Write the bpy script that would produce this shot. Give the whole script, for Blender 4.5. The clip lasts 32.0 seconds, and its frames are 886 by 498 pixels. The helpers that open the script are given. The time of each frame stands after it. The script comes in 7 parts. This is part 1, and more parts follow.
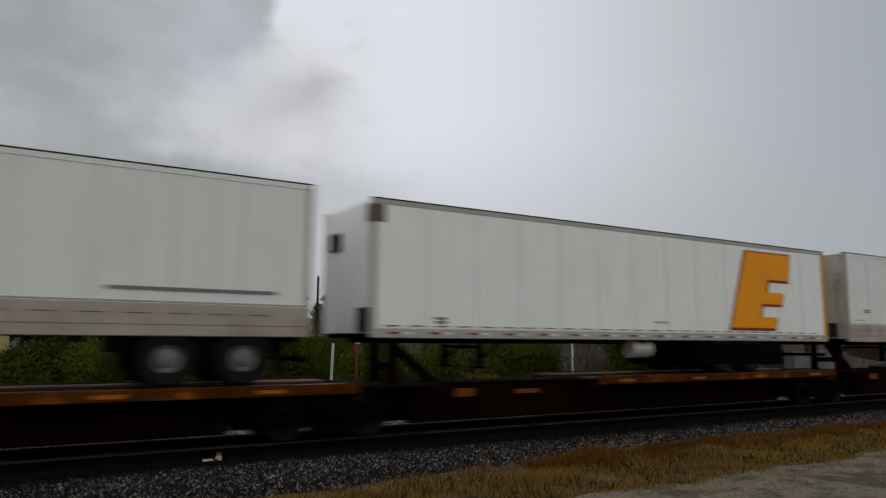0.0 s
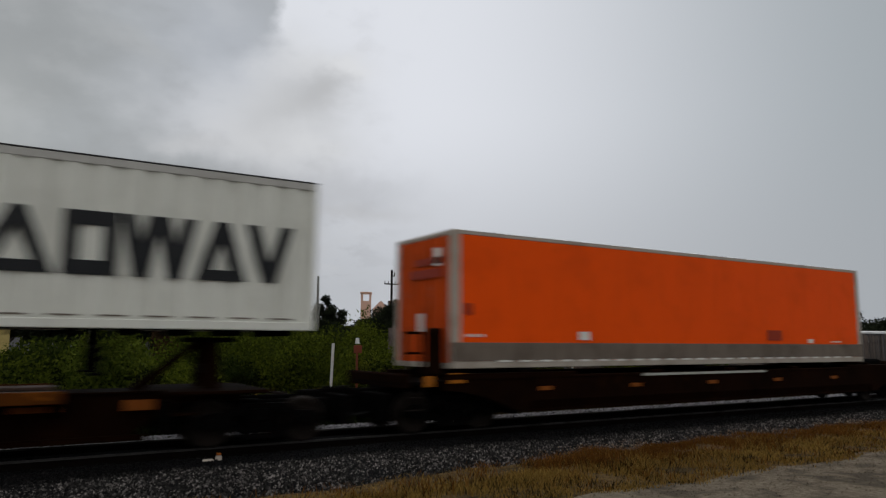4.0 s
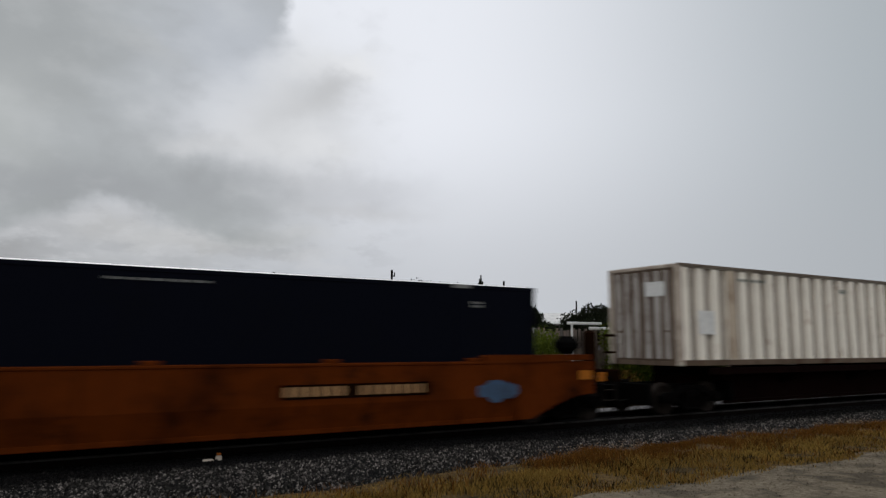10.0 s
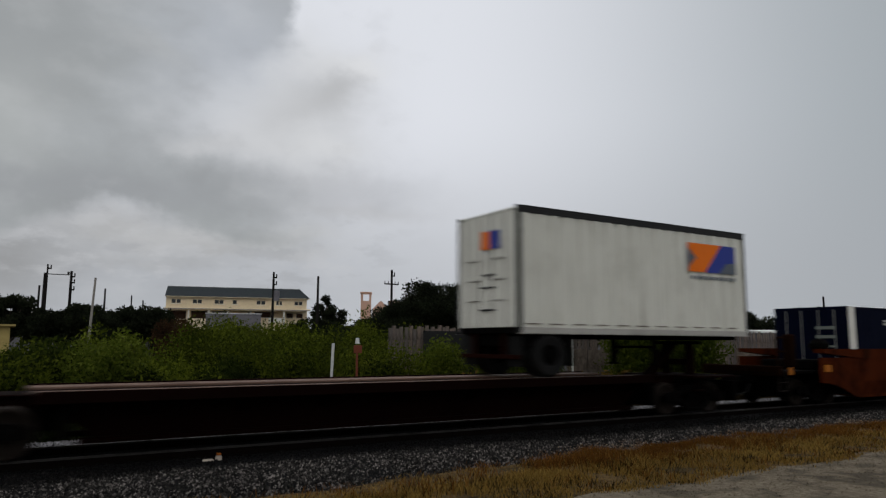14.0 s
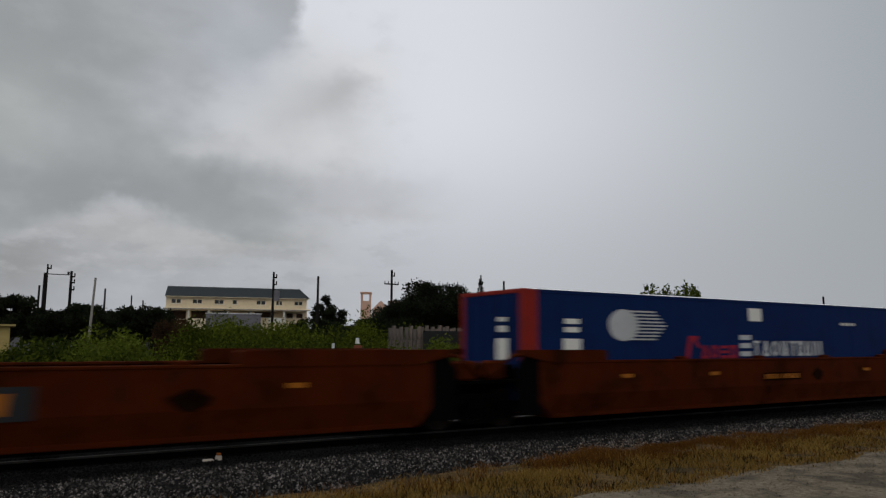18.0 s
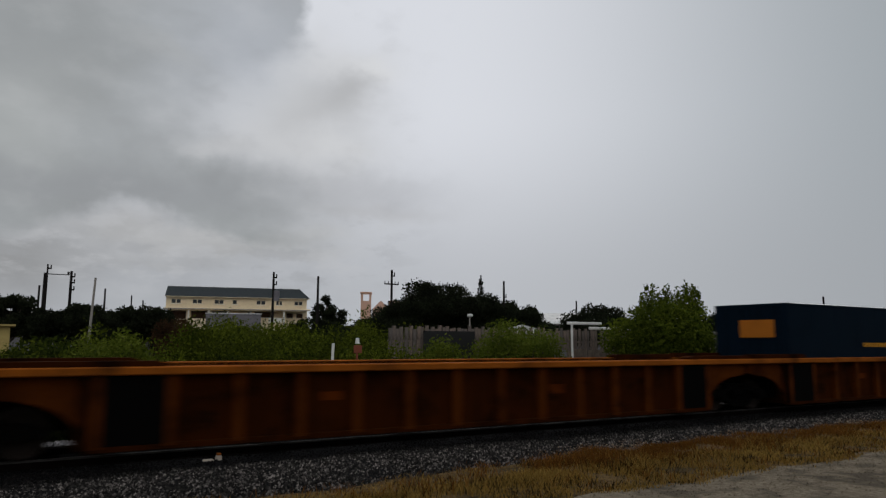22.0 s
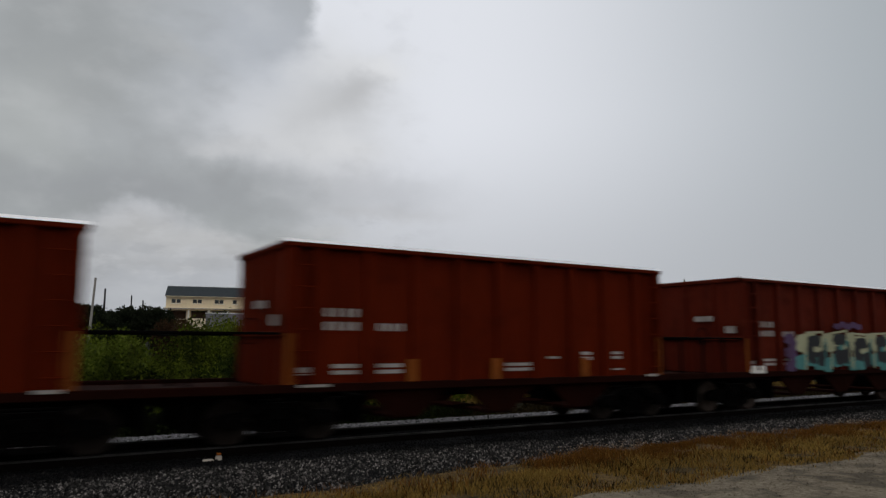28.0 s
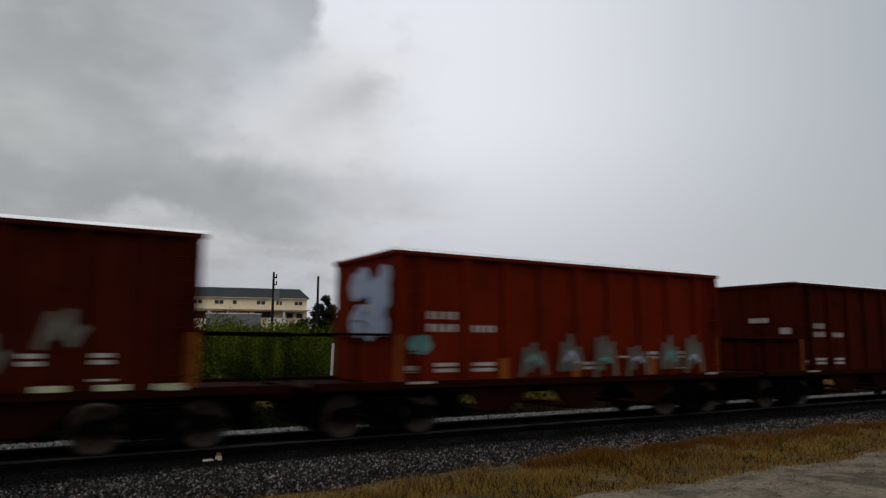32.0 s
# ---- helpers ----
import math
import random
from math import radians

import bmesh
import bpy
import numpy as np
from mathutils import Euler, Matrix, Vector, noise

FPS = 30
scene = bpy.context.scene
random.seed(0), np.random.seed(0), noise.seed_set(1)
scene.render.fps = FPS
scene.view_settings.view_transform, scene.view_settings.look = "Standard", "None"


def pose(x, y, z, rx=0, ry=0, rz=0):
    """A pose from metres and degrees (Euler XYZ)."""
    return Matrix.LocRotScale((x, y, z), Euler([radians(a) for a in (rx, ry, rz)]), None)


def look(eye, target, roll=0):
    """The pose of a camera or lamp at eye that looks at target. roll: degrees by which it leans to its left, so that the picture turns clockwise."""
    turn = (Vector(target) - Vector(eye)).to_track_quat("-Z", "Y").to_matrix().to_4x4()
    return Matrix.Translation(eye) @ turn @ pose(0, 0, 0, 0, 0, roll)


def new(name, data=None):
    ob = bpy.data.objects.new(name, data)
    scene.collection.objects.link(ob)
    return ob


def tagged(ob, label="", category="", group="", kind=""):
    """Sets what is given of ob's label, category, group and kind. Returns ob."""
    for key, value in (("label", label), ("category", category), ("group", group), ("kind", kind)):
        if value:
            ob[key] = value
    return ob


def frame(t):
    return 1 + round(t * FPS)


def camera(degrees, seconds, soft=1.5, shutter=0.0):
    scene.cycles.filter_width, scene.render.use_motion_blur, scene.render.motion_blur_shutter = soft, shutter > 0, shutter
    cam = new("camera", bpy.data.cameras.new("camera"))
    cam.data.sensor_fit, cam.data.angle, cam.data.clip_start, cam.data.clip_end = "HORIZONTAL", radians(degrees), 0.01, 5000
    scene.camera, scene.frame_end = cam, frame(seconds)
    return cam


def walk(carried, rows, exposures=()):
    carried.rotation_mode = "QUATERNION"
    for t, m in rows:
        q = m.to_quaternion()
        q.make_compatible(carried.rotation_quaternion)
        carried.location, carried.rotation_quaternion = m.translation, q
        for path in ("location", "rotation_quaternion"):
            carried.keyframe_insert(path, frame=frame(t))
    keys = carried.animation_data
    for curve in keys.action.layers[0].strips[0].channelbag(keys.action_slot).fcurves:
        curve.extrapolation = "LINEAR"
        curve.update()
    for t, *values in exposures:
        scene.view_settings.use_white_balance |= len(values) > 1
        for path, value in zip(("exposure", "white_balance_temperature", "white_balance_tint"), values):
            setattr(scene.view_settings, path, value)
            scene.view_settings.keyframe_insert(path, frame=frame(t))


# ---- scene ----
# ---- camera ----
EYE = (0.0, 0.0, 1.891)
cam = camera(64.0, 32.0, soft=1.3, shutter=0.6)
STAND = pose(*EYE, 90 + 7.532, 0, -31.70) @ pose(0, 0, 0, 0, 0, 0.259)
walk(cam, [(0.0, STAND), (32.0, STAND)],
     exposures=[(0.0, 0.0), (4.5, 0.0), (6.5, 0.38), (8.5, 0.4), (9.5, 0.25), (11.0, 0.05), (14.0, 0.0), (18.0, -0.08), (23.0, -0.1), (25.0, -0.12), (26.0, 0.02), (29.0, 0.03), (31.0, 0.1), (32.0, 0.1)])

# ---- the train's run: metres gone by at t, and rows for a thing that starts at s ----
YC = 14.165          # middle of the track
def gone(t):
    """A steady run that slows a little, with two slight surges."""
    surge = 0.3 * math.exp(-((t - 21.0) / 0.45) ** 2) + 0.38 * math.exp(-((t - 30.0) / 0.4) ** 2)
    return 13.0863 * t - 0.00082 * t * t + surge

def ride(ob, s):
    walk(ob, [(t, pose(s - gone(t), YC, 0)) for t in [0, 8, 16, 19.5] + [20 + 0.125 * k for k in range(17)] + [22.5, 26, 28.8] + [29 + 0.125 * k for k in range(17)] + [31.5, 32]])

MOVING = []          # (thing, start)

# ---- world and sun ----
world = bpy.data.worlds.new("overcast")
scene.world = world
world.use_nodes = True
wn, wl = world.node_tree.nodes, world.node_tree.links
sky = wn.new("ShaderNodeTexSky")
sky.sky_type, sky.sun_disc = "NISHITA", False
SUN_EL, SUN_AZ = 60.0, 30.0
sky.sun_elevation, sky.sun_rotation = radians(SUN_EL), radians(SUN_AZ)
sky.air_density, sky.dust_density = 1.0, 6.0
grey = wn.new("ShaderNodeHueSaturation")
grey.inputs["Saturation"].default_value = 0.06
wl.new(sky.outputs[0], grey.inputs["Color"])
# under cloud the zenith is about three times as bright as the horizon
up = wn.new("ShaderNodeSeparateXYZ")
wl.new(wn.new("ShaderNodeTexCoord").outputs["Generated"], up.inputs[0])
lift = wn.new("ShaderNodeMapRange")
lift.inputs["From Min"].default_value, lift.inputs["From Max"].default_value = 0.0, 1.0
lift.inputs["To Min"].default_value, lift.inputs["To Max"].default_value = 0.9, 1.1
wl.new(up.outputs["Z"], lift.inputs["Value"])
heavy = wn.new("ShaderNodeVectorMath")
heavy.operation = "SCALE"
wl.new(grey.outputs[0], heavy.inputs[0])
wl.new(lift.outputs[0], heavy.inputs["Scale"])
wl.new(heavy.outputs[0], wn["Background"].inputs[0])
wn["Background"].inputs[1].default_value = 0.285
sun = new("sun", bpy.data.lights.new("sun", "SUN"))
sun.data.energy, sun.data.angle, sun.data.color = 0.5, radians(30), (1.0, 0.97, 0.93)
sun.matrix_world = look((0, 0, 0), (-math.sin(radians(SUN_AZ)) * math.cos(radians(SUN_EL)), -math.cos(radians(SUN_AZ)) * math.cos(radians(SUN_EL)), -math.sin(radians(SUN_EL))))

# ---- materials ----
def node(nt, kind, **inputs):
    n = nt.nodes.new(kind)
    for k, v in inputs.items():
        n.inputs[k.replace("_", " ")].default_value = v
    return n

def math_node(nt, op, a, b=None, c=None, clamp=False):
    n = nt.nodes.new("ShaderNodeMath")
    n.operation, n.use_clamp = op, clamp
    for i, v in enumerate((a, b, c)):
        if v is None:
            continue
        if isinstance(v, (int, float)):
            n.inputs[i].default_value = v
        else:
            nt.links.new(v, n.inputs[i])
    return n.outputs[0]

def ramp(nt, fac, lo, hi):
    n = nt.nodes.new("ShaderNodeMapRange")
    n.interpolation_type = "SMOOTHSTEP"
    n.inputs["From Min"].default_value, n.inputs["From Max"].default_value = lo, hi
    nt.links.new(fac, n.inputs["Value"])
    return n.outputs[0]

def mix(nt, fac, a, b):
    n = nt.nodes.new("ShaderNodeMix")
    n.data_type = "RGBA"
    if isinstance(fac, (int, float)):
        n.inputs[0].default_value = fac
    else:
        nt.links.new(fac, n.inputs[0])
    for i, v in ((6, a), (7, b)):
        if isinstance(v, tuple):
            n.inputs[i].default_value = (*v, 1)
        else:
            nt.links.new(v, n.inputs[i])
    return n.outputs[2]

def noise_tex(nt, co, scale, detail=4, rough=0.6, stretch=None):
    if stretch:
        m = nt.nodes.new("ShaderNodeMapping")
        m.inputs["Scale"].default_value = stretch
        nt.links.new(co, m.inputs[0])
        co = m.outputs[0]
    n = nt.nodes.new("ShaderNodeTexNoise")
    n.inputs["Scale"].default_value, n.inputs["Detail"].default_value, n.inputs["Roughness"].default_value = scale, detail, rough
    nt.links.new(co, n.inputs["Vector"])
    return n.outputs["Fac"]

def start(name):
    m = bpy.data.materials.new(name)
    m.use_nodes = True
    nt = m.node_tree
    b = nt.nodes["Principled BSDF"]
    co = nt.nodes.new("ShaderNodeTexCoord").outputs["Object"]
    return m, nt, b, co

def relief(nt, b, height, strength, distance):
    n = node(nt, "ShaderNodeBump", Strength=strength, Distance=distance)
    nt.links.new(height, n.inputs["Height"])
    nt.links.new(n.outputs[0], b.inputs["Normal"])

def paint(name, col, dirt=(0.09, 0.07, 0.05), amount=0.35, rough=0.5, streak=0.4, metal=0.0, patch=None, gloss=0.12):
    """Weathered paint: blotches, running streaks and fine grain."""
    m, nt, b, co = start(name)
    big = noise_tex(nt, co, 0.9, 5, 0.65)
    fine = noise_tex(nt, co, 22, 3, 0.6)
    run = noise_tex(nt, co, 1.0, 4, 0.6, (7.0, 7.0, 0.45))
    f = math_node(nt, "MULTIPLY", ramp(nt, big, 0.42, 0.75), amount)
    g = math_node(nt, "MULTIPLY", ramp(nt, run, 0.48, 0.8), streak)
    h = math_node(nt, "MULTIPLY", ramp(nt, fine, 0.55, 0.85), amount * 0.5)
    t = math_node(nt, "ADD", math_node(nt, "MAXIMUM", f, g), h, clamp=True)
    base = tuple(col)
    out = mix(nt, t, base, dirt)
    if patch:
        out = mix(nt, math_node(nt, "MULTIPLY", ramp(nt, noise_tex(nt, co, 1.7, 6, 0.7), 0.56, 0.66), patch[1]), out, patch[0])
    nt.links.new(out, b.inputs["Base Color"])
    b.inputs["Metallic"].default_value = metal
    b.inputs["Specular IOR Level"].default_value = gloss
    r = nt.nodes.new("ShaderNodeMapRange")
    r.inputs["To Min"].default_value, r.inputs["To Max"].default_value = rough - 0.08, min(1, rough + 0.25)
    nt.links.new(t, r.inputs["Value"])
    nt.links.new(r.outputs[0], b.inputs["Roughness"])
    relief(nt, b, fine, 0.12, 0.01)
    return m

def rough_stuff(name, a, c, scale, rough=0.95, bump=0.5, dist=0.05, third=None, scale2=0.6, random_tint=0.0):
    m, nt, b, co = start(name)
    n1, n2 = noise_tex(nt, co, scale, 6, 0.7), noise_tex(nt, co, scale2, 4, 0.6)
    out = mix(nt, ramp(nt, n1, 0.3, 0.7), a, c)
    if third:
        out = mix(nt, ramp(nt, n2, 0.45, 0.65), out, third)
    if random_tint:
        isl = nt.nodes.new("ShaderNodeNewGeometry").outputs["Random Per Island"]
        hsv = node(nt, "ShaderNodeHueSaturation")
        nt.links.new(math_node(nt, "MULTIPLY_ADD", isl, 2 * random_tint, 1 - random_tint), hsv.inputs["Value"])
        nt.links.new(math_node(nt, "MULTIPLY_ADD", isl, 0.05, 0.475), hsv.inputs["Hue"])
        nt.links.new(out, hsv.inputs["Color"])
        out = hsv.outputs[0]
    nt.links.new(out, b.inputs["Base Color"])
    b.inputs["Roughness"].default_value = rough
    b.inputs["Specular IOR Level"].default_value = 0.05
    relief(nt, b, n1, bump, dist)
    return m

def leaf_mat(name, a, c):
    m, nt, b, co = start(name)
    isl = nt.nodes.new("ShaderNodeNewGeometry").outputs["Random Per Island"]
    n, big = noise_tex(nt, co, 0.8, 3), noise_tex(nt, co, 0.28, 2)
    out = mix(nt, isl, a, c)
    out = mix(nt, math_node(nt, "MULTIPLY", ramp(nt, n, 0.38, 0.66), 0.6), out, tuple(0.55 * v for v in a))
    out = mix(nt, math_node(nt, "MULTIPLY", ramp(nt, big, 0.42, 0.62), 0.45), out, tuple(0.5 * v for v in a))
    nt.links.new(out, b.inputs["Base Color"])
    b.inputs["Roughness"].default_value = 0.8
    b.inputs["Specular IOR Level"].default_value = 0.04
    thin, both = nt.nodes.new("ShaderNodeBsdfTranslucent"), nt.nodes.new("ShaderNodeMixShader")
    both.inputs[0].default_value = 0.45
    nt.links.new(out, thin.inputs["Color"])
    nt.links.new(b.outputs[0], both.inputs[1])
    nt.links.new(thin.outputs[0], both.inputs[2])
    nt.links.new(both.outputs[0], nt.nodes["Material Output"].inputs[0])
    return m

WHITE = paint("white_trailer_paint", (0.86, 0.875, 0.83), (0.42, 0.41, 0.36), 0.12, 0.45, 0.32, gloss=0.3)
NOSE = paint("rust_stained_nose_paint", (0.42, 0.39, 0.34), (0.12, 0.07, 0.045), 0.7, 0.65, 0.8, patch=((0.14, 0.07, 0.04), 0.5))
OFFWHITE = paint("grey_white_paint", (0.765, 0.79, 0.745), (0.38, 0.385, 0.32), 0.14, 0.5, 0.45, gloss=0.3)
CORR_WHITE = paint("dirty_white_container_paint", (0.84, 0.79, 0.7), (0.3, 0.24, 0.18), 0.2, 0.6, 0.45, patch=((0.28, 0.13, 0.06), 0.3))
DOORGREY = paint("streaked_door_paint", (0.27, 0.24, 0.2), (0.06, 0.038, 0.024), 0.55, 0.65, 0.95, patch=((0.09, 0.04, 0.018), 0.45))
STENCILGREY = paint("dull_grey_stencil", (0.2, 0.2, 0.195), (0.06, 0.06, 0.06), 0.4, 0.7, 0.3)
STRIPE = paint("dull_red_orange_stripe", (0.2, 0.055, 0.006), (0.07, 0.018, 0.004), 0.5, 0.7, 0.4)
LILACBLUE = paint("faded_lilac_blue", (0.2, 0.22, 0.34), (0.12, 0.12, 0.16), 0.3, 0.6, 0.2)
GRIME = paint("grimy_grey_door_paint", (0.15, 0.12, 0.095), (0.04, 0.028, 0.02), 0.6, 0.65, 0.7)
BLACKBLUE = paint("blue_black_paint", (0.0022, 0.003, 0.0068), (0.0035, 0.0035, 0.004), 0.3, 0.75, 0.3, gloss=0.03)
NAVY = paint("dark_navy_paint", (0.0014, 0.0028, 0.0115), (0.003, 0.003, 0.005), 0.3, 0.75, 0.3, gloss=0.03)
BLUE = paint("deep_blue_paint", (0.0042, 0.0165, 0.075), (0.008, 0.009, 0.018), 0.3, 0.75, 0.3, gloss=0.05)
TEAL = paint("dark_teal_blue_paint", (0.0016, 0.0066, 0.0135), (0.003, 0.005, 0.007), 0.3, 0.75, 0.3, gloss=0.03)
ORANGE = paint("orange_paint", (0.8, 0.078, 0.002), (0.36, 0.04, 0.006), 0.3, 0.6, 0.35, gloss=0.06)
DIRTYORANGE = paint("dirty_orange_door_paint", (0.56, 0.07, 0.006), (0.16, 0.035, 0.015), 0.6, 0.65, 0.7, patch=((0.3, 0.14, 0.09), 0.4), gloss=0.05)
REDPOST = paint("red_paint", (0.2232, 0.0136, 0.0074), (0.08, 0.02, 0.015), 0.35, 0.6, 0.4)
ALU = paint("weathered_aluminium", (0.42, 0.41, 0.38), (0.14, 0.12, 0.1), 0.4, 0.5, 0.4, metal=0.15)
DARKTRIM = paint("dark_grey_trim", (0.02, 0.02, 0.021), (0.01, 0.01, 0.01), 0.3, 0.6, 0.2)
WELL_RED = paint("rust_red_brown_paint", (0.056, 0.0098, 0.0014), (0.009, 0.0026, 0.0011), 0.85, 0.85, 0.8, patch=((0.024, 0.0065, 0.0022), 0.75), gloss=0.03)
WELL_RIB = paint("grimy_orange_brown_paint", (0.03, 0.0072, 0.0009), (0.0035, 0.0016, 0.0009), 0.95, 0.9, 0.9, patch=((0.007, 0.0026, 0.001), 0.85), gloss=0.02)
WELL_BROWN = paint("grimy_brown_orange_paint", (0.088, 0.0178, 0.0019), (0.013, 0.0036, 0.0012), 0.95, 0.85, 0.9, patch=((0.018, 0.0055, 0.0018), 0.8), gloss=0.03)
# lighter than the car's steel: skylight on the deck, put into the colour
RUNWAY = paint("skylit_runway_steel", (0.13, 0.08, 0.06), (0.04, 0.022, 0.015), 0.6, 0.7, 0.3, gloss=0.1)
# ribs and shoulders take a lighter orange than the wall behind
RIBPAINT = paint("light_orange_rib_paint", (0.075, 0.0185, 0.0019), (0.014, 0.0042, 0.0012), 0.9, 0.85, 0.8, patch=((0.02, 0.006, 0.0018), 0.75), gloss=0.03)
WELL = paint("rusty_yellow_brown_paint", (0.185, 0.046, 0.003), (0.045, 0.011, 0.002), 0.9, 0.8, 0.85, patch=((0.035, 0.009, 0.003), 0.75), gloss=0.05)
SPINE = paint("rust_brown_steel", (0.0085, 0.0028, 0.001), (0.0025, 0.0012, 0.0008), 0.8, 0.9, 0.6, patch=((0.02, 0.007, 0.002), 0.35), gloss=0.02)
SILL = paint("worn_sill_paint", (0.075, 0.022, 0.003), (0.01, 0.004, 0.002), 0.9, 0.85, 0.6, patch=((0.3, 0.092, 0.008), 0.75), gloss=0.04)
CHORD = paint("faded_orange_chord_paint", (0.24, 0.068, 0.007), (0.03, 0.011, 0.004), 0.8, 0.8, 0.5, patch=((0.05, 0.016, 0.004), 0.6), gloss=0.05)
DARKRED = paint("dark_red_sill_paint", (0.0055, 0.0016, 0.0012), (0.002, 0.0012, 0.001), 0.6, 0.9, 0.4, gloss=0.02)
HOPPER = paint("oxide_red_paint", (0.083, 0.0088, 0.0018), (0.017, 0.0026, 0.001), 0.5, 0.8, 0.65, gloss=0.02)
HOPPER_BRIGHT = paint("bright_oxide_red_paint", (0.097, 0.0093, 0.0024), (0.022, 0.0034, 0.0015), 0.55, 0.8, 0.65, gloss=0.02)
HOPPER_DARK = paint("blackened_oxide_red_paint", (0.04, 0.0055, 0.002), (0.007, 0.002, 0.0014), 0.7, 0.85, 0.7, patch=((0.055, 0.011, 0.006), 0.35), gloss=0.02)
HOPPER_OLD = paint("faded_oxide_red_paint", (0.078, 0.0095, 0.0036), (0.013, 0.003, 0.0018), 0.6, 0.8, 0.7, patch=((0.1, 0.018, 0.009), 0.4), gloss=0.05)
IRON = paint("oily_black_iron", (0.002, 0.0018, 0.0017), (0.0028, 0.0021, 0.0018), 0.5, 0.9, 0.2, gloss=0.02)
STEELWHEEL = paint("worn_wheel_steel", (0.016, 0.012, 0.01), (0.01, 0.007, 0.005), 0.6, 0.65, 0.0, metal=0.3, gloss=0.08)
RAILSTEEL = paint("rail_steel", (0.03, 0.028, 0.027), (0.004, 0.003, 0.0025), 0.9, 0.6, 0.0, metal=0.2, gloss=0.05)
RUST = paint("rail_rust", (0.003, 0.002, 0.0016), (0.002, 0.0015, 0.0013), 0.5, 0.95, 0.0, gloss=0.03)
RUBBER = paint("tyre_rubber", (0.006, 0.006, 0.006), (0.012, 0.011, 0.01), 0.4, 0.85, 0.0)
RIM = paint("pale_wheel_rim", (0.17, 0.17, 0.165), (0.06, 0.055, 0.05), 0.5, 0.5, 0.0, metal=0.1)
MARK_W = paint("white_marking", (0.7, 0.69, 0.64), (0.35, 0.32, 0.28), 0.3, 0.6, 0.2)
STENCIL = paint("worn_white_stencil", (0.34, 0.32, 0.3), (0.07, 0.03, 0.024), 0.6, 0.75, 0.6)
MARK_K = paint("black_marking", (0.015, 0.016, 0.018), (0.05, 0.05, 0.05), 0.2, 0.5, 0.1)
MARK_Y = paint("yellow_marking", (0.52, 0.24, 0.01), (0.25, 0.13, 0.02), 0.3, 0.6, 0.2)
MARK_O = paint("orange_marking", (0.88, 0.33, 0.006), (0.5, 0.17, 0.012), 0.15, 0.5, 0.12)
MARK_RO = paint("red_orange_marking", (0.8, 0.17, 0.006), (0.4, 0.09, 0.012), 0.2, 0.5, 0.15)
MARK_R = paint("red_marking", (0.26, 0.012, 0.028), (0.15, 0.02, 0.03), 0.15, 0.5, 0.1)
MARK_DR = paint("dark_red_marking", (0.28, 0.03, 0.01), (0.1, 0.03, 0.02), 0.2, 0.5, 0.1)
MARK_B = paint("blue_marking", (0.03, 0.05, 0.28), (0.03, 0.03, 0.1), 0.15, 0.5, 0.1)
MARK_G = paint("grey_green_marking", (0.17, 0.19, 0.17), (0.1, 0.1, 0.09), 0.3, 0.6, 0.2)
MARK_N = paint("slate_marking", (0.1, 0.12, 0.15), (0.2, 0.2, 0.2), 0.2, 0.6, 0.2)
RAILRED = paint("dark_oxide_red_steel", (0.013, 0.003, 0.0017), (0.0035, 0.0016, 0.0012), 0.6, 0.9, 0.4, gloss=0.02)
MARK_DO = paint("dull_orange_marking", (0.34, 0.11, 0.008), (0.12, 0.04, 0.008), 0.4, 0.6, 0.3)
SPRAY_B = paint("washed_blue_spray_paint", (0.04, 0.085, 0.14), (0.025, 0.018, 0.014), 0.7, 0.8, 0.5)
TAN = paint("dirty_tan_rail_paint", (0.4, 0.35, 0.295), (0.14, 0.105, 0.075), 0.5, 0.65, 0.5)
PUP = paint("dull_grey_white_paint", (0.67, 0.67, 0.605), (0.28, 0.27, 0.22), 0.25, 0.55, 0.55)
PALEWHEEL = paint("pale_rusty_wheel_steel", (0.05, 0.037, 0.031), (0.022, 0.016, 0.013), 0.5, 0.7, 0.0, gloss=0.06)
# dusty white with the shade of shallow folds put into the colour
SOFTFOLD = paint("dusty_shaded_fold_paint", (0.46, 0.42, 0.365), (0.2, 0.155, 0.11), 0.35, 0.7, 0.5)
# near-white for the added strips that imitate a bright edge highlight
EDGELIGHT = paint("bright_edge_paint", (0.86, 0.86, 0.87), (0.45, 0.42, 0.4), 0.25, 0.4, 0.1, metal=0.2, gloss=0.6)
STICKER = paint("faded_sticker_grey", (0.46, 0.47, 0.48), (0.25, 0.25, 0.25), 0.4, 0.6, 0.2)
# grimy white, darkened further to carry the shade inside the folds
FOLD = paint("grimy_shaded_fold_paint", (0.3, 0.262, 0.22), (0.1, 0.072, 0.05), 0.55, 0.7, 0.6)
LETTER_TAN = paint("rubbed_tan_lettering", (0.36, 0.205, 0.095), (0.1, 0.045, 0.018), 0.6, 0.7, 0.4)
WASH_BLUE = paint("washed_blue_spray", (0.055, 0.1, 0.17), (0.035, 0.03, 0.035), 0.7, 0.8, 0.5, patch=((0.06, 0.016, 0.004), 0.8), gloss=0.03)
RUSTDOOR = paint("rusted_door_panel", (0.13, 0.095, 0.07), (0.035, 0.018, 0.01), 0.7, 0.8, 0.9, patch=((0.06, 0.022, 0.01), 0.7), gloss=0.05)
RUSTRIB = paint("rust_streaked_white_rib", (0.5, 0.47, 0.44), (0.075, 0.035, 0.02), 0.75, 0.7, 1.0, patch=((0.07, 0.03, 0.015), 0.75))
RUSTPOST = paint("rust_stained_post_paint", (0.5, 0.43, 0.36), (0.09, 0.045, 0.024), 0.7, 0.7, 1.0, patch=((0.1, 0.045, 0.02), 0.7))
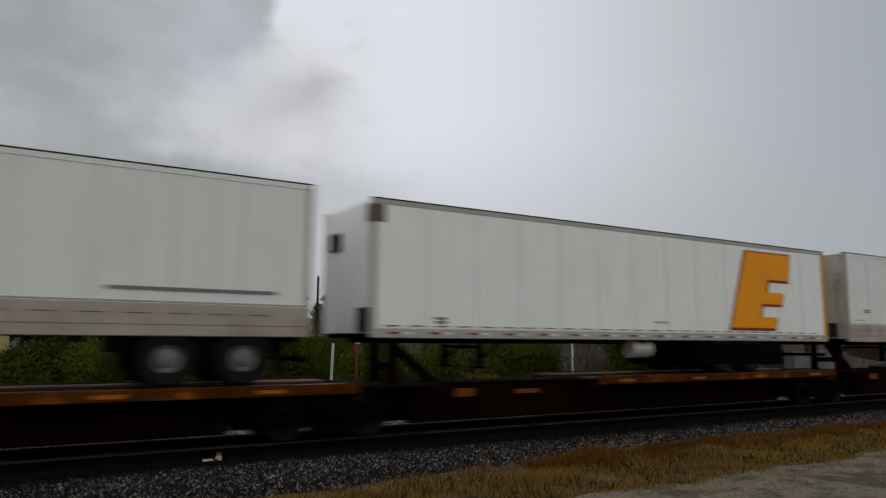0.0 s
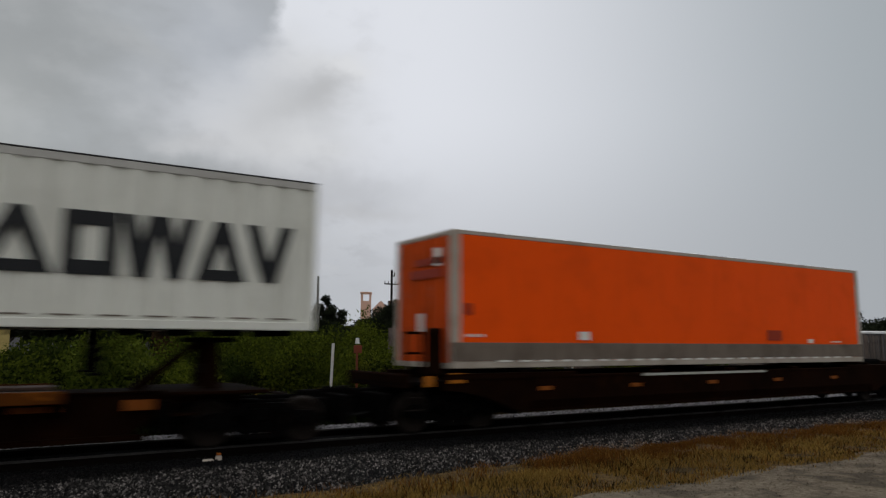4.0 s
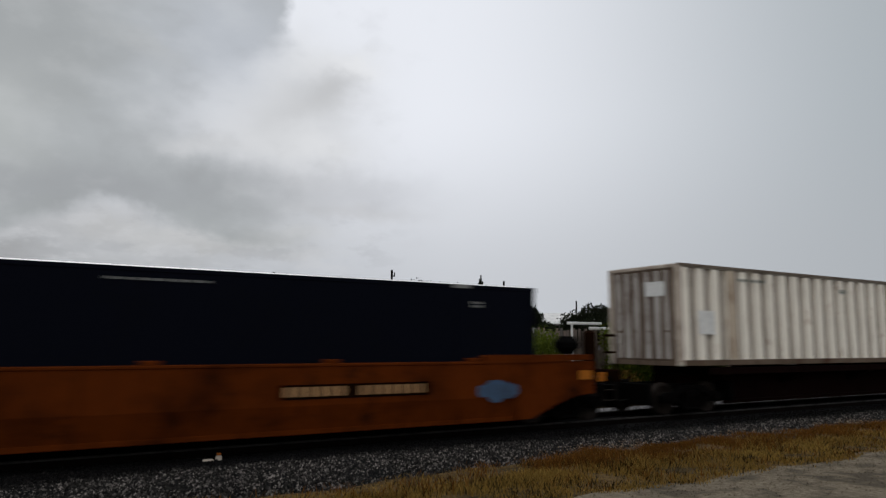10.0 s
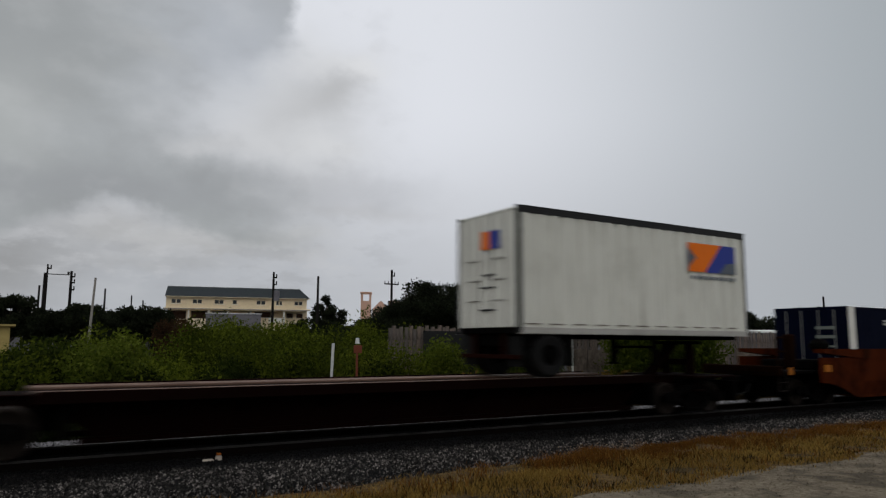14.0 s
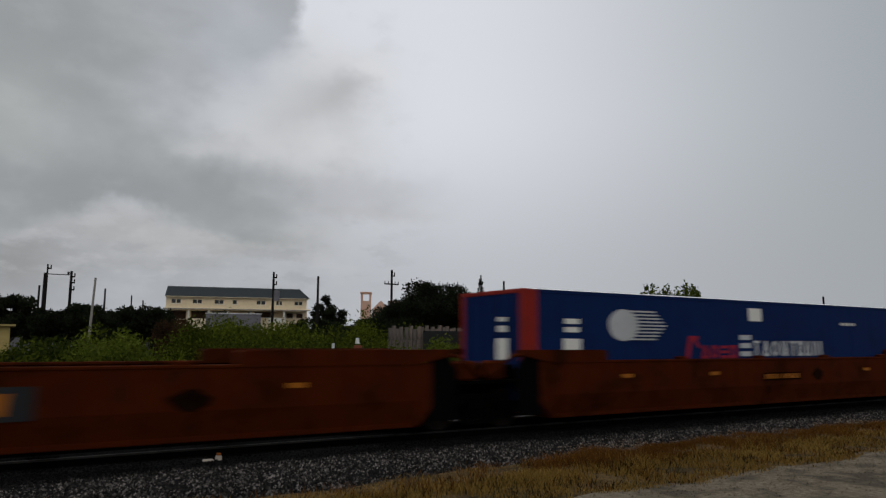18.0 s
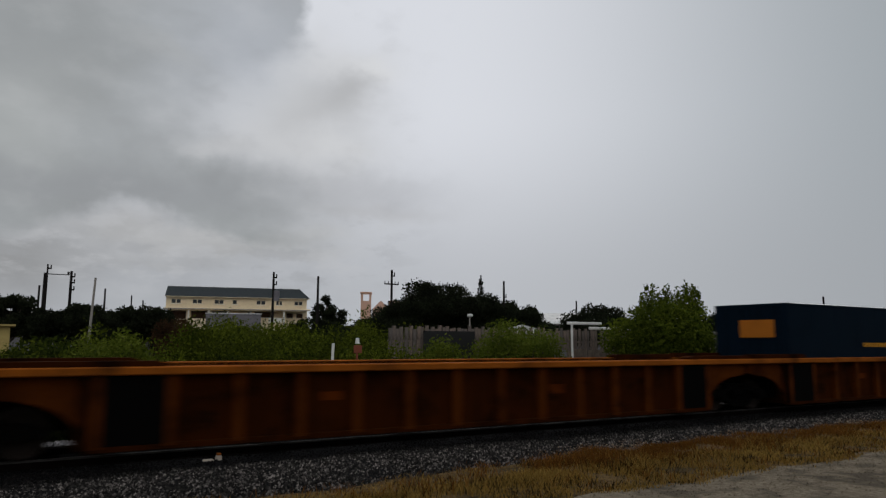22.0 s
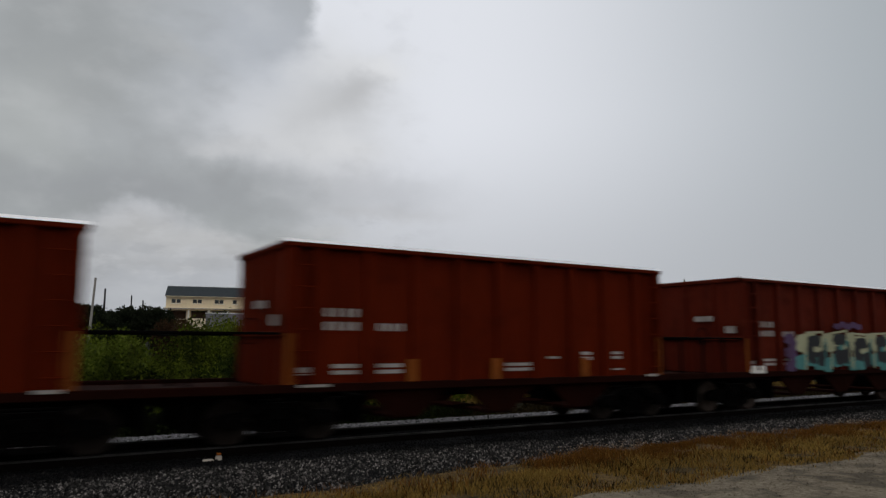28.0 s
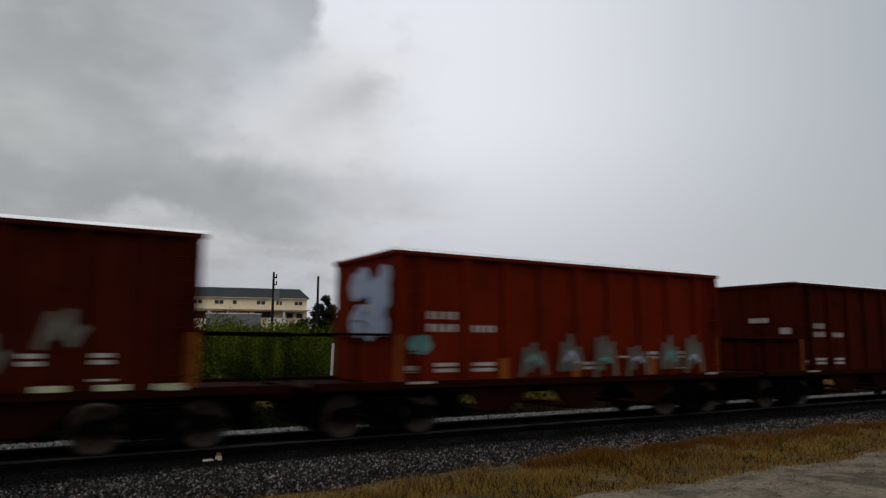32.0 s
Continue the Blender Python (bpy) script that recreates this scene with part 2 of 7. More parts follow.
RUSTSTREAK = paint("rust_streaked_paint", (0.5, 0.42, 0.33), (0.15, 0.075, 0.04), 0.8, 0.7, 0.9)
SPRAY_T = paint("teal_spray_paint", (0.07, 0.21, 0.2), (0.03, 0.06, 0.05), 0.4, 0.7, 0.3)
SPRAY_L = paint("lilac_spray_paint", (0.085, 0.05, 0.11), (0.05, 0.02, 0.03), 0.5, 0.7, 0.3)
SPRAY_C = paint("cream_spray_paint", (0.36, 0.36, 0.23), (0.12, 0.11, 0.07), 0.4, 0.7, 0.3)
SPRAY_P = paint("pale_blue_spray_paint", (0.25, 0.29, 0.38), (0.1, 0.09, 0.12), 0.5, 0.7, 0.4)
SPRAY_G = paint("grey_green_spray_paint", (0.085, 0.08, 0.066), (0.045, 0.02, 0.012), 0.6, 0.7, 0.4)
CONCRETE = rough_stuff("pale_gravel_path", (0.18, 0.152, 0.112), (0.085, 0.07, 0.05), 11, 0.95, 0.8, 0.04, (0.06, 0.05, 0.037), 1.3)
EARTH = rough_stuff("weedy_soil", (0.016, 0.014, 0.008), (0.007, 0.007, 0.0035), 3, 0.95, 0.6, 0.1, (0.008, 0.01, 0.004), 0.2)
BALLAST = rough_stuff("ballast_bed", (0.008, 0.008, 0.0085), (0.0015, 0.0015, 0.0018), 16, 0.95, 1.0, 0.06)
def stone_mat():
    """Crushed stone: mostly dark with a few pale chips."""
    m, nt, b, co = start("ballast_stones")
    isl = nt.nodes.new("ShaderNodeNewGeometry").outputs["Random Per Island"]
    out = mix(nt, math_node(nt, "POWER", isl, 4.6), (0.0085, 0.008, 0.0075), (0.24, 0.215, 0.2))
    out = mix(nt, ramp(nt, noise_tex(nt, co, 0.7, 4), 0.5, 0.75), out, (0.012, 0.0115, 0.011))
    out = mix(nt, math_node(nt, "MULTIPLY", ramp(nt, noise_tex(nt, co, 20, 3), 0.4, 0.7), 0.4), out, (0.05, 0.046, 0.042))
    # darkened along the rails: the train's shade, put into the stone colour
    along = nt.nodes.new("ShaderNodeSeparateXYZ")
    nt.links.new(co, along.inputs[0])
    rail_shade = ramp(nt, math_node(nt, "ABSOLUTE", math_node(nt, "SUBTRACT", along.outputs[1], YC - 0.5)), 1.8, 1.25)
    out = mix(nt, math_node(nt, "MULTIPLY", rail_shade, 0.94), out, (0.0025, 0.0025, 0.0026))
    nt.links.new(out, b.inputs["Base Color"])
    b.inputs["Roughness"].default_value = 0.9
    b.inputs["Specular IOR Level"].default_value = 0.04
    return m
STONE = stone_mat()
# paler copy of the ballast stone, with skylight put into its colour
SKYLITSTONE = rough_stuff("skylit_crushed_stone", (0.32, 0.31, 0.33), (0.14, 0.135, 0.14), 9, 0.95, 0.3, 0.02, random_tint=0.4)
VERGESOIL = rough_stuff("matted_verge_soil", (0.13, 0.083, 0.034), (0.05, 0.034, 0.015), 9, 0.95, 1.0, 0.06, (0.036, 0.026, 0.012), 1.1)
GRIT = rough_stuff("brown_grit", (0.2, 0.15, 0.11), (0.07, 0.05, 0.036), 6, 0.95, 0.3, 0.02, random_tint=0.5)
# brown for the shade inside the porch openings
PORCHSHADE = rough_stuff("brown_porch_shade", (0.06, 0.036, 0.026), (0.04, 0.024, 0.018), 3, 0.9, 0.2, 0.02)
DRYGRASS = leaf_mat("dry_grass", (0.37, 0.232, 0.058), (0.135, 0.09, 0.02))
# serves the verge, and the grass darkened for shade behind the track
DARKGRASS = leaf_mat("dark_brown_grass", (0.036, 0.024, 0.008), (0.012, 0.009, 0.004))
# weed leaves with the train's shade put into the colour
LEAF_SHADE = leaf_mat("shaded_weed_leaves", (0.006, 0.01, 0.002), (0.022, 0.03, 0.005))
# darkened green: shade among the weeds put into the leaf colour
LEAF_SHRUB_SHADE = leaf_mat("shaded_shrub_leaves", (0.012, 0.02, 0.003), (0.045, 0.062, 0.009))
RUSTLEAF = leaf_mat("rust_brown_leaves", (0.03, 0.017, 0.009), (0.075, 0.04, 0.018))
RUSTGRASS = leaf_mat("rusty_grass", (0.21, 0.088, 0.017), (0.04, 0.019, 0.005))
LEAF = leaf_mat("weed_leaves", (0.026, 0.04, 0.003), (0.155, 0.185, 0.018))
LEAF_LIGHT = leaf_mat("light_green_leaves", (0.06, 0.088, 0.008), (0.15, 0.18, 0.025))
LEAF_DARK = leaf_mat("dark_tree_leaves", (0.012, 0.016, 0.0085), (0.026, 0.032, 0.016))
LEAF_MID = leaf_mat("bush_leaves", (0.04, 0.062, 0.005), (0.125, 0.155, 0.016))
BARK = rough_stuff("bark", (0.08, 0.065, 0.05), (0.04, 0.032, 0.025), 8, 0.9, 0.6, 0.03)
POLEWOOD = rough_stuff("creosoted_pole_wood", (0.02, 0.018, 0.017), (0.01, 0.009, 0.008), 6, 0.9, 0.3, 0.02)
PALEWOOD = rough_stuff("pale_pole_wood", (0.34, 0.32, 0.29), (0.22, 0.2, 0.18), 6, 0.9, 0.3, 0.02)
def board_mat():
    """Old boards, each weathered to its own brown or grey."""
    m, nt, b, co = start("weathered_boards")
    own = nt.nodes.new("ShaderNodeObjectInfo").outputs["Random"]
    out = mix(nt, own, (0.21, 0.155, 0.125), (0.12, 0.107, 0.1))
    out = mix(nt, ramp(nt, noise_tex(nt, co, 3.0, 5, 0.7, (6, 6, 1)), 0.35, 0.7), out, (0.04, 0.032, 0.027))
    nt.links.new(out, b.inputs["Base Color"])
    b.inputs["Roughness"].default_value = 0.95
    return m
BOARD = board_mat()
FENCEWOOD = rough_stuff("weathered_fence_wood", (0.19, 0.155, 0.125), (0.09, 0.072, 0.058), 5, 0.9, 0.4, 0.02)
TIEWOOD = rough_stuff("tie_wood", (0.008, 0.0065, 0.0055), (0.003, 0.0025, 0.002), 8, 0.95, 0.5, 0.02)
STUCCO = rough_stuff("cream_stucco", (0.8, 0.68, 0.48), (0.72, 0.6, 0.42), 2, 0.9, 0.2, 0.02)
PINKSTUCCO = rough_stuff("pink_stucco", (0.66, 0.42, 0.32), (0.58, 0.36, 0.27), 2, 0.9, 0.2, 0.02)
SLATE = rough_stuff("dark_roof", (0.035, 0.042, 0.046), (0.025, 0.03, 0.033), 2, 0.85, 0.2, 0.02)
PALEMETAL = rough_stuff("white_metal_roof", (0.66, 0.66, 0.65), (0.5, 0.5, 0.5), 1.5, 0.6, 0.1, 0.01)
GREYWALL = rough_stuff("grey_site_wall", (0.2, 0.19, 0.21), (0.14, 0.135, 0.15), 2, 0.9, 0.2, 0.02)
YELLOWWALL = rough_stuff("yellow_wall", (0.46, 0.36, 0.14), (0.38, 0.29, 0.11), 2, 0.9, 0.2, 0.02)
def plain(name, col, rough=0.4, metal=0.0):
    m, nt, b, co = start(name)
    nt.links.new(mix(nt, ramp(nt, noise_tex(nt, co, 12), 0.3, 0.7), tuple(col), tuple(0.75 * v for v in col)), b.inputs["Base Color"])
    b.inputs["Roughness"].default_value, b.inputs["Metallic"].default_value = rough, metal
    return m
GLASS = plain("dark_window_glass", (0.03, 0.035, 0.04), 0.08)
PLASTICWHITE = plain("white_plastic", (0.75, 0.75, 0.73), 0.5)
PLASTICORANGE = plain("orange_plastic", (0.2, 0.04, 0.012), 0.6)

# ---- mesh building ----
class Shape:
    def __init__(self):
        self.v, self.f = [], []

    def add(self, vs, fs):
        n = len(self.v)
        self.v += [tuple(p) for p in vs]
        self.f += [tuple(i + n for i in f) for f in fs]
        return self

    def box(self, x0, x1, y0, y1, z0, z1, c=0.012):
        """A box with chamfered edges."""
        c = min(c, abs(x1 - x0) / 2.5, abs(y1 - y0) / 2.5, abs(z1 - z0) / 2.5)
        vs, at = [], {}
        for i, x in enumerate((x0, x1)):
            for j, y in enumerate((y0, y1)):
                for k, z in enumerate((z0, z1)):
                    dx, dy, dz = (c if i == 0 else -c), (c if j == 0 else -c), (c if k == 0 else -c)
                    for a, p in enumerate(((x, y + dy, z + dz), (x + dx, y, z + dz), (x + dx, y + dy, z))):
                        at[i, j, k, a] = len(vs)
                        vs.append(p)
        fs = []
        for i in (0, 1):
            q = [at[i, 0, 0, 0], at[i, 1, 0, 0], at[i, 1, 1, 0], at[i, 0, 1, 0]]
            fs.append(q if i else q[::-1])
            q = [at[0, i, 0, 1], at[1, i, 0, 1], at[1, i, 1, 1], at[0, i, 1, 1]]
            fs.append(q[::-1] if i else q)
            q = [at[0, 0, i, 2], at[1, 0, i, 2], at[1, 1, i, 2], at[0, 1, i, 2]]
            fs.append(q if i else q[::-1])
        for i in (0, 1):
            for j in (0, 1):
                fs.append([at[i, j, 0, 0], at[i, j, 1, 0], at[i, j, 1, 1], at[i, j, 0, 1]])
                fs.append([at[i, 0, j, 0], at[i, 1, j, 0], at[i, 1, j, 2], at[i, 0, j, 2]])
                fs.append([at[0, i, j, 1], at[1, i, j, 1], at[1, i, j, 2], at[0, i, j, 2]])
                for k in (0, 1):
                    fs.append([at[i, j, k, 0], at[i, j, k, 1], at[i, j, k, 2]])
        return self.add(vs, fs)

    def prism(self, pts, a0, a1, axis="y"):
        """The polygon pts (x, z), (y, z) or (x, y), drawn out along axis."""
        put = {"y": lambda p, a: (p[0], a, p[1]), "x": lambda p, a: (a, p[0], p[1]), "z": lambda p, a: (p[0], p[1], a)}[axis]
        n = len(pts)
        vs = [put(p, a0) for p in pts] + [put(p, a1) for p in pts]
        fs = [list(range(n)), list(range(2 * n - 1, n - 1, -1))] + [[i, i + n, (i + 1) % n + n, (i + 1) % n] for i in range(n)]
        return self.add(vs, fs)

    def rod(self, p, q, r, n=8, r2=None):
        p, q = Vector(p), Vector(q)
        d = (q - p).normalized()
        a = d.orthogonal().normalized()
        b = d.cross(a)
        r2 = r if r2 is None else r2
        ring = [(math.cos(2 * math.pi * i / n), math.sin(2 * math.pi * i / n)) for i in range(n)]
        vs = [p + r * (c * a + s * b) for c, s in ring] + [q + r2 * (c * a + s * b) for c, s in ring]
        return self.add(vs, [[i, (i + 1) % n, (i + 1) % n + n, i + n] for i in range(n)] + [list(range(n - 1, -1, -1)), list(range(n, 2 * n))])

    def lathe(self, profile, n=24, x=0.0, z=0.0):
        """A profile of (radius, y) turned about an axis along y through (x, z)."""
        vs, fs, k = [], [], len(profile)
        for i in range(n):
            c, s = math.cos(2 * math.pi * i / n), math.sin(2 * math.pi * i / n)
            vs += [(x + r * c, y, z + r * s) for r, y in profile]
        for i in range(n):
            j = (i + 1) % n
            fs += [[i * k + m, j * k + m, j * k + m + 1, i * k + m + 1] for m in range(k - 1)]
        return self.add(vs, fs)

    def flat(self, pts, y):
        """A thin plate (4 mm) with the outline pts (x, z), its face towards -y at y."""
        return self.prism(pts, y, y + 0.004)

    def plate(self, x0, x1, z0, z1, y):
        return self.flat([(x0, z0), (x1, z0), (x1, z1), (x0, z1)], y)

    def oval(self, x, z, rx, rz, y, n=20):
        return self.flat([(x + rx * math.cos(2 * math.pi * i / n), z + rz * math.sin(2 * math.pi * i / n)) for i in range(n)], y)

def mesh_of(name, sh):
    me = bpy.data.meshes.new(name)
    me.from_pydata(sh.v, [], sh.f)
    me.update()
    return me

def part(name, sh, material, parent, label=""):
    """One mesh object under a thing or under a part."""
    me = mesh_of(name, sh)
    me.materials.append(material)
    ob = new(name, me)
    ob.parent = parent
    tiny = name in ("stencil", "marker_tape", "dark_tape", "red_tape", "white_tape", "subline", "reflector", "number", "cross_member", "floor_beam", "insulator", "red_stencil")
    return tagged(ob, label, kind="stuff" if tiny else "")

def lone(name, sh, material, label="", category="", group="", kind=""):
    me = mesh_of(name, sh)
    me.materials.append(material)
    return tagged(new(name, me), label, category, group, kind)

def thing(name, label, category, group="", at=(0, 0, 0)):
    ob = new(name)
    ob.location = at
    return tagged(ob, label, category, group)

def B(*a, **k):
    return Shape().box(*a, **k)

def corrugated(x0, x1, z0, z1, y, pitch=0.62, deep=0.06, inward=1, slope=0.06, share=0.5):
    """A sheet with upright folds; its outer face stands at y, the folds go in by `deep`."""
    pts, n = [], max(1, round((x1 - x0) / pitch))
    p = (x1 - x0) / n
    for i in range(n):
        a = x0 + i * p
        pts += [(a, 0), (a + p * share - slope, 0), (a + p * share, deep), (a + p - slope, deep)]
    pts.append((x1, 0))
    sh = Shape()
    vs = [(x, y + inward * d, z) for z in (z0, z1) for x, d in pts]
    m = len(pts)
    return sh.add(vs, [[i, i + 1, i + 1 + m, i + m] for i in range(m - 1)])

def leaves(name, clumps, count, size, material, seed, squash=1.0, loose=0.25):
    """Leaf quads about the shells of clumps (x, y, z, rx, ry, rz): returns a mesh."""
    g = np.random.default_rng(seed)
    cl = np.array(clumps, float)
    w = cl[:, 3] * cl[:, 5]
    k = g.choice(len(cl), count, p=w / w.sum())
    d = g.normal(size=(count, 3))
    d /= np.linalg.norm(d, axis=1)[:, None]
    c = cl[k, :3] + d * cl[k, 3:] * (0.35 + 0.7 * g.random((count, 1)) ** 0.6 + loose * g.random((count, 1)) ** 3)
    a = g.normal(size=(count, 3))
    a /= np.linalg.norm(a, axis=1)[:, None]
    b = np.cross(a, g.normal(size=(count, 3)))
    b /= np.linalg.norm(b, axis=1)[:, None]
    s = size * (0.6 + 0.8 * g.random((count, 1)))
    v = np.stack([c - a * s, c - b * s * 0.45 * squash, c + a * s, c + b * s * 0.45 * squash], 1).reshape(-1, 3)
    me = bpy.data.meshes.new(name)
    me.from_pydata(v.tolist(), [], np.arange(4 * count).reshape(-1, 4).tolist())
    me.materials.append(material)
    return me

# ---- sky: a drifting layer of cloud, far off ----
def cloud_material():
    m = bpy.data.materials.new("overcast_cloud")
    m.use_nodes = True
    nt = m.node_tree
    nt.nodes.remove(nt.nodes["Principled BSDF"])
    co = nt.nodes.new("ShaderNodeTexCoord").outputs["Object"]
    unit = nt.nodes.new("ShaderNodeVectorMath")
    unit.operation = "NORMALIZE"
    nt.links.new(co, unit.inputs[0])
    d = unit.outputs[0]
    sep = nt.nodes.new("ShaderNodeSeparateXYZ")
    nt.links.new(d, sep.inputs[0])
    az = math_node(nt, "MULTIPLY", math_node(nt, "ARCTAN2", sep.outputs[0], sep.outputs[1]), 180 / math.pi)
    el = math_node(nt, "MULTIPLY", math_node(nt, "ARCSINE", sep.outputs[2]), 180 / math.pi)
    n1 = noise_tex(nt, d, 6.0, 3, 0.5, (1, 1, 1.4))
    n2 = noise_tex(nt, d, 15.0, 4, 0.5, (1, 1, 1.6))
    n3 = noise_tex(nt, d, 34.0, 4, 0.55, (1, 1, 1.5))
    n4 = noise_tex(nt, d, 11.0, 4, 0.5, (1.3, 1, 1.2))

    def bell(v, mid, wide):
        x = math_node(nt, "DIVIDE", math_node(nt, "SUBTRACT", v, mid), wide)
        return math_node(nt, "EXPONENT", math_node(nt, "MULTIPLY", math_node(nt, "MULTIPLY", x, x), -1.0))

    def lay(under, mask, strength, col):
        return mix(nt, math_node(nt, "MULTIPLY", mask, strength), under, col)
    # a smooth veil, brightest ahead and grey towards the side and the horizon
    veil = mix(nt, ramp(nt, az, 28.0, 70.0), (0.725, 0.747, 0.8), (0.35, 0.385, 0.412))
    veil = lay(veil, ramp(nt, el, 19.0, 3.0), 0.62, (0.375, 0.392, 0.418))
    veil = lay(veil, math_node(nt, "MULTIPLY", ramp(nt, az, 33.0, 8.0), ramp(nt, el, 14.0, 7.0)), 0.5, (0.335, 0.352, 0.376))
    # edges bulge and fray with the noise
    azw = math_node(nt, "ADD", az, math_node(nt, "ADD", math_node(nt, "MULTIPLY_ADD", n1, 4.0, -2.0), math_node(nt, "ADD", math_node(nt, "MULTIPLY_ADD", n2, 3.6, -1.8), math_node(nt, "MULTIPLY_ADD", n3, 1.2, -0.6))))
    elw = math_node(nt, "ADD", el, math_node(nt, "ADD", math_node(nt, "MULTIPLY_ADD", n4, 3.4, -1.7), math_node(nt, "MULTIPLY_ADD", n3, 1.0, -0.5)))

    def lobe(a, e, wa, we, soft=0.8, tilt=0.0):
        """A soft patch; tilt raises its far side."""
        da, de = math_node(nt, "SUBTRACT", azw, a), math_node(nt, "SUBTRACT", elw, e)
        if tilt:
            de = math_node(nt, "MULTIPLY_ADD", da, -tilt, de)
        p, q = math_node(nt, "DIVIDE", da, wa), math_node(nt, "DIVIDE", de, we)
        r = math_node(nt, "ADD", math_node(nt, "MULTIPLY", p, p), math_node(nt, "MULTIPLY", q, q))
        return math_node(nt, "EXPONENT", math_node(nt, "MULTIPLY", math_node(nt, "POWER", r, 2.0 - soft), -0.8))

    # the dark heap: a crisp flank high up, soft lower down, with a flat dark base
    floor_el = math_node(nt, "MULTIPLY_ADD", bell(az, 5.5, 5.5), 2.6, 7.5)
    base = ramp(nt, math_node(nt, "SUBTRACT", elw, floor_el), -0.7, 0.9)
    spread = math_node(nt, "MULTIPLY_ADD", ramp(nt, el, 24.6, 20.0), 5.5, 0.8)
    edge = math_node(nt, "MULTIPLY_ADD", bell(el, 17.0, 4.2), -4.2, 17.4)
    flank = ramp(nt, math_node(nt, "DIVIDE", math_node(nt, "SUBTRACT", edge, azw), spread), -1.0, 1.0)
    heap = math_node(nt, "MULTIPLY", flank, base)
    tone = mix(nt, ramp(nt, n1, 0.35, 0.65), (0.305, 0.322, 0.33), (0.35, 0.37, 0.382))
    tone = lay(tone, lobe(13.5, 22.0, 6.5, 6.0, 0.95), 0.85, (0.44, 0.468, 0.515))
    tone = lay(tone, lobe(12.5, 16.8, 5.0, 2.6, 0.95), 0.8, (0.5, 0.518, 0.545))
    tone = lay(tone, lobe(-3.0, 15.5, 3.6, 3.2), 0.7, (0.405, 0.425, 0.425))
    tone = lay(tone, lobe(6.2, 21.6, 2.8, 1.0, 0.7, -0.25), 0.55, (0.41, 0.425, 0.435))
    tone = lay(tone, lobe(4.5, 11.3, 9.0, 1.5, 0.8, 0.05), 0.7, (0.295, 0.308, 0.325))
    tone = lay(tone, lobe(1.0, 18.5, 3.0, 1.6), 0.4, (0.30, 0.315, 0.32))
    # low cumulus under the base
    out = veil
    for a, e, wa, we, k, c in ((4.8, 8.3, 4.6, 1.5, 0.8, 0.435), (10.5, 8.0, 3.6, 1.2, 0.75, 0.485), (15.0, 8.3, 3.2, 0.9, 0.7, 0.51), (19.0, 8.6, 2.6, 0.8, 0.5, 0.53), (-3.5, 5.6, 5.5, 2.6, 0.8, 0.285), (12.5, 7.2, 2.0, 0.6, 0.55, 0.37), (17.5, 7.0, 3.6, 0.5, 0.5, 0.44), (7.5, 6.0, 6.0, 0.6, 0.4, 0.385)):
        out = lay(out, lobe(a, e, wa, we), k, (c, c * 1.01, c * 1.02))
    low = math_node(nt, "MULTIPLY", ramp(nt, az, 30.0, 20.0), math_node(nt, "MULTIPLY", ramp(nt, el, 11.5, 9.5), ramp(nt, el, 3.0, 5.5)))
    n5 = noise_tex(nt, d, 16.0, 5, 0.55, (1, 1, 2.6))
    out = lay(out, math_node(nt, "MULTIPLY", low, ramp(nt, n5, 0.5, 0.66)), 0.45, (0.52, 0.53, 0.55))
    out = lay(out, math_node(nt, "MULTIPLY", low, ramp(nt, n5, 0.48, 0.34)), 0.45, (0.355, 0.365, 0.385))
    # the tail of the base, drawn out to the side
    out = lay(out, lobe(18.0, 12.3, 8.5, 1.7, 0.75), 0.85, (0.44, 0.452, 0.48))
    out = lay(out, lobe(22.5, 10.6, 5.5, 0.7, 0.8), 0.5, (0.46, 0.465, 0.48))
    # lit puffs along the flank, with a grey hollow
    out = lay(out, lobe(18.8, 18.2, 5.0, 5.0, 0.75), 0.8, (0.575, 0.588, 0.61))
    out = lay(out, heap, 0.95, tone)
    for a, e, wa, we, k, c, tl in ((20.3, 22.2, 3.4, 1.3, 0.6, 0.66, 0.0), (23.0, 21.9, 1.6, 0.8, 0.8, 0.76, -0.2), (16.5, 15.4, 5.2, 1.8, 0.8, 0.6, 0.0), (20.6, 15.6, 1.8, 0.9, 0.6, 0.66, 0.0), (11.0, 14.9, 3.0, 0.7, 0.55, 0.55, 0.0), (15.8, 18.4, 2.0, 1.3, 0.4, 0.55, 0.2), (20.4, 19.5, 2.7, 2.0, 0.75, 0.47, 0.3), (21.6, 20.2, 1.7, 1.0, 0.4, 0.45, 0.3), (17.2, 17.6, 2.6, 1.2, 0.35, 0.5, 0.3)):
        out = lay(out, lobe(a, e, wa, we, 0.8, tl), k, (c, c * 1.016, c * 1.045))
    # soft mottling over the clouded side
    side = ramp(nt, az, 34.0, 18.0)
    out = lay(out, math_node(nt, "MULTIPLY", side, ramp(nt, n2, 0.48, 0.75)), 0.1, (0.72, 0.73, 0.745))
    out = lay(out, math_node(nt, "MULTIPLY", side, ramp(nt, n2, 0.48, 0.25)), 0.14, (0.25, 0.255, 0.265))
    em = nt.nodes.new("ShaderNodeEmission")
    em.inputs["Strength"].default_value = 1.0
    nt.links.new(out, em.inputs[0])
    nt.links.new(em.outputs[0], nt.nodes["Material Output"].inputs[0])
    m.cycles.emission_sampling = "NONE"
    return m

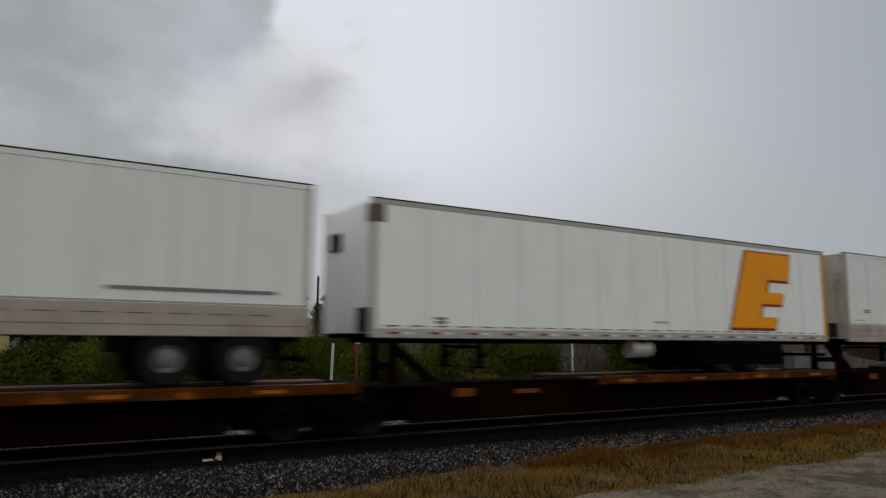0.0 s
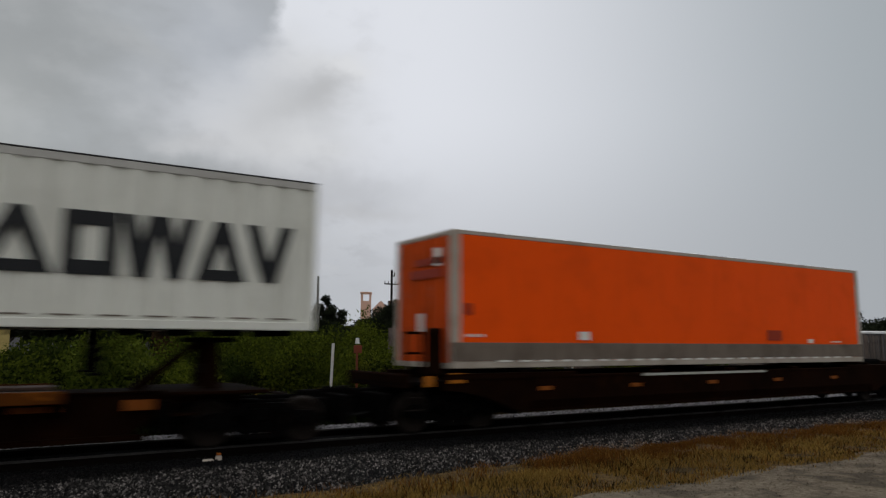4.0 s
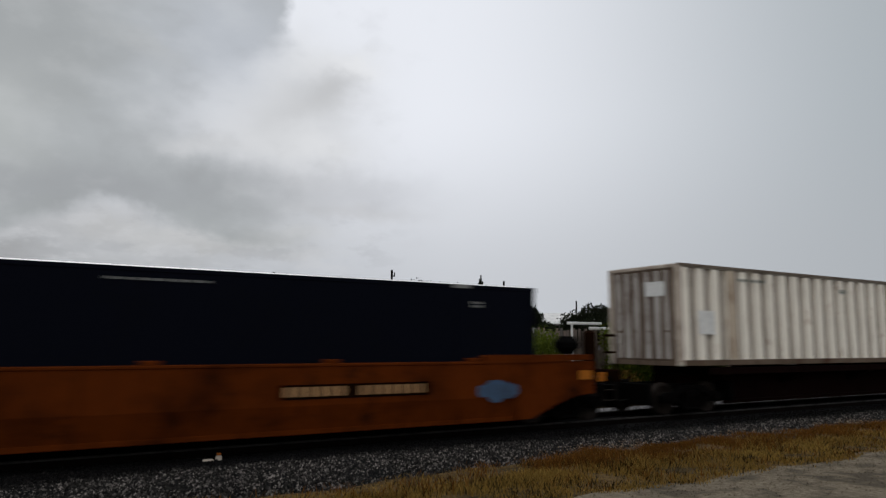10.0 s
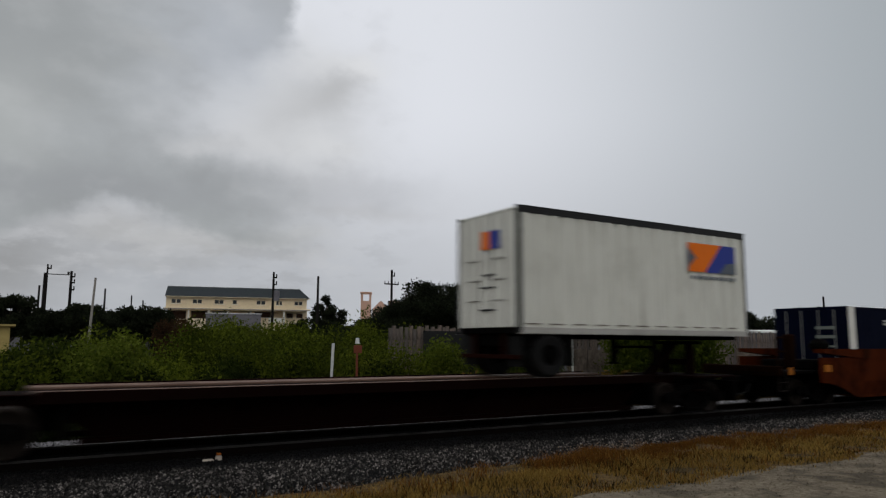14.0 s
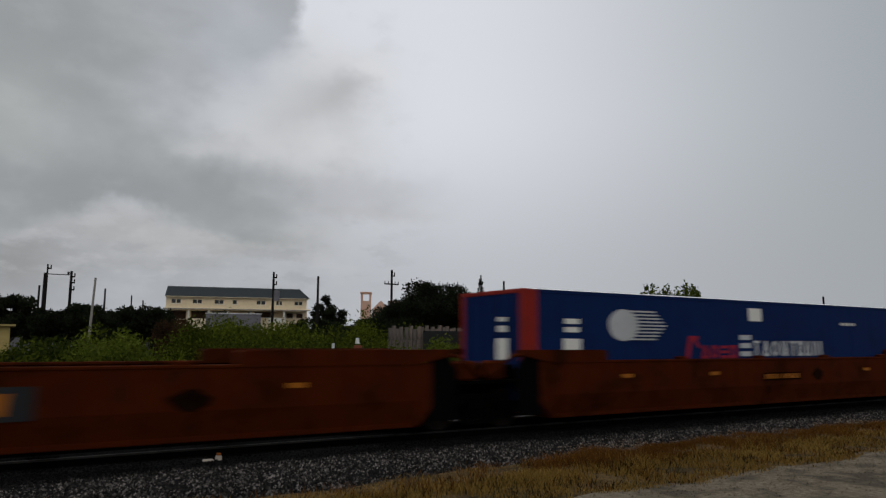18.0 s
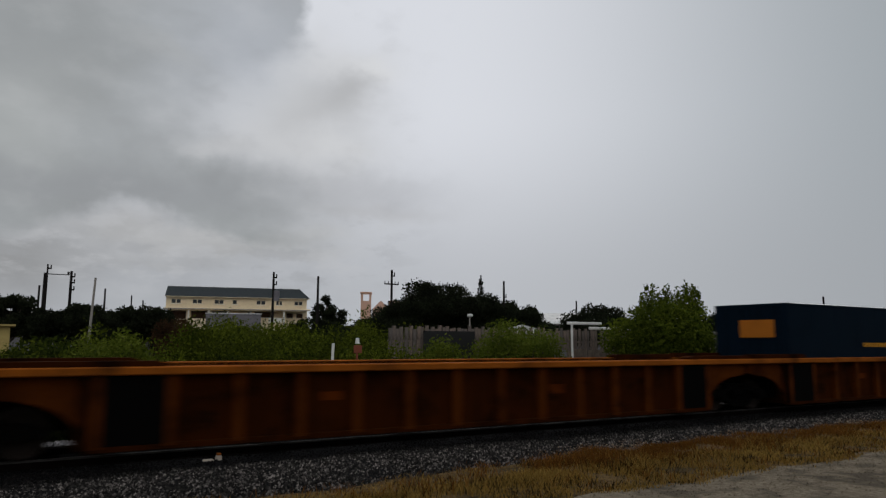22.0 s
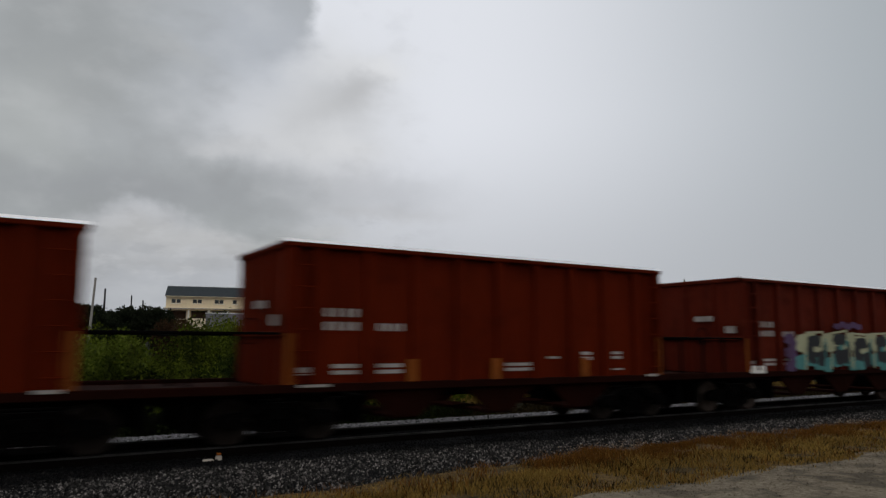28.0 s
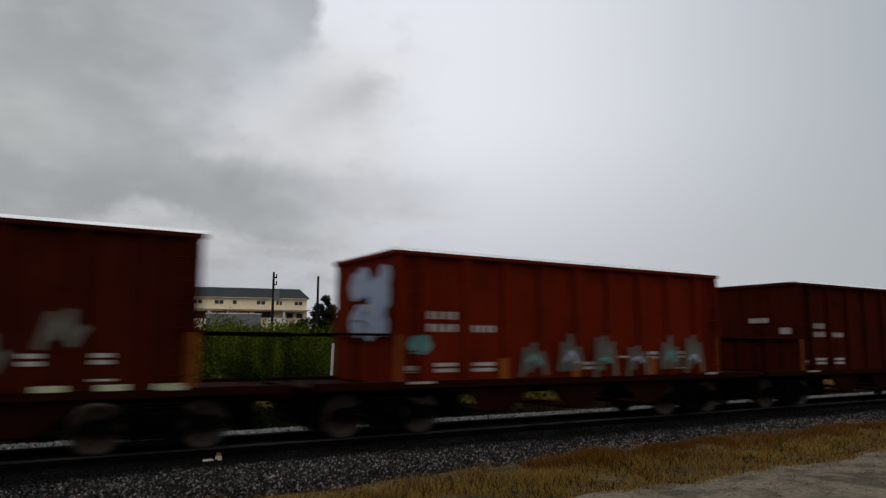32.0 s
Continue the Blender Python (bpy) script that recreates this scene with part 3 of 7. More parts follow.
def cloud_layer():
    sh, na, ne, R = Shape(), 40, 24, 2500.0
    vs = []
    for j in range(ne + 1):
        e = radians(-3 + 73 * j / ne)
        for i in range(na + 1):
            a = radians(-60 + 190 * i / na)
            vs.append((R * math.cos(e) * math.sin(a), R * math.cos(e) * math.cos(a), R * math.sin(e)))
    fs = [[j * (na + 1) + i, j * (na + 1) + i + 1, (j + 1) * (na + 1) + i + 1, (j + 1) * (na + 1) + i] for j in range(ne) for i in range(na)]
    sh.add(vs, fs)
    ob = lone("backdrop_clouds", sh, cloud_material(), "grey overcast cloud layer drifting slowly", "sky", kind="structure")
    for p in ob.data.polygons:
        p.use_smooth = True
    return ob
CLOUDS = cloud_layer()

# ---- ground ----
def ground_height(y):
    if y < 17:
        return -0.38
    t = min(1, (y - 17) / 6)
    return -0.38 + 0.5 * t * t * (3 - 2 * t)

def ground():
    ys = [-3000, -300, -60, -20, -5, 0, 4, 8, 10, 12, 14, 16, 17, 18, 19, 20, 21, 22, 23, 26, 30, 40, 60, 100, 200, 500, 1200, 3000]
    xs = [-3000, -800, -200, -60, -20, -8, -2] + list(range(0, 44, 2)) + [50, 70, 100, 200, 500, 1200, 3000]
    vs = []
    for y in ys:
        for x in xs:
            near = max(0, 1 - (abs(x - 15) + abs(y - 20)) / 120)
            vs.append((x, y, ground_height(y) + 0.06 * near * noise.noise((x * 0.35, y * 0.35, 0)) * (1 if y > 16 else 0.2)))
    n = len(xs)
    fs = [[j * n + i, j * n + i + 1, (j + 1) * n + i + 1, (j + 1) * n + i] for j in range(len(ys) - 1) for i in range(n - 1)]
    return lone("ground", Shape().add(vs, fs), EARTH, "weedy brown soil beside the railway", "ground", kind="structure")
ground()

def path_edge(x):
    """Where the gravel path ends and the grass begins."""
    return 8.2 + 0.045 * max(0, x - 13) + 0.1 * math.sin(x * 1.7) + 0.07 * math.sin(x * 4.1 + 1)

def bed_edge(x):
    """Where the grass ends and the ballast begins."""
    return 11.2 - 0.65 * math.exp(-((x - 4.5) / 3.2) ** 2) + 0.1 * math.sin(x * 1.3) + 0.06 * math.sin(x * 3.7)

def gravel_path():
    xs = [-60 + 0.5 * i for i in range(361)]
    vs = [(x, -7 + 0.3 * math.sin(x), -0.36) for x in xs] + [(x, path_edge(x), -0.365) for x in xs] + [(x, path_edge(x) + 0.12, -0.385) for x in xs]
    n = len(xs)
    fs = [[k * n + i, k * n + i + 1, (k + 1) * n + i + 1, (k + 1) * n + i] for k in (0, 1) for i in range(n - 1)]
    lone("path", Shape().add(vs, fs), CONCRETE, "pale compacted gravel path with patches of dirt", "path", kind="structure")
    g = np.random.default_rng(5)
    sh = Shape()
    for _ in range(2600):
        x = g.uniform(2, 26)
        y = path_edge(x) - abs(g.normal(0, 1.2))
        r = g.uniform(0.008, 0.03)
        sh.add([(x + r, y, -0.36), (x, y + r, -0.362), (x - r, y, -0.36), (x, y - r, -0.362), (x + 0.2 * r, y, -0.36 + r * 0.9)], [(0, 1, 4), (1, 2, 4), (2, 3, 4), (3, 0, 4)])
    lone("path_gravel", sh, CONCRETE, "loose pebbles on the gravel path", "gravel", kind="stuff")
gravel_path()

def track():
    bed = Shape()
    xs = [-400, -100, -20] + [i for i in range(-10, 46)] + [80, 150, 400]
    prof = [(0.0, -0.40), (0.55, -0.27), (1.3, -0.18), (1.7, -0.15), (2.2, -0.15), (2.6, -0.15), (3.1, -0.17), (3.6, -0.15), (5.6, -0.14), (6.1, -0.25), (6.6, -0.42)]
    vs = [(x, bed_edge(x) - 0.15 + y, z + (0.015 * noise.noise((x * 1.7, y * 3, 0)) if 0 < k < 10 else 0)) for k, (y, z) in enumerate(prof) for x in xs]
    n = len(xs)
    bed.add(vs, [[k * n + i, k * n + i + 1, (k + 1) * n + i + 1, (k + 1) * n + i] for k in range(len(prof) - 1) for i in range(n - 1)])
    lone("ballast_bed", bed, BALLAST, "dark grey crushed stone ballast under the track", "ballast", kind="structure")
    for y in (YC - 0.7525, YC + 0.7525):
        head = Shape().prism([(y - 0.036, -0.035), (y + 0.036, -0.035), (y + 0.036, -0.008), (y + 0.026, 0), (y - 0.026, 0), (y - 0.036, -0.008)], -400, 400, "x")
        base = Shape().prism([(y - 0.07, -0.172), (y + 0.07, -0.172), (y + 0.07, -0.16), (y + 0.012, -0.14), (y + 0.012, -0.04), (y - 0.012, -0.04), (y - 0.012, -0.14), (y - 0.07, -0.16)], -400, 400, "x")
        rail = lone("rail", head, RAILSTEEL, "steel rail with a worn shiny head", "rail", "rails of the track", "structure")
        part("web", base, RUST, rail, "rusty web and foot")
    ties = thing("track_ties", "row of dark wooden railway ties in ballast", "tie")
    ties["kind"] = "structure"
    me = mesh_of("tie", B(-0.11, 0.11, YC - 1.3, YC + 1.3, -0.36, -0.165, c=0.015))
    me.materials.append(TIEWOOD)
    for i in range(110):
        ob = new("tie", me)
        ob.location = (-8 + 0.5 * i, 0, 0)
        ob.parent = ties
track()

def ballast_stones():
    g = np.random.default_rng(3)
    n = 60000
    x = -1.5 + 36 * g.random(n) ** 1.25
    t = g.random(n)
    e = np.array([bed_edge(a) for a in x])
    y = e - 0.35 + t * 4.4 * np.where(g.random(n) < 0.6, 0.45, 1.0)
    rel = y - e + 0.15
    z = np.interp(rel, [-1, 0.0, 0.55, 1.3, 1.7, 3.1, 3.6, 4.3], [-0.38, -0.38, -0.265, -0.175, -0.145, -0.16, -0.15, -0.3])
    r = g.uniform(0.011, 0.03, n) * np.where(rel < 0, 0.6, 1)
    o = np.array([(1, 0, 0), (0, 1, 0), (-1, 0, 0), (0, -1, 0), (0, 0, 1), (0, 0, -1)], float)
    v = np.stack([x, y, z], 1)[:, None] + o[None] * r[:, None, None] * g.uniform(0.55, 1.35, (n, 6, 1)) + g.normal(0, 0.2, (n, 6, 3)) * r[:, None, None]
    f = np.array([(0, 1, 4), (1, 2, 4), (2, 3, 4), (3, 0, 4), (1, 0, 5), (2, 1, 5), (3, 2, 5), (0, 3, 5)])
    faces = (f[None] + 6 * np.arange(n)[:, None, None]).reshape(-1, 3)
    me = bpy.data.meshes.new("ballast_stones")
    me.from_pydata(v.reshape(-1, 3).tolist(), [], faces.tolist())
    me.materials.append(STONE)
    tagged(new("ballast_stones", me), "loose grey crushed stones along the track", "ballast", kind="stuff")
ballast_stones()

def far_stones():
    """The shoulder beyond the track, its stones coloured pale for skylight."""
    g = np.random.default_rng(4)
    n = 16000
    x, y = g.uniform(-4, 46, n), g.uniform(15.25, 17.3, n)
    z = np.interp(y, [15.2, 16.5, 17.0, 17.4], [-0.13, -0.13, -0.2, -0.36])
    r = g.uniform(0.02, 0.045, n)
    o = np.array([(1, 0, 0), (0, 1, 0), (-1, 0, 0), (0, -1, 0), (0, 0, 1)], float)
    v = np.stack([x, y, z], 1)[:, None] + o[None] * r[:, None, None] * g.uniform(0.55, 1.35, (n, 5, 1))
    f = np.array([(0, 1, 4), (1, 2, 4), (2, 3, 4), (3, 0, 4)])
    me = bpy.data.meshes.new("ballast_shoulder")
    me.from_pydata(v.reshape(-1, 3).tolist(), [], (f[None] + 5 * np.arange(n)[:, None, None]).reshape(-1, 3).tolist())
    me.materials.append(SKYLITSTONE)
    tagged(new("ballast_shoulder", me), "crushed stones beyond the track, coloured pale for skylight", "ballast", kind="stuff")
far_stones()

def grass_strip(name, count, seed, material, pick, tall, label):
    g = np.random.default_rng(seed)
    v, f = [], []
    made = 0
    while made < count:
        x = g.uniform(-2, 36) if g.random() < 0.75 else g.uniform(-2, 16)
        a, b = path_edge(x), bed_edge(x)
        t = g.random()
        y = a - 0.15 + t * (b - a + 0.3) + abs(g.normal(0, 0.12)) * (1 if g.random() < 0.3 else -0.3)
        if g.random() > pick(x, t) * min(1, 0.75 + 1.6 * noise.noise((x * 1.3, y * 1.3, 9))):
            continue
        made += 1
        h = tall * g.uniform(0.3, 1.25) * (0.5 + 0.45 * math.sin(math.pi * min(1, max(0, t))) + 0.6 * noise.noise((x * 1.1, y * 1.1, seed)))
        h = max(0.03, h)
        an = g.uniform(0, 6.283)
        lx, ly = g.normal(0, 0.45) * h, g.normal(0, 0.45) * h
        w = g.uniform(0.004, 0.011)
        cx, cy = w * math.cos(an), w * math.sin(an)
        k = len(v)
        v += [(x - cx, y - cy, -0.39), (x + cx, y + cy, -0.39), (x + lx * 0.4 + cx * 0.7, y + ly * 0.4 + cy * 0.7, -0.385 + 0.6 * h), (x + lx * 0.4 - cx * 0.7, y + ly * 0.4 - cy * 0.7, -0.385 + 0.6 * h), (x + lx, y + ly, -0.385 + h)]
        f += [(k, k + 1, k + 2, k + 3), (k + 3, k + 2, k + 4)]
    me = bpy.data.meshes.new(name)
    me.from_pydata(v, [], f)
    me.materials.append(material)
    tagged(new(name, me), label, "grass", kind="stuff")
def verge():
    xs = [-6 + 0.4 * i for i in range(120)]
    vs = [(x, path_edge(x) + d, z) for d, z in ((-0.1, -0.372), (0.25, -0.362)) for x in xs] + [(x, bed_edge(x) + d, z) for d, z in ((-0.6, -0.362), (-0.05, -0.345)) for x in xs]
    n = len(xs)
    fs = [[k * n + i, k * n + i + 1, (k + 1) * n + i + 1, (k + 1) * n + i] for k in range(3) for i in range(n - 1)]
    lone("verge_ground", Shape().add(vs, fs), VERGESOIL, "brown matted soil under the verge grass", "ground", kind="structure")
verge()
grass_strip("dry_grass", 52000, 11, DRYGRASS, lambda x, t: (1.0 if t < 0.6 else 0.35) * min(1, max(0.12, (x - 1.5) / 3)), 0.13, "dry yellow-green grass verge beside the ballast")
grass_strip("dark_grass", 11000, 13, DARKGRASS, lambda x, t: 0.9 if t < 0.55 else 0.4, 0.16, "dark matted old grass low in the verge")
grass_strip("rusty_grass", 34000, 12, RUSTGRASS, lambda x, t: (0.05 + max(0, min(1, (t - 0.45) * 2.6)) * min(1, max(0, (x - 6) / 5))) * (0.35 + 0.65 * (noise.noise((x * 0.5, t * 2, 3)) > -0.15)), 0.2, "rust-brown dead grass on the verge")

def verge_dirt():
    """Brown grit where the verge meets the ballast."""
    g = np.random.default_rng(6)
    n = 14000
    x = g.uniform(0.5, 22, n)
    y = np.array([bed_edge(a) for a in x]) - 0.25 + g.normal(0, 0.28, n)
    r = g.uniform(0.008, 0.026, n)
    o = np.array([(1, 0, 0), (0, 1, 0), (-1, 0, 0), (0, -1, 0), (0, 0, 1)], float)
    v = np.stack([x, y, np.full(n, -0.375) + 0.2 * np.clip(y - 11.0, 0, 0.6)], 1)[:, None] + o[None] * r[:, None, None] * g.uniform(0.6, 1.3, (n, 5, 1))
    f = np.array([(0, 1, 4), (1, 2, 4), (2, 3, 4), (3, 0, 4)])
    me = bpy.data.meshes.new("verge_grit")
    me.from_pydata(v.reshape(-1, 3).tolist(), [], (f[None] + 5 * np.arange(n)[:, None, None]).reshape(-1, 3).tolist())
    me.materials.append(GRIT)
    tagged(new("verge_grit", me), "brown grit and pebbles between grass and ballast", "gravel", kind="stuff")
verge_dirt()

# ---- rail vehicles: shared pieces ----
RADIUS = 0.42
def wheelset_mesh():
    sh = Shape()
    for s in (-1, 1):
        prof = [(0.0, 0.83), (0.075, 0.83), (0.085, 0.775), (0.2, 0.765), (0.34, 0.8), (0.355, 0.825), (RADIUS - 0.008, 0.825), (RADIUS, 0.80), (RADIUS + 0.004, 0.73), (RADIUS + 0.024, 0.715), (RADIUS + 0.02, 0.69), (0.36, 0.69), (0.33, 0.725), (0.2, 0.735), (0.085, 0.72), (0.08, 0.66)]
        sh.lathe([(r, s * y) for r, y in prof], 24)
    sh.rod((0, -1.02, 0), (0, 1.02, 0), 0.075, 10)
    # cast lightening marks on the discs
    for s in (-1, 1):
        for i in range(3):
            a = 2.1 * i
            sh.box(0.24 * math.cos(a) - 0.03, 0.24 * math.cos(a) + 0.03, s * 0.8 - 0.012, s * 0.8 + 0.012, 0.24 * math.sin(a) - 0.03, 0.24 * math.sin(a) + 0.03)
    me = mesh_of("wheelset", sh)
    me.materials.append(STEELWHEEL)
    for p in me.polygons:
        p.use_smooth = len(p.vertices) == 4
    return me
WHEELSET = wheelset_mesh()
WHEELS = []
def side_frame_mesh(y):
    sh = Shape()
    # arms and middle as separate convex blocks
    for s in (-1, 1):
        sh.prism([(s * 1.2, 0.36), (s * 1.2, 0.52), (s * 1.02, 0.6), (s * 0.7, 0.62), (s * 0.7, 0.36)], y - 0.08, y + 0.08)
        sh.prism([(s * 0.7, 0.62), (s * 0.45, 0.76), (s * 0.3, 0.76), (s * 0.3, 0.62), (s * 0.5, 0.56), (s * 0.7, 0.46)], y - 0.07, y + 0.07)
        sh.prism([(s * 0.7, 0.44), (s * 0.62, 0.46), (s * 0.28, 0.26), (s * 0.28, 0.15), (s * 0.38, 0.16)], y - 0.07, y + 0.07)
        sh.prism([(s * 0.3, 0.16), (s * 0.24, 0.16), (s * 0.24, 0.7), (s * 0.3, 0.7)], y - 0.07, y + 0.07)
        sh.rod((s * 0.875, y - 0.16, RADIUS), (s * 0.875, y - 0.06, RADIUS), 0.11, 12)
        sh.rod((s * 0.875, y + 0.06, RADIUS), (s * 0.875, y + 0.16, RADIUS), 0.11, 12)
    sh.box(-0.34, 0.34, y - 0.08, y + 0.08, 0.13, 0.19).box(-0.46, 0.46, y - 0.07, y + 0.07, 0.68, 0.77)
    for x in (-0.15, 0, 0.15):
        sh.rod((x, y, 0.19), (x, y, 0.44), 0.06, 8)
    me = mesh_of("side_frame", sh)
    me.materials.append(IRON)
    return me
FRAMES = [side_frame_mesh(-1.0), side_frame_mesh(1.0)]
BOLSTER = mesh_of("truck", Shape().box(-0.2, 0.2, -1.08, 1.08, 0.44, 0.66, c=0.03).box(-0.42, 0.42, -0.9, 0.9, 0.22, 0.64, c=0.05).rod((0, 0, 0.6), (0, 0, 0.78), 0.2, 16).box(-0.5, -0.42, -0.8, 0.8, 0.3, 0.4).box(0.42, 0.5, -0.8, 0.8, 0.3, 0.4))
BOLSTER.materials.append(IRON)
LEVER = mesh_of("brake_lever", B(-1.55, 1.55, -0.06, 0.06, 0.42, 0.8, c=0.03))
BEAM = mesh_of("brake_beam", B(-0.07, 0.07, -1.1, 1.1, 0.3, 0.86, c=0.02))
for me in (LEVER, BEAM):
    me.materials.append(IRON)

PALESET = WHEELSET.copy()
PALESET.name = "wheelset"
PALESET.materials[0] = PALEWHEEL

def truck(car, x, pale=False):
    t = new("truck", BOLSTER)
    t.parent = car
    t.location = (x, 0, 0)
    for me in FRAMES:
        o = new("side_frame", me)
        o.parent = t
    for name, me, at in (("brake_lever", LEVER, (0, -0.56, 0)), ("brake_lever", LEVER, (0, 0.56, 0)), ("brake_beam", BEAM, (-1.67, 0, 0)), ("brake_beam", BEAM, (1.67, 0, 0))):
        o = new(name, me)
        o.parent, o.location = t, at
    for dx in (-0.875, 0.875):
        w = new("wheelset", PALESET if pale else WHEELSET)
        w.parent = t
        w.matrix_parent_inverse = pose(dx, 0, RADIUS)
        WHEELS.append(w)

def coupler(car, x, way):
    sh = Shape().box(min(x, x + way * 0.75), max(x, x + way * 0.75), -0.09, 0.09, 0.72, 0.92, c=0.03)
    sh.box(min(x + way * 0.6, x + way * 0.85), max(x + way * 0.6, x + way * 0.85), -0.17, 0.17, 0.68, 0.98, c=0.05)
    part("coupler", sh, IRON, car)
    hose = Shape()
    pts = [(x + way * 0.1, -0.35, 0.7), (x + way * 0.3, -0.36, 0.45), (x + way * 0.6, -0.3, 0.38), (x + way * 0.8, -0.15, 0.5)]
    for p, q in zip(pts, pts[1:]):
        hose.rod(p, q, 0.025, 6)
    part("air_hose", hose, RUBBER, car)

def marks(car, name, sh, material, label=""):
    return part(name, sh, material, car, label)

def bars(sh, x, z, w, hgt, rows, y, cols=1, g=None):
    """Lettering too blurred to read: plain bars in rows."""
    for r in range(rows):
        zz = z + hgt * (rows - 1 - r) / rows
        for c in range(cols):
            sh.plate(x + w * c / cols, x + w * (c + (0.6 if cols > 1 else 1.0)) / cols, zz, zz + hgt / rows * 0.62, y)
    return sh

# ---- spine cars that carry trailers ----
def spine_platform(label, x0, x1, material, sill, first_truck=True, last_truck=False, deck=None, hitch=None, hitch_way=1, cargo_pads=False, edge=None):
    """x0, x1: the middles of its two trucks."""
    car = thing("spine_car", label, "rail car", "spine cars of the train")
    L = x1 - x0
    car_s = x0
    sh = Shape()
    sh.prism([(0.2, 0.74), (0.2, 1.0), (L - 0.2, 1.0), (L - 0.2, 0.74), (L - 1.6, 0.7), (L - 2.2, 0.24), (2.2, 0.24), (1.6, 0.7)], -0.5, 0.5)
    part("spine_beam", sh, material, car)
    rim = Shape().box(1.9, L - 1.9, -0.62, -0.5, 0.18, 0.28).box(1.9, L - 1.9, 0.5, 0.62, 0.18, 0.28).box(0.3, L - 0.3, -0.58, 0.58, 0.985, 1.02)
    part("flange", rim, material, car)
    if first_truck:
        truck(car, 0)
    if last_truck:
        truck(car, L)
    if deck:
        a, b = deck[0] - x0, deck[1] - x0
        for s in (-1, 1):
            y0, y1 = sorted((s * 0.55, s * 1.3))
            # plate tops are coloured as if lit from above
            d = part("runway", Shape().box(a, b, y0, y1, 1.02, 1.07), RUNWAY, car, "runway plate coloured pale for skylight")
            lip = Shape().box(a, b, s * 1.3 - 0.03, s * 1.3 + 0.03, 0.9, 1.1)
            part("side_sill", lip, sill, d, "side sill with faded paint")
        n = max(2, int((b - a) / 1.6))
        for i in range(n + 1):
            x = a + 0.1 + (b - a - 0.2) * i / n
            part("cross_arm", Shape().prism([(-1.27, 0.93), (-1.27, 1.02), (1.27, 1.02), (1.27, 0.93), (0.5, 0.6), (-0.5, 0.6)], x - 0.06, x + 0.06, "x"), material, car)
        m = Shape()
        k = a + 0.7
        while k < b - 0.4:
            m.plate(k, k + 0.5, 0.955, 1.02, -1.336)
            k += 2.7
        if material is not DARKRED:
            part("reflector", m, MARK_DO, car)
    if hitch is not None:
        x, w = hitch - x0, hitch_way
        h = Shape()
        h.prism([(x - 0.14, 1.0), (x + 0.14, 1.0), (x + 0.1, 1.88), (x - 0.1, 1.88)], -0.5, -0.36).prism([(x - 0.14, 1.0), (x + 0.14, 1.0), (x + 0.1, 1.88), (x - 0.1, 1.88)], 0.36, 0.5)
        h.prism([(x + w * 0.1, 1.9), (x + w * 0.25, 1.9), (x + w * 1.35, 1.04), (x + w * 1.15, 1.0)], -0.16, 0.16)
        h.box(x - 0.1, x + 0.1, -0.36, 0.36, 1.3, 1.46)
        p = part("hitch", h, material, car, "rusty trailer hitch stanchion")
        part("hitch_plate", Shape().box(x - 0.42, x + 0.42, -0.55, 0.55, 1.88, 1.97, c=0.03), IRON, p)
        part("end_step", Shape().box(x - 0.8, x - 0.4, -1.25, -0.9, 0.62, 0.66).box(x - 0.8, x - 0.76, -1.25, -1.2, 0.66, 1.0).box(x - 0.44, x - 0.4, -1.25, -1.2, 0.66, 1.0).box(x - 0.9, x + 0.9, -1.3, 1.3, 0.97, 1.03), material, car)
        if material is DARKRED:
            MOVING.append((car, x0))
            return car
        part("end_marking", Shape().plate(x + w * 1.5, x + w * 1.5 + 0.5, 0.7, 0.88, -0.63), STRIPE, car)
        part("end_marking", Shape().plate(x + w * 3.2, x + w * 3.2 + 0.7, 0.72, 0.82, -0.63), STRIPE, car)
    if cargo_pads:
        for i in range(5):
            x = 1.2 + (L - 2.6) * i / 4
            part("container_arm", Shape().prism([(-1.28, 1.04), (-1.28, 1.26), (1.28, 1.26), (1.28, 1.04), (0.5, 0.7), (-0.5, 0.7)], x - 0.14, x + 0.14, "x"), material, car)
        part("side_sill", Shape().box(0.5, L - 0.6, -1.26, -1.2, 1.05, 1.24), sill, car)
    MOVING.append((car, x0))
    return car

SC = "rust-brown spine car platform with faded orange side sills"
p = spine_platform(SC, -11.6, 5.6, SPINE, SILL, deck=(-4.8, 6.05), hitch=-10.2)
p = spine_platform(SC, 5.6, 22.5, SPINE, SILL, deck=(12.4, 22.6), hitch=7.2)
p = spine_platform(SC, 22.5, 39.7, SPINE, SILL, deck=(29.6, 40.2), hitch=24.4)
p = spine_platform("rust-brown spine car platform with a raised hitch at its trailing end", 39.7, 56.5, SPINE, SILL, last_truck=True, deck=(41.6, 53.2), hitch=55.7, hitch_way=-1)
coupler(p, 17.8, 1)
DK = "dark red spine car platform under black grime"
p = spine_platform(DK, 146.9, 164.5, DARKRED, DARKRED, cargo_pads=True)
coupler(p, -1.3, -1)
p = spine_platform(DK, 164.5, 182.4, DARKRED, DARKRED, deck=(170.4, 182.9), hitch=166.2)
p = spine_platform(DK, 182.4, 199.3, DARKRED, DARKRED, last_truck=True, deck=(183.6, 197.4), hitch=199.9, hitch_way=-1)
coupler(p, 18.2, 1)

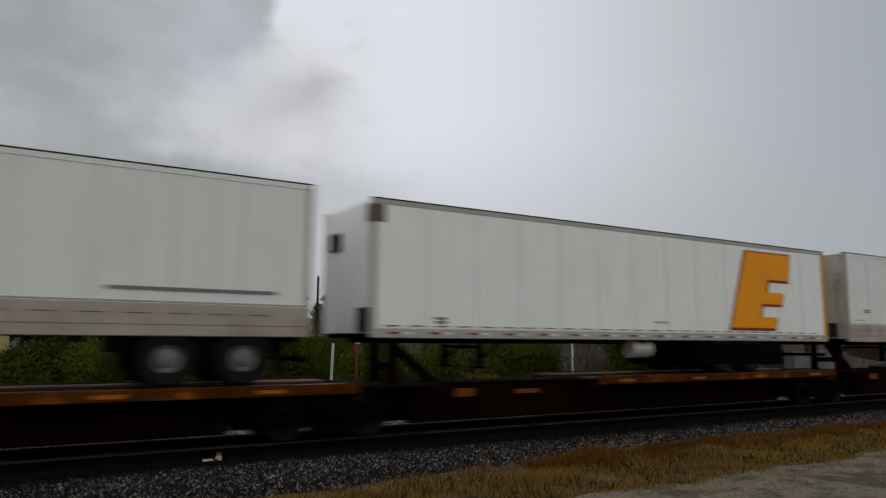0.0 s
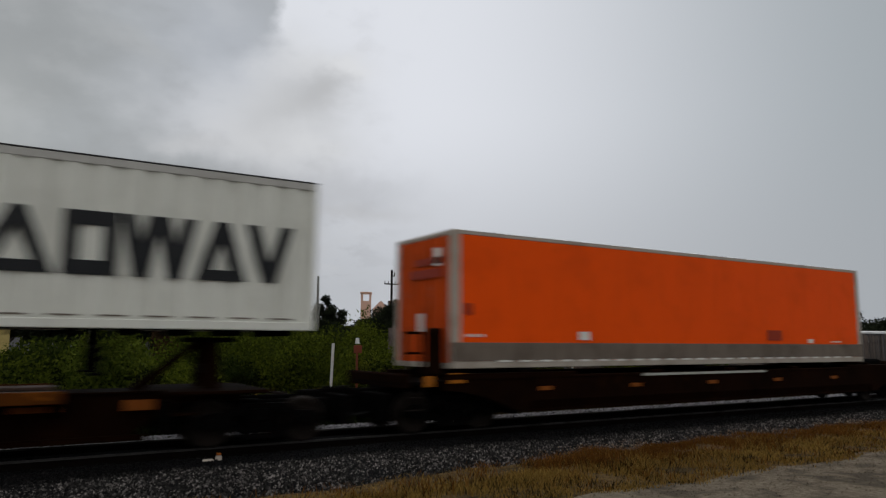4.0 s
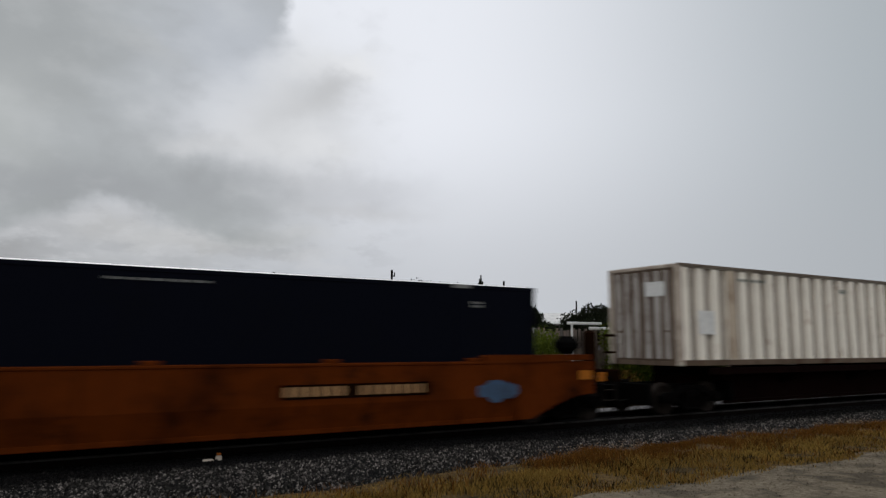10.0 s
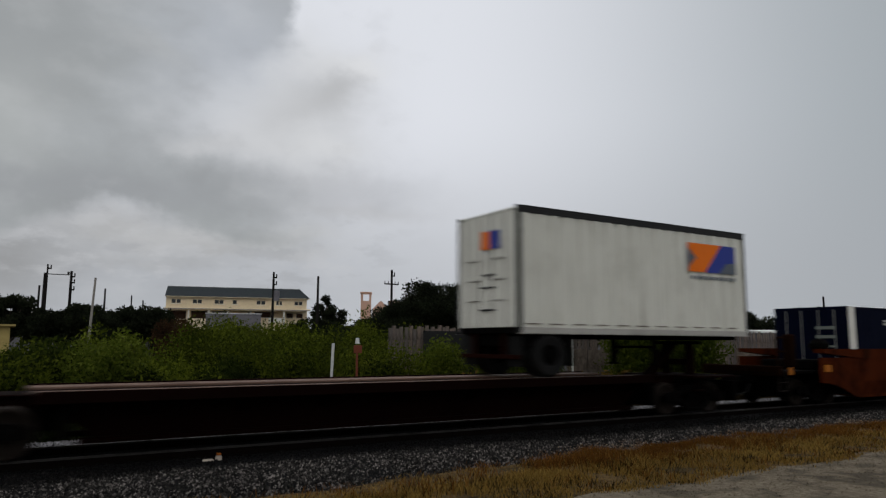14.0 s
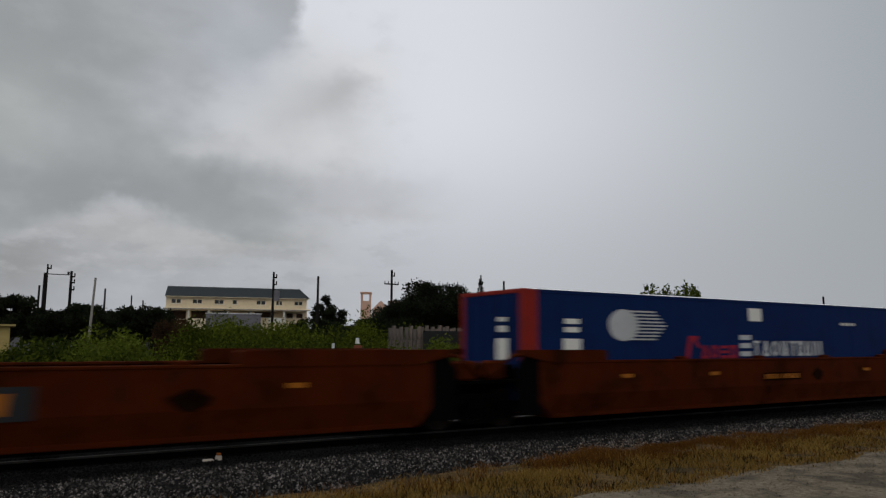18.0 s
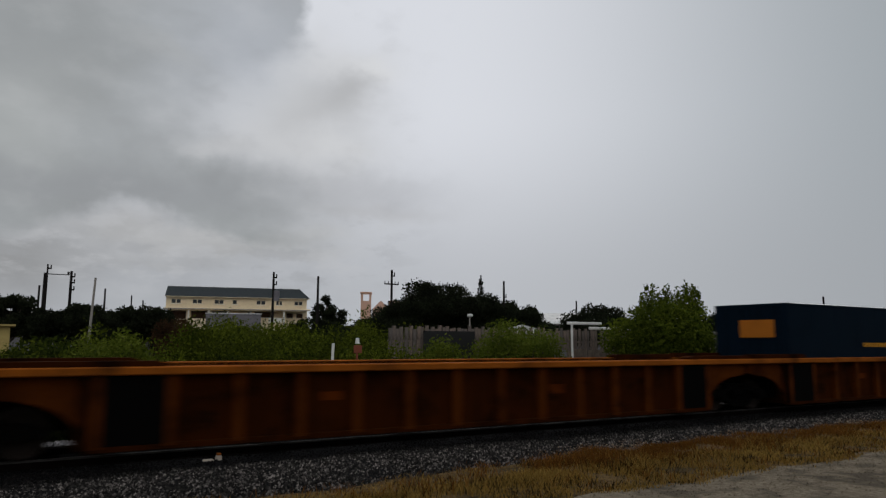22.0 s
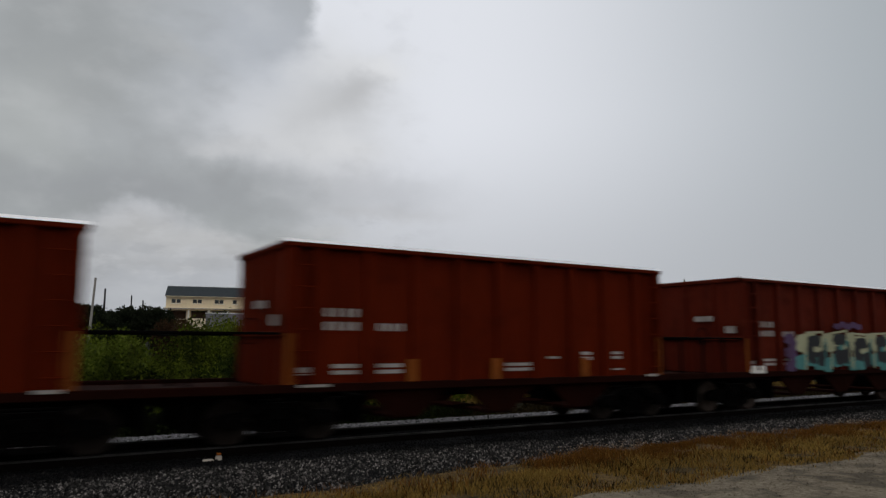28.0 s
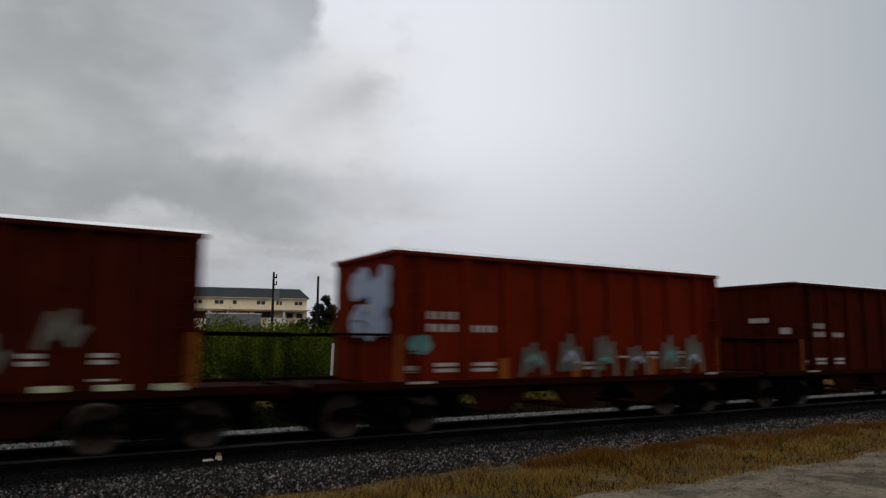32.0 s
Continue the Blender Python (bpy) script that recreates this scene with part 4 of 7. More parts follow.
# ---- well cars ----
def well_car(label, x0, x1, ribbed=False, material=None, first_truck=True, last_truck=False, top=1.48, high=1.63, ends=(True, True), rise=(2.9, 2.9), decal_z=1.06, lettering=None, bottom=0.22, text=None, plate_at=None, out=(0.5, 0.5), decals=(), smudges=()):
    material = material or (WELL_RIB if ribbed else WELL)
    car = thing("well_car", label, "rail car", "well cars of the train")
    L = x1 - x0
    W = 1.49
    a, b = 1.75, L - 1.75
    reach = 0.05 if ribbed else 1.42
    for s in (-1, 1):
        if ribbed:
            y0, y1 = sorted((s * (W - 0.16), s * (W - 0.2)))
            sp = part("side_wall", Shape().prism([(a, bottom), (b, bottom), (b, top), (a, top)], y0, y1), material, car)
        else:
            knee = 0.56 * (top - bottom) + bottom - 0.2
            sec = [(s * W, top), (s * (W - 0.08), top), (s * (W - 0.2), bottom), (s * (W - 0.12), bottom), (s * W, knee)]
            sp = part("side_wall", Shape().prism(sec if s < 0 else sec[::-1], a, b, "x"), material, car)
            y0, y1 = sorted((s * (W - 0.02), s * (W - 0.1)))
        # arched shoulders towards the trucks
        arch = [(a, bottom)] + [(a - 1.35 * (1 - math.cos(i / 6 * 1.57)), bottom + (1.0 - bottom) * math.sin(i / 6 * 1.57)) for i in range(1, 7)]
        if ribbed:
            arch += [(reach, 1.08), (reach, top), (a, top)]
        else:
            arch = [(a, bottom), (reach, bottom + 0.35), (reach, top), (a, top)]
        # at a free end the side runs on over the truck, its lower edge sweeping up
        sweep = [(a, bottom), (1.4, bottom)] + [(1.4 - 1.9 * i / 6, bottom + 0.5 * math.sin(i / 6 * 1.57)) for i in range(1, 7)] + [(-0.5, top), (a, top)]
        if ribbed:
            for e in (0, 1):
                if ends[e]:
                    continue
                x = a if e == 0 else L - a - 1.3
                # black plate proud of the wall, painted as a recess's darkness
                part("black_plate", Shape().box(x, x + 1.3, *sorted((s * (W - 0.02), s * (W - 0.1))), bottom + 0.05, top - 0.14, c=0.01), IRON, sp, "black plate standing in for a dark recess")
        for e in (0, 1):
            q = sweep if ends[e] and not ribbed else arch
            part("shoulder", Shape().prism(q if e == 0 else [(L - x, z) for x, z in q], y0, y1), RIBPAINT if ribbed else material, sp)
        if ribbed:
            n = 13
            for i in range(n + 1):
                x = a + 0.12 + (b - a - 0.24) * i / n
                ya, yb = sorted((s * (W - 0.16), s * (W - 0.01)))
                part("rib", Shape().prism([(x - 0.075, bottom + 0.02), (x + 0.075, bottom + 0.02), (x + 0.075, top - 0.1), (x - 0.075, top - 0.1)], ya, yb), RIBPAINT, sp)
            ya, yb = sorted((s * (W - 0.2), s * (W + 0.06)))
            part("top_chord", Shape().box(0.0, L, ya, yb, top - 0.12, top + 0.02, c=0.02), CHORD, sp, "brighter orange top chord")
            part("bottom_chord", Shape().box(a, b, *sorted((s * (W - 0.2), s * (W - 0.02))), bottom - 0.04, bottom + 0.06), material, sp)
        else:
            ya, yb = sorted((s * (W - 0.14), s * (W + 0.02)))
            part("top_chord", Shape().box(rise[0] - 0.2, L - rise[1] + 0.2, ya, yb, top - 0.05, top + 0.015, c=0.015), material, sp)
            ya, yb = sorted((s * (W - 0.22), s * (W - 0.1)))
            part("bottom_chord", Shape().box(a - 0.05, b + 0.05, ya, yb, bottom - 0.03, bottom + 0.08, c=0.015), material, sp)
            n = 7
            for i in range(1, n):
                x = a + (b - a) * i / n
                part("weld_seam", Shape().box(x - 0.02, x + 0.02, *sorted((s * W, s * (W + 0.006))), knee + 0.02, top - 0.06, c=0.003), material, sp)
        # raised ends of the top chord
        for e0, e1, k in ((-0.4 if ends[0] else 0.1 if ribbed else 0.95, rise[0], 1), (L - rise[1], L + 0.4 if ends[1] else L - 0.1 if ribbed else L - 0.95, 2)):
            ya, yb = sorted((s * (W - 0.3), s * (W + 0.02)))
            q = [(e0, high - 0.12), (a, top - 0.03), (e1, top - 0.03), (e1, high - 0.04), (e1 - 0.1, high), (e0, high)] if k == 1 else [(e0, top - 0.03), (b, top - 0.03), (e1, high - 0.12), (e1, high), (e0 + 0.1, high), (e0, high - 0.04)]
            part("raised_chord", Shape().prism(q, ya, yb), material, sp)
    for k, (e0, e1) in enumerate(((-out[0], 1.6), (L - 1.6, L + out[1]))):
        deck = Shape().box(e0, e1, -1.2, 1.2, 1.0, 1.08).box(e0, e1, -0.4, 0.4, 0.74, 1.0)
        deck.box(*((0.0, 1.5) if k == 0 else (L - 1.5, L)), -0.95, 0.95, 1.08, 1.4, c=0.05)
        part("end_platform", deck, IRON if not ribbed else SPINE, car, "grimy end platform")
    for e, x, w in ((0, 0.0, -1), (1, L, 1)):
        if not ends[e]:
            # fittings over a shared truck: valve box, bent pipe, hand rail
            if not ribbed:
                u = -w
                part("valve_box", Shape().box(*sorted((x + u * 0.15, x + u * 0.6)), -1.3, -0.9, 1.08, 1.5, c=0.05), WELL_RED, car, "rusty valve box")
                part("gusset", Shape().prism([(x + u * 0.8, 0.3), (x + u * 1.46, 0.3), (x + u * 1.46, 1.6), (x + u * 1.0, 1.6), (x + u * 0.8, 1.3)], -W + 0.03, -W + 0.09), IRON, car)
                part("brake_pipe", Shape().rod((x + u * 0.1, -1.36, 1.2), (x + u * 0.75, -1.36, 1.62), 0.04, 6).rod((x + u * 0.75, -1.36, 1.62), (x + u * 1.5, -1.36, 1.6), 0.04, 6), material, car)
            continue
        far = x + w * out[e]
        part("end_sill", Shape().box(*sorted((far - w * 0.14, far)), -1.4, 1.4, 0.95, 1.25, c=0.03), SPINE, car, "grimy end sill")
        if top > 1.3:
            part("brake_housing", Shape().box(*sorted((x - w * 0.32, x + w * 0.28)), -1.38, -0.85, 1.64, 2.06, c=0.15), IRON, car, "dark rounded brake housing")
        post = Shape().box(*sorted((far - w * 0.5, far - w * 0.44)), -1.3, -1.24, 1.2, 2.12).box(*sorted((far - w * 0.1, far - w * 0.04)), -1.3, -1.24, 1.2, 2.12)
        post.box(*sorted((far - w * 0.5, far - w * 0.04)), -1.3, -1.24, 2.06, 2.12).box(*sorted((far - w * 0.5, far - w * 0.04)), -1.3, -1.24, 1.65, 1.7)
        part("grab_rail", post, SPINE, car)
        part("end_post", Shape().box(*sorted((far - w * 0.98, far - w * 0.68)), -1.32, -1.02, 1.2, 2.2, c=0.05), SPINE, car, "grimy brake post")
        part("end_plate", Shape().plate(*sorted((x + w * 0.02, x + w * 0.4)), 1.05, 1.26, -W - 0.014), MARK_DO, car, "dull orange end plate")
        if out[e] > 1:
            part("tag", Shape().box(*sorted((far - w * 0.72, far - w * 0.5)), -1.345, -1.325, 0.98, 1.2), MARK_DO, car, "dull yellow square tag")
    floor = Shape()
    for i in range(6):
        x = a + 0.4 + (b - a - 0.8) * i / 5
        floor.box(x - 0.2, x + 0.2, -W + 0.12, W - 0.12, bottom - 0.02, bottom + 0.06)
    part("floor_beam", floor, IRON, car)
    for x in (a - 0.12, b + 0.02):
        part("bulkhead", Shape().box(x, x + 0.1, -W + 0.12, W - 0.12, bottom, 1.3), material, car)
    if not ribbed:
        for k in decals:
            part("reflector", Shape().plate(k, k + 0.36, decal_z, decal_z + 0.09, -W - 0.012), STRIPE if material is SPINE else MARK_DO, car, "dull orange reflective decal")
        for k, z, w, h in smudges:
            pts = [(k + w * math.cos(6.283 * i / 22) * (0.88 + 0.12 * math.sin(1.3 * i + k)), z + h * math.sin(6.283 * i / 22) * (0.88 + 0.12 * math.cos(1.1 * i + k))) for i in range(22)]
            part("smudge", Shape().flat(pts, -W - 0.008), WELL_BROWN if material is WELL else SPINE, car, "dark painted-over patch")
        for i in range(5):
            x = a + 1.2 + (b - a - 2.4) * i / 4
            part("guide_block", Shape().box(x - 0.16, x + 0.16, -W - 0.01, -W + 0.16, top, top + 0.09, c=0.02), material, car)
    else:
        part("reflector", Shape().plate(a + 4.0, a + 4.4, 0.8, 0.96, -W + 0.15).plate(a + 9.6, a + 10.0, 0.74, 0.95, -W + 0.15), WELL_BROWN, car, "faint rubbed stencil patch")
    if plate_at:
        px, w, hh, zz = plate_at
        part("number_board", Shape().plate(px, px + w, zz, zz + hh, -W - 0.014), SPINE, car, "dark grimy number board")
        part("number", bars(Shape(), px + 0.08, zz + 0.05, w * 0.4, (hh - 0.08) * 1.5, 1, -W - 0.02, 6), lettering or LETTER_TAN, car, "pale lettering bars")
        part("number", bars(Shape(), px + w * 0.5, zz + 0.05, w * 0.48, (hh - 0.08) * 1.5, 1, -W - 0.02, 7), lettering or LETTER_TAN, car, "pale lettering bars")
    if text:
        px, w, zz, hh = text
        t = Shape()
        for i in range(3):
            x = px + w * i / 3
            t.flat([(x, zz), (x + w * 0.28, zz), (x + w * 0.28, zz + hh), (x, zz + hh)], -W - 0.022)
        part("owner_mark", t, MARK_Y, car, "faded yellow blocks on a dark panel")
    for x, on in ((-out[0] + 0.1, ends[0]), (L + out[1] - 0.5, ends[1])):
        if on:
            step = Shape().box(x, x + 0.03, -W + 0.2, -W + 0.26, 0.5, 1.1).box(x + 0.37, x + 0.4, -W + 0.2, -W + 0.26, 0.5, 1.1)
            for z in (0.5, 0.75):
                step.box(x, x + 0.4, -W + 0.2, -W + 0.26, z, z + 0.025)
            part("step", step, STEELWHEEL, car, "worn steel step")
    if first_truck:
        truck(car, 0)
    if last_truck:
        truck(car, L)
    MOVING.append((car, x0))
    return car

OW = "rusty orange-brown well car with smooth sides"
c = well_car("low dark brown well car with orange reflectors", 60.7, 78.4, material=SPINE, last_truck=True, top=1.16, high=1.24, bottom=0.4, out=(1.4, 2.0), decals=(2.0, 4.9, 7.8, 10.7, 13.6), decal_z=0.84)
part("side_patch", Shape().plate(5.3, 10.3, 1.1, 1.16, -1.514), ALU, c, "worn grey-white panel")
coupler(c, -1.4, -1)
coupler(c, 19.6, 1)
c = well_car(OW, 84.8, 104.0, ends=(True, False), rise=(3.4, 3.3), plate_at=(4.7, 3.2, 0.26, 0.8), out=(2.5, 0.5), smudges=((12.9, 1.1, 0.35, 0.2), (9.5, 0.75, 0.3, 0.12)))
coupler(c, -2.4, -1)
c = well_car(OW, 104.0, 123.5, ends=(False, False), rise=(3.8, 3.5), smudges=((7.9, 1.1, 0.5, 0.3), (14.4, 1.18, 0.4, 0.18), (2.4, 0.55, 0.55, 0.15)))
part("graffito", Shape().flat([(11.0, 1.12), (12.0, 1.12), (12.0, 1.02), (11.75, 1.0), (11.7, 0.86), (11.6, 1.0), (11.4, 0.98), (11.36, 0.85), (11.25, 1.0), (11.0, 1.02)], -1.5), MARK_DR, c, "dark red spray strokes")
c = well_car("grimy orange-brown well car with smooth sides", 123.5, 142.4, material=WELL_BROWN, ends=(False, True), rise=(3.8, 2.7), last_truck=True, plate_at=(11.7, 3.15, 0.27, 0.84), out=(0.5, 1.5))
part("graffito", Shape().flat([(16.02, 0.82), (16.1, 0.74), (16.25, 0.75), (16.4, 0.63), (16.6, 0.61), (16.7, 0.7), (16.95, 0.69), (17.12, 0.8), (17.1, 0.95), (17.0, 1.0), (16.8, 1.03), (16.6, 1.1), (16.35, 1.09), (16.2, 1.0), (16.05, 0.98)], -1.506), WASH_BLUE, c, "washed blue spray patch")
coupler(c, 20.2, 1)
RW = "rust-red and brown well car with smooth sides"
c = well_car(RW, 205.2, 224.6, material=WELL_RED, ends=(True, False), rise=(3.5, 3.2), high=1.75, plate_at=(4.7, 3.4, 0.24, 0.84), lettering=MARK_DO, out=(2.5, 0.5), decals=(9.8, 15.4))
coupler(c, -2.4, -1)
c = well_car("empty rust-red well car with a dark name panel", 224.6, 244.2, material=WELL_RED, ends=(False, False), rise=(3.2, 5.4), high=1.75, decals=(4.2, 15.1), smudges=((13.4, 0.9, 0.4, 0.2),))
part("name_panel", Shape().plate(8.3, 11.1, 0.68, 1.2, -1.506), MARK_K, c, "black panel")
t = Shape()
for i in range(3):
    t.flat([(8.65 + i * 0.78, 0.76), (9.15 + i * 0.78, 0.76), (9.2 + i * 0.78, 1.1), (8.7 + i * 0.78, 1.1)], -1.512)
part("owner_mark", t, MARK_DO, c, "faded dull yellow blocks on a dark panel")
c = well_car(RW, 244.2, 263.3, material=WELL_RED, ends=(False, True), rise=(3.5, 2.5), high=1.74, last_truck=True, plate_at=(9.6, 1.8, 0.22, 0.86), lettering=MARK_DO, out=(0.5, 1.5), decals=(4.0, 7.3, 14.9), smudges=((12.3, 1.0, 0.3, 0.2),))
coupler(c, 20.5, 1)
GW = "rusty orange-brown well car with ribbed sides"
c = well_car(GW, 267.6, 287.0, ribbed=True, bottom=0.16, ends=(True, False), rise=(3.6, 2.6), high=1.56, top=1.46, out=(1.4, 0.5))
coupler(c, -1.4, -1)
well_car("empty rusty orange-brown well car with ribbed sides", 287.0, 305.6, ribbed=True, bottom=0.16, ends=(False, False), rise=(2.9, 2.6), high=1.57, top=1.46)
c = well_car(GW, 305.6, 325.0, ribbed=True, bottom=0.16, ends=(False, True), rise=(2.6, 3.2), high=1.6, top=1.46, last_truck=True, out=(0.5, 1.4))
coupler(c, 20.8, 1)

# ---- containers ----
def container(label, s, L, z0, z1, skin, posts, style="sheet", W=1.295, pitch=0.62, deep=0.05, door=None, post_w=0.16, rails=None, door_bars=True, folds=None, topped=False, sill=None, rib=None):
    c = thing("shipping_container", label, "container", "containers on the train")
    H = z1 - z0
    rails = rails or skin
    pw = post_w
    for sgn in (-1, 1):
        sh = corrugated(pw, L - pw, z0 + 0.14, z1 - 0.09, sgn * (W - 0.012), pitch, deep, -sgn, share=0.5, slope=0.035) if style == "corrugated" else corrugated(pw, L - pw, z0 + 0.14, z1 - 0.09, sgn * (W - 0.012), 1.22, 0.006, -sgn, 0.012, 0.97)
        sp = part("side_panel", sh, skin, c)
        # faces sunk in the folds take the paint with shade coloured in
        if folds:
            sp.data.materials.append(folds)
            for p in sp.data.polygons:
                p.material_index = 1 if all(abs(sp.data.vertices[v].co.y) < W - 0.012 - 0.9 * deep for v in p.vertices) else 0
        y0, y1 = sorted((sgn * W, sgn * (W - 0.1)))
        part("top_rail", Shape().box(0, L, y0, y1, z1 - 0.1, z1, c=0.015), rails, c)
        # added pale strip: a painted highlight along the top edge
        if skin in (BLACKBLUE, NAVY, TEAL, BLUE, ORANGE, CORR_WHITE) and not topped:
            part("edge_highlight", Shape().prism([(sgn * (W + 0.006), z1 - 0.012), (sgn * (W - 0.012), z1 + 0.012), (sgn * (W - 0.1), z1 + 0.012), (sgn * (W - 0.1), z1 - 0.012)], 0.18, L - 0.18, "x"), EDGELIGHT, c, "pale strip added as a highlight along the top rail")
        part("bottom_rail", Shape().box(0, L, y0, y1, z0, z0 + 0.16, c=0.015), sill or rails, c)
        for x in (0, L - pw):
            p = part("corner_post", Shape().box(x, x + pw, *sorted((sgn * (W + 0.003), sgn * (W - 0.16))), z0, z1, c=0.02), posts, c)
            for z in (z0 - 0.001, z1 - 0.118):
                part("corner_casting", Shape().box(x - 0.004, x + 0.178, *sorted((sgn * (W + 0.006), sgn * (W - 0.15))), z, z + 0.12, c=0.02), posts, p)
    part("roof", Shape().box(0.05, L - 0.05, -W + 0.05, W - 0.05, z1 - 0.05, z1 - 0.01), skin, c)
    part("floor", Shape().box(0.05, L - 0.05, -W + 0.05, W - 0.05, z0 + 0.04, z0 + 0.14), IRON, c)
    part("end_panel", Shape().box(L - 0.06, L - 0.02, -W + 0.1, W - 0.1, z0 + 0.1, z1 - 0.08), door or skin, c)
    for sgn in (-1, 1):
        y0, y1 = sorted((sgn * 0.01, sgn * (W - 0.16)))
        d = part("door", Shape().box(0.02, 0.07, y0, y1, z0 + 0.12, z1 - 0.1, c=0.01), door or skin, c)
        if style == "corrugated":
            for i in range(3):
                y = 0.12 + 0.34 * i
                part("door_rib", Shape().box(-0.012, 0.022, *sorted((sgn * y, sgn * (y + 0.17))), z0 + 0.18, z1 - 0.16, c=0.01), rib or skin, d, "streaked white pressed rib")
        rods = Shape()
        for y in (0.3, 0.85):
            rods.rod((0.0, sgn * y, z0 + 0.12), (0.0, sgn * y, z1 - 0.1), 0.018, 6)
            rods.box(-0.02, 0.01, sgn * y - 0.09, sgn * y + 0.09, z0 + 0.9, z0 + 0.96)
        if door_bars:
            part("locking_bar", rods, STENCILGREY if skin is NAVY else door or skin, d)
    part("door_header", Shape().box(0.0, 0.1, -W + 0.14, W - 0.14, z1 - 0.1, z1, c=0.01), posts, c)
    part("door_sill", Shape().box(0.0, 0.1, -W + 0.14, W - 0.14, z0, z0 + 0.12, c=0.01), sill or posts, c)
    MOVING.append((c, s))
    return c

def end_plate(sh, y0, y1, z0, z1, x=-0.028):
    return sh.prism([(y0, z0), (y1, z0), (y1, z1), (y0, z1)], x, x + 0.004, "x")

def slant(sh, x0, z0, x1, z1, w, y):
    """A slanting bar between two heights, w wide."""
    return sh.flat([(x0 - w / 2, z0), (x0 + w / 2, z0), (x1 + w / 2, z1), (x1 - w / 2, z1)], y)

def hoop(sh, x, z, rx, rz, w, y, n=28):
    """A flat ring."""
    vs = []
    for yy in (y, y + 0.004):
        for k in (0, w):
            vs += [(x + (rx - k) * math.cos(2 * math.pi * i / n), yy, z + (rz - k) * math.sin(2 * math.pi * i / n)) for i in range(n)]
    fs = []
    for i in range(n):
        j = (i + 1) % n
        fs += [(i, j, n + j, n + i), (2 * n + j, 2 * n + i, 3 * n + i, 3 * n + j), (j, i, 2 * n + i, 2 * n + j), (n + i, n + j, 3 * n + j, 3 * n + i)]
    return sh.add(vs, fs)

def block_marks(c, name, x, z, H, items, material, label, y=-1.304, w=0.24):
    """Brand lettering as plain solid shapes, given as (x, width, kind); w: the strokes' width."""
    for dx, W, k in items:
        a = x + dx
        sh = Shape()
        if k == "ring":
            hoop(sh, a + W / 2, z + H / 2, W / 2, H / 2, w * 0.95, y)
        elif k == "caret":
            slant(slant(sh, a + w / 2, z, a + W / 2, z + H, w, y), a + W - w / 2, z, a + W / 2, z + H, w, y - 0.005)
        elif k == "notch":
            slant(slant(sh, a + w / 2, z + H, a + W / 2, z, w, y), a + W - w / 2, z + H, a + W / 2, z, w, y - 0.005)
        elif k == "box":
            sh.plate(a, a + w, z, z + H, y).plate(a + W - w, a + W, z, z + H, y).plate(a + w, a + W - w, z + H - w, z + H, y).plate(a + w, a + W - w, z, z + w, y)
        elif k == "peak":
            slant(slant(sh, a + w / 2, z, a + W / 2, z + H, w, y), a + W - w / 2, z, a + W / 2, z + H, w, y - 0.005).plate(a + w, a + W - w, z, z + w * 0.8, y - 0.009)
        elif k == "pair":
            sh.plate(a, a + w, z, z + H, y).plate(a + W - w, a + W, z, z + H, y)
        elif k == "diamond":
            hoop(sh, a + W / 2, z + H / 2, W / 2, H / 2, w * 1.1, y, 4)
        elif k == "cap":
            sh.plate(a, a + W, z + H - w * 0.7, z + H, y - 0.005)
        elif k == "slabs":
            for i in range(3):
                sh.plate(a, a + W, z + i * (H - w) / 2, z + i * (H - w) / 2 + w * 0.85, y)
        elif k == "cross":
            slant(slant(sh, a + w / 2, z, a + W - w / 2, z + H, w * 1.1, y), a + W - w / 2, z, a + w / 2, z + H, w * 1.1, y - 0.005)
        else:
            sh.plate(a, a + W, z, z + H, y)
        part(name, sh, material, c, label)

FACE = -1.302
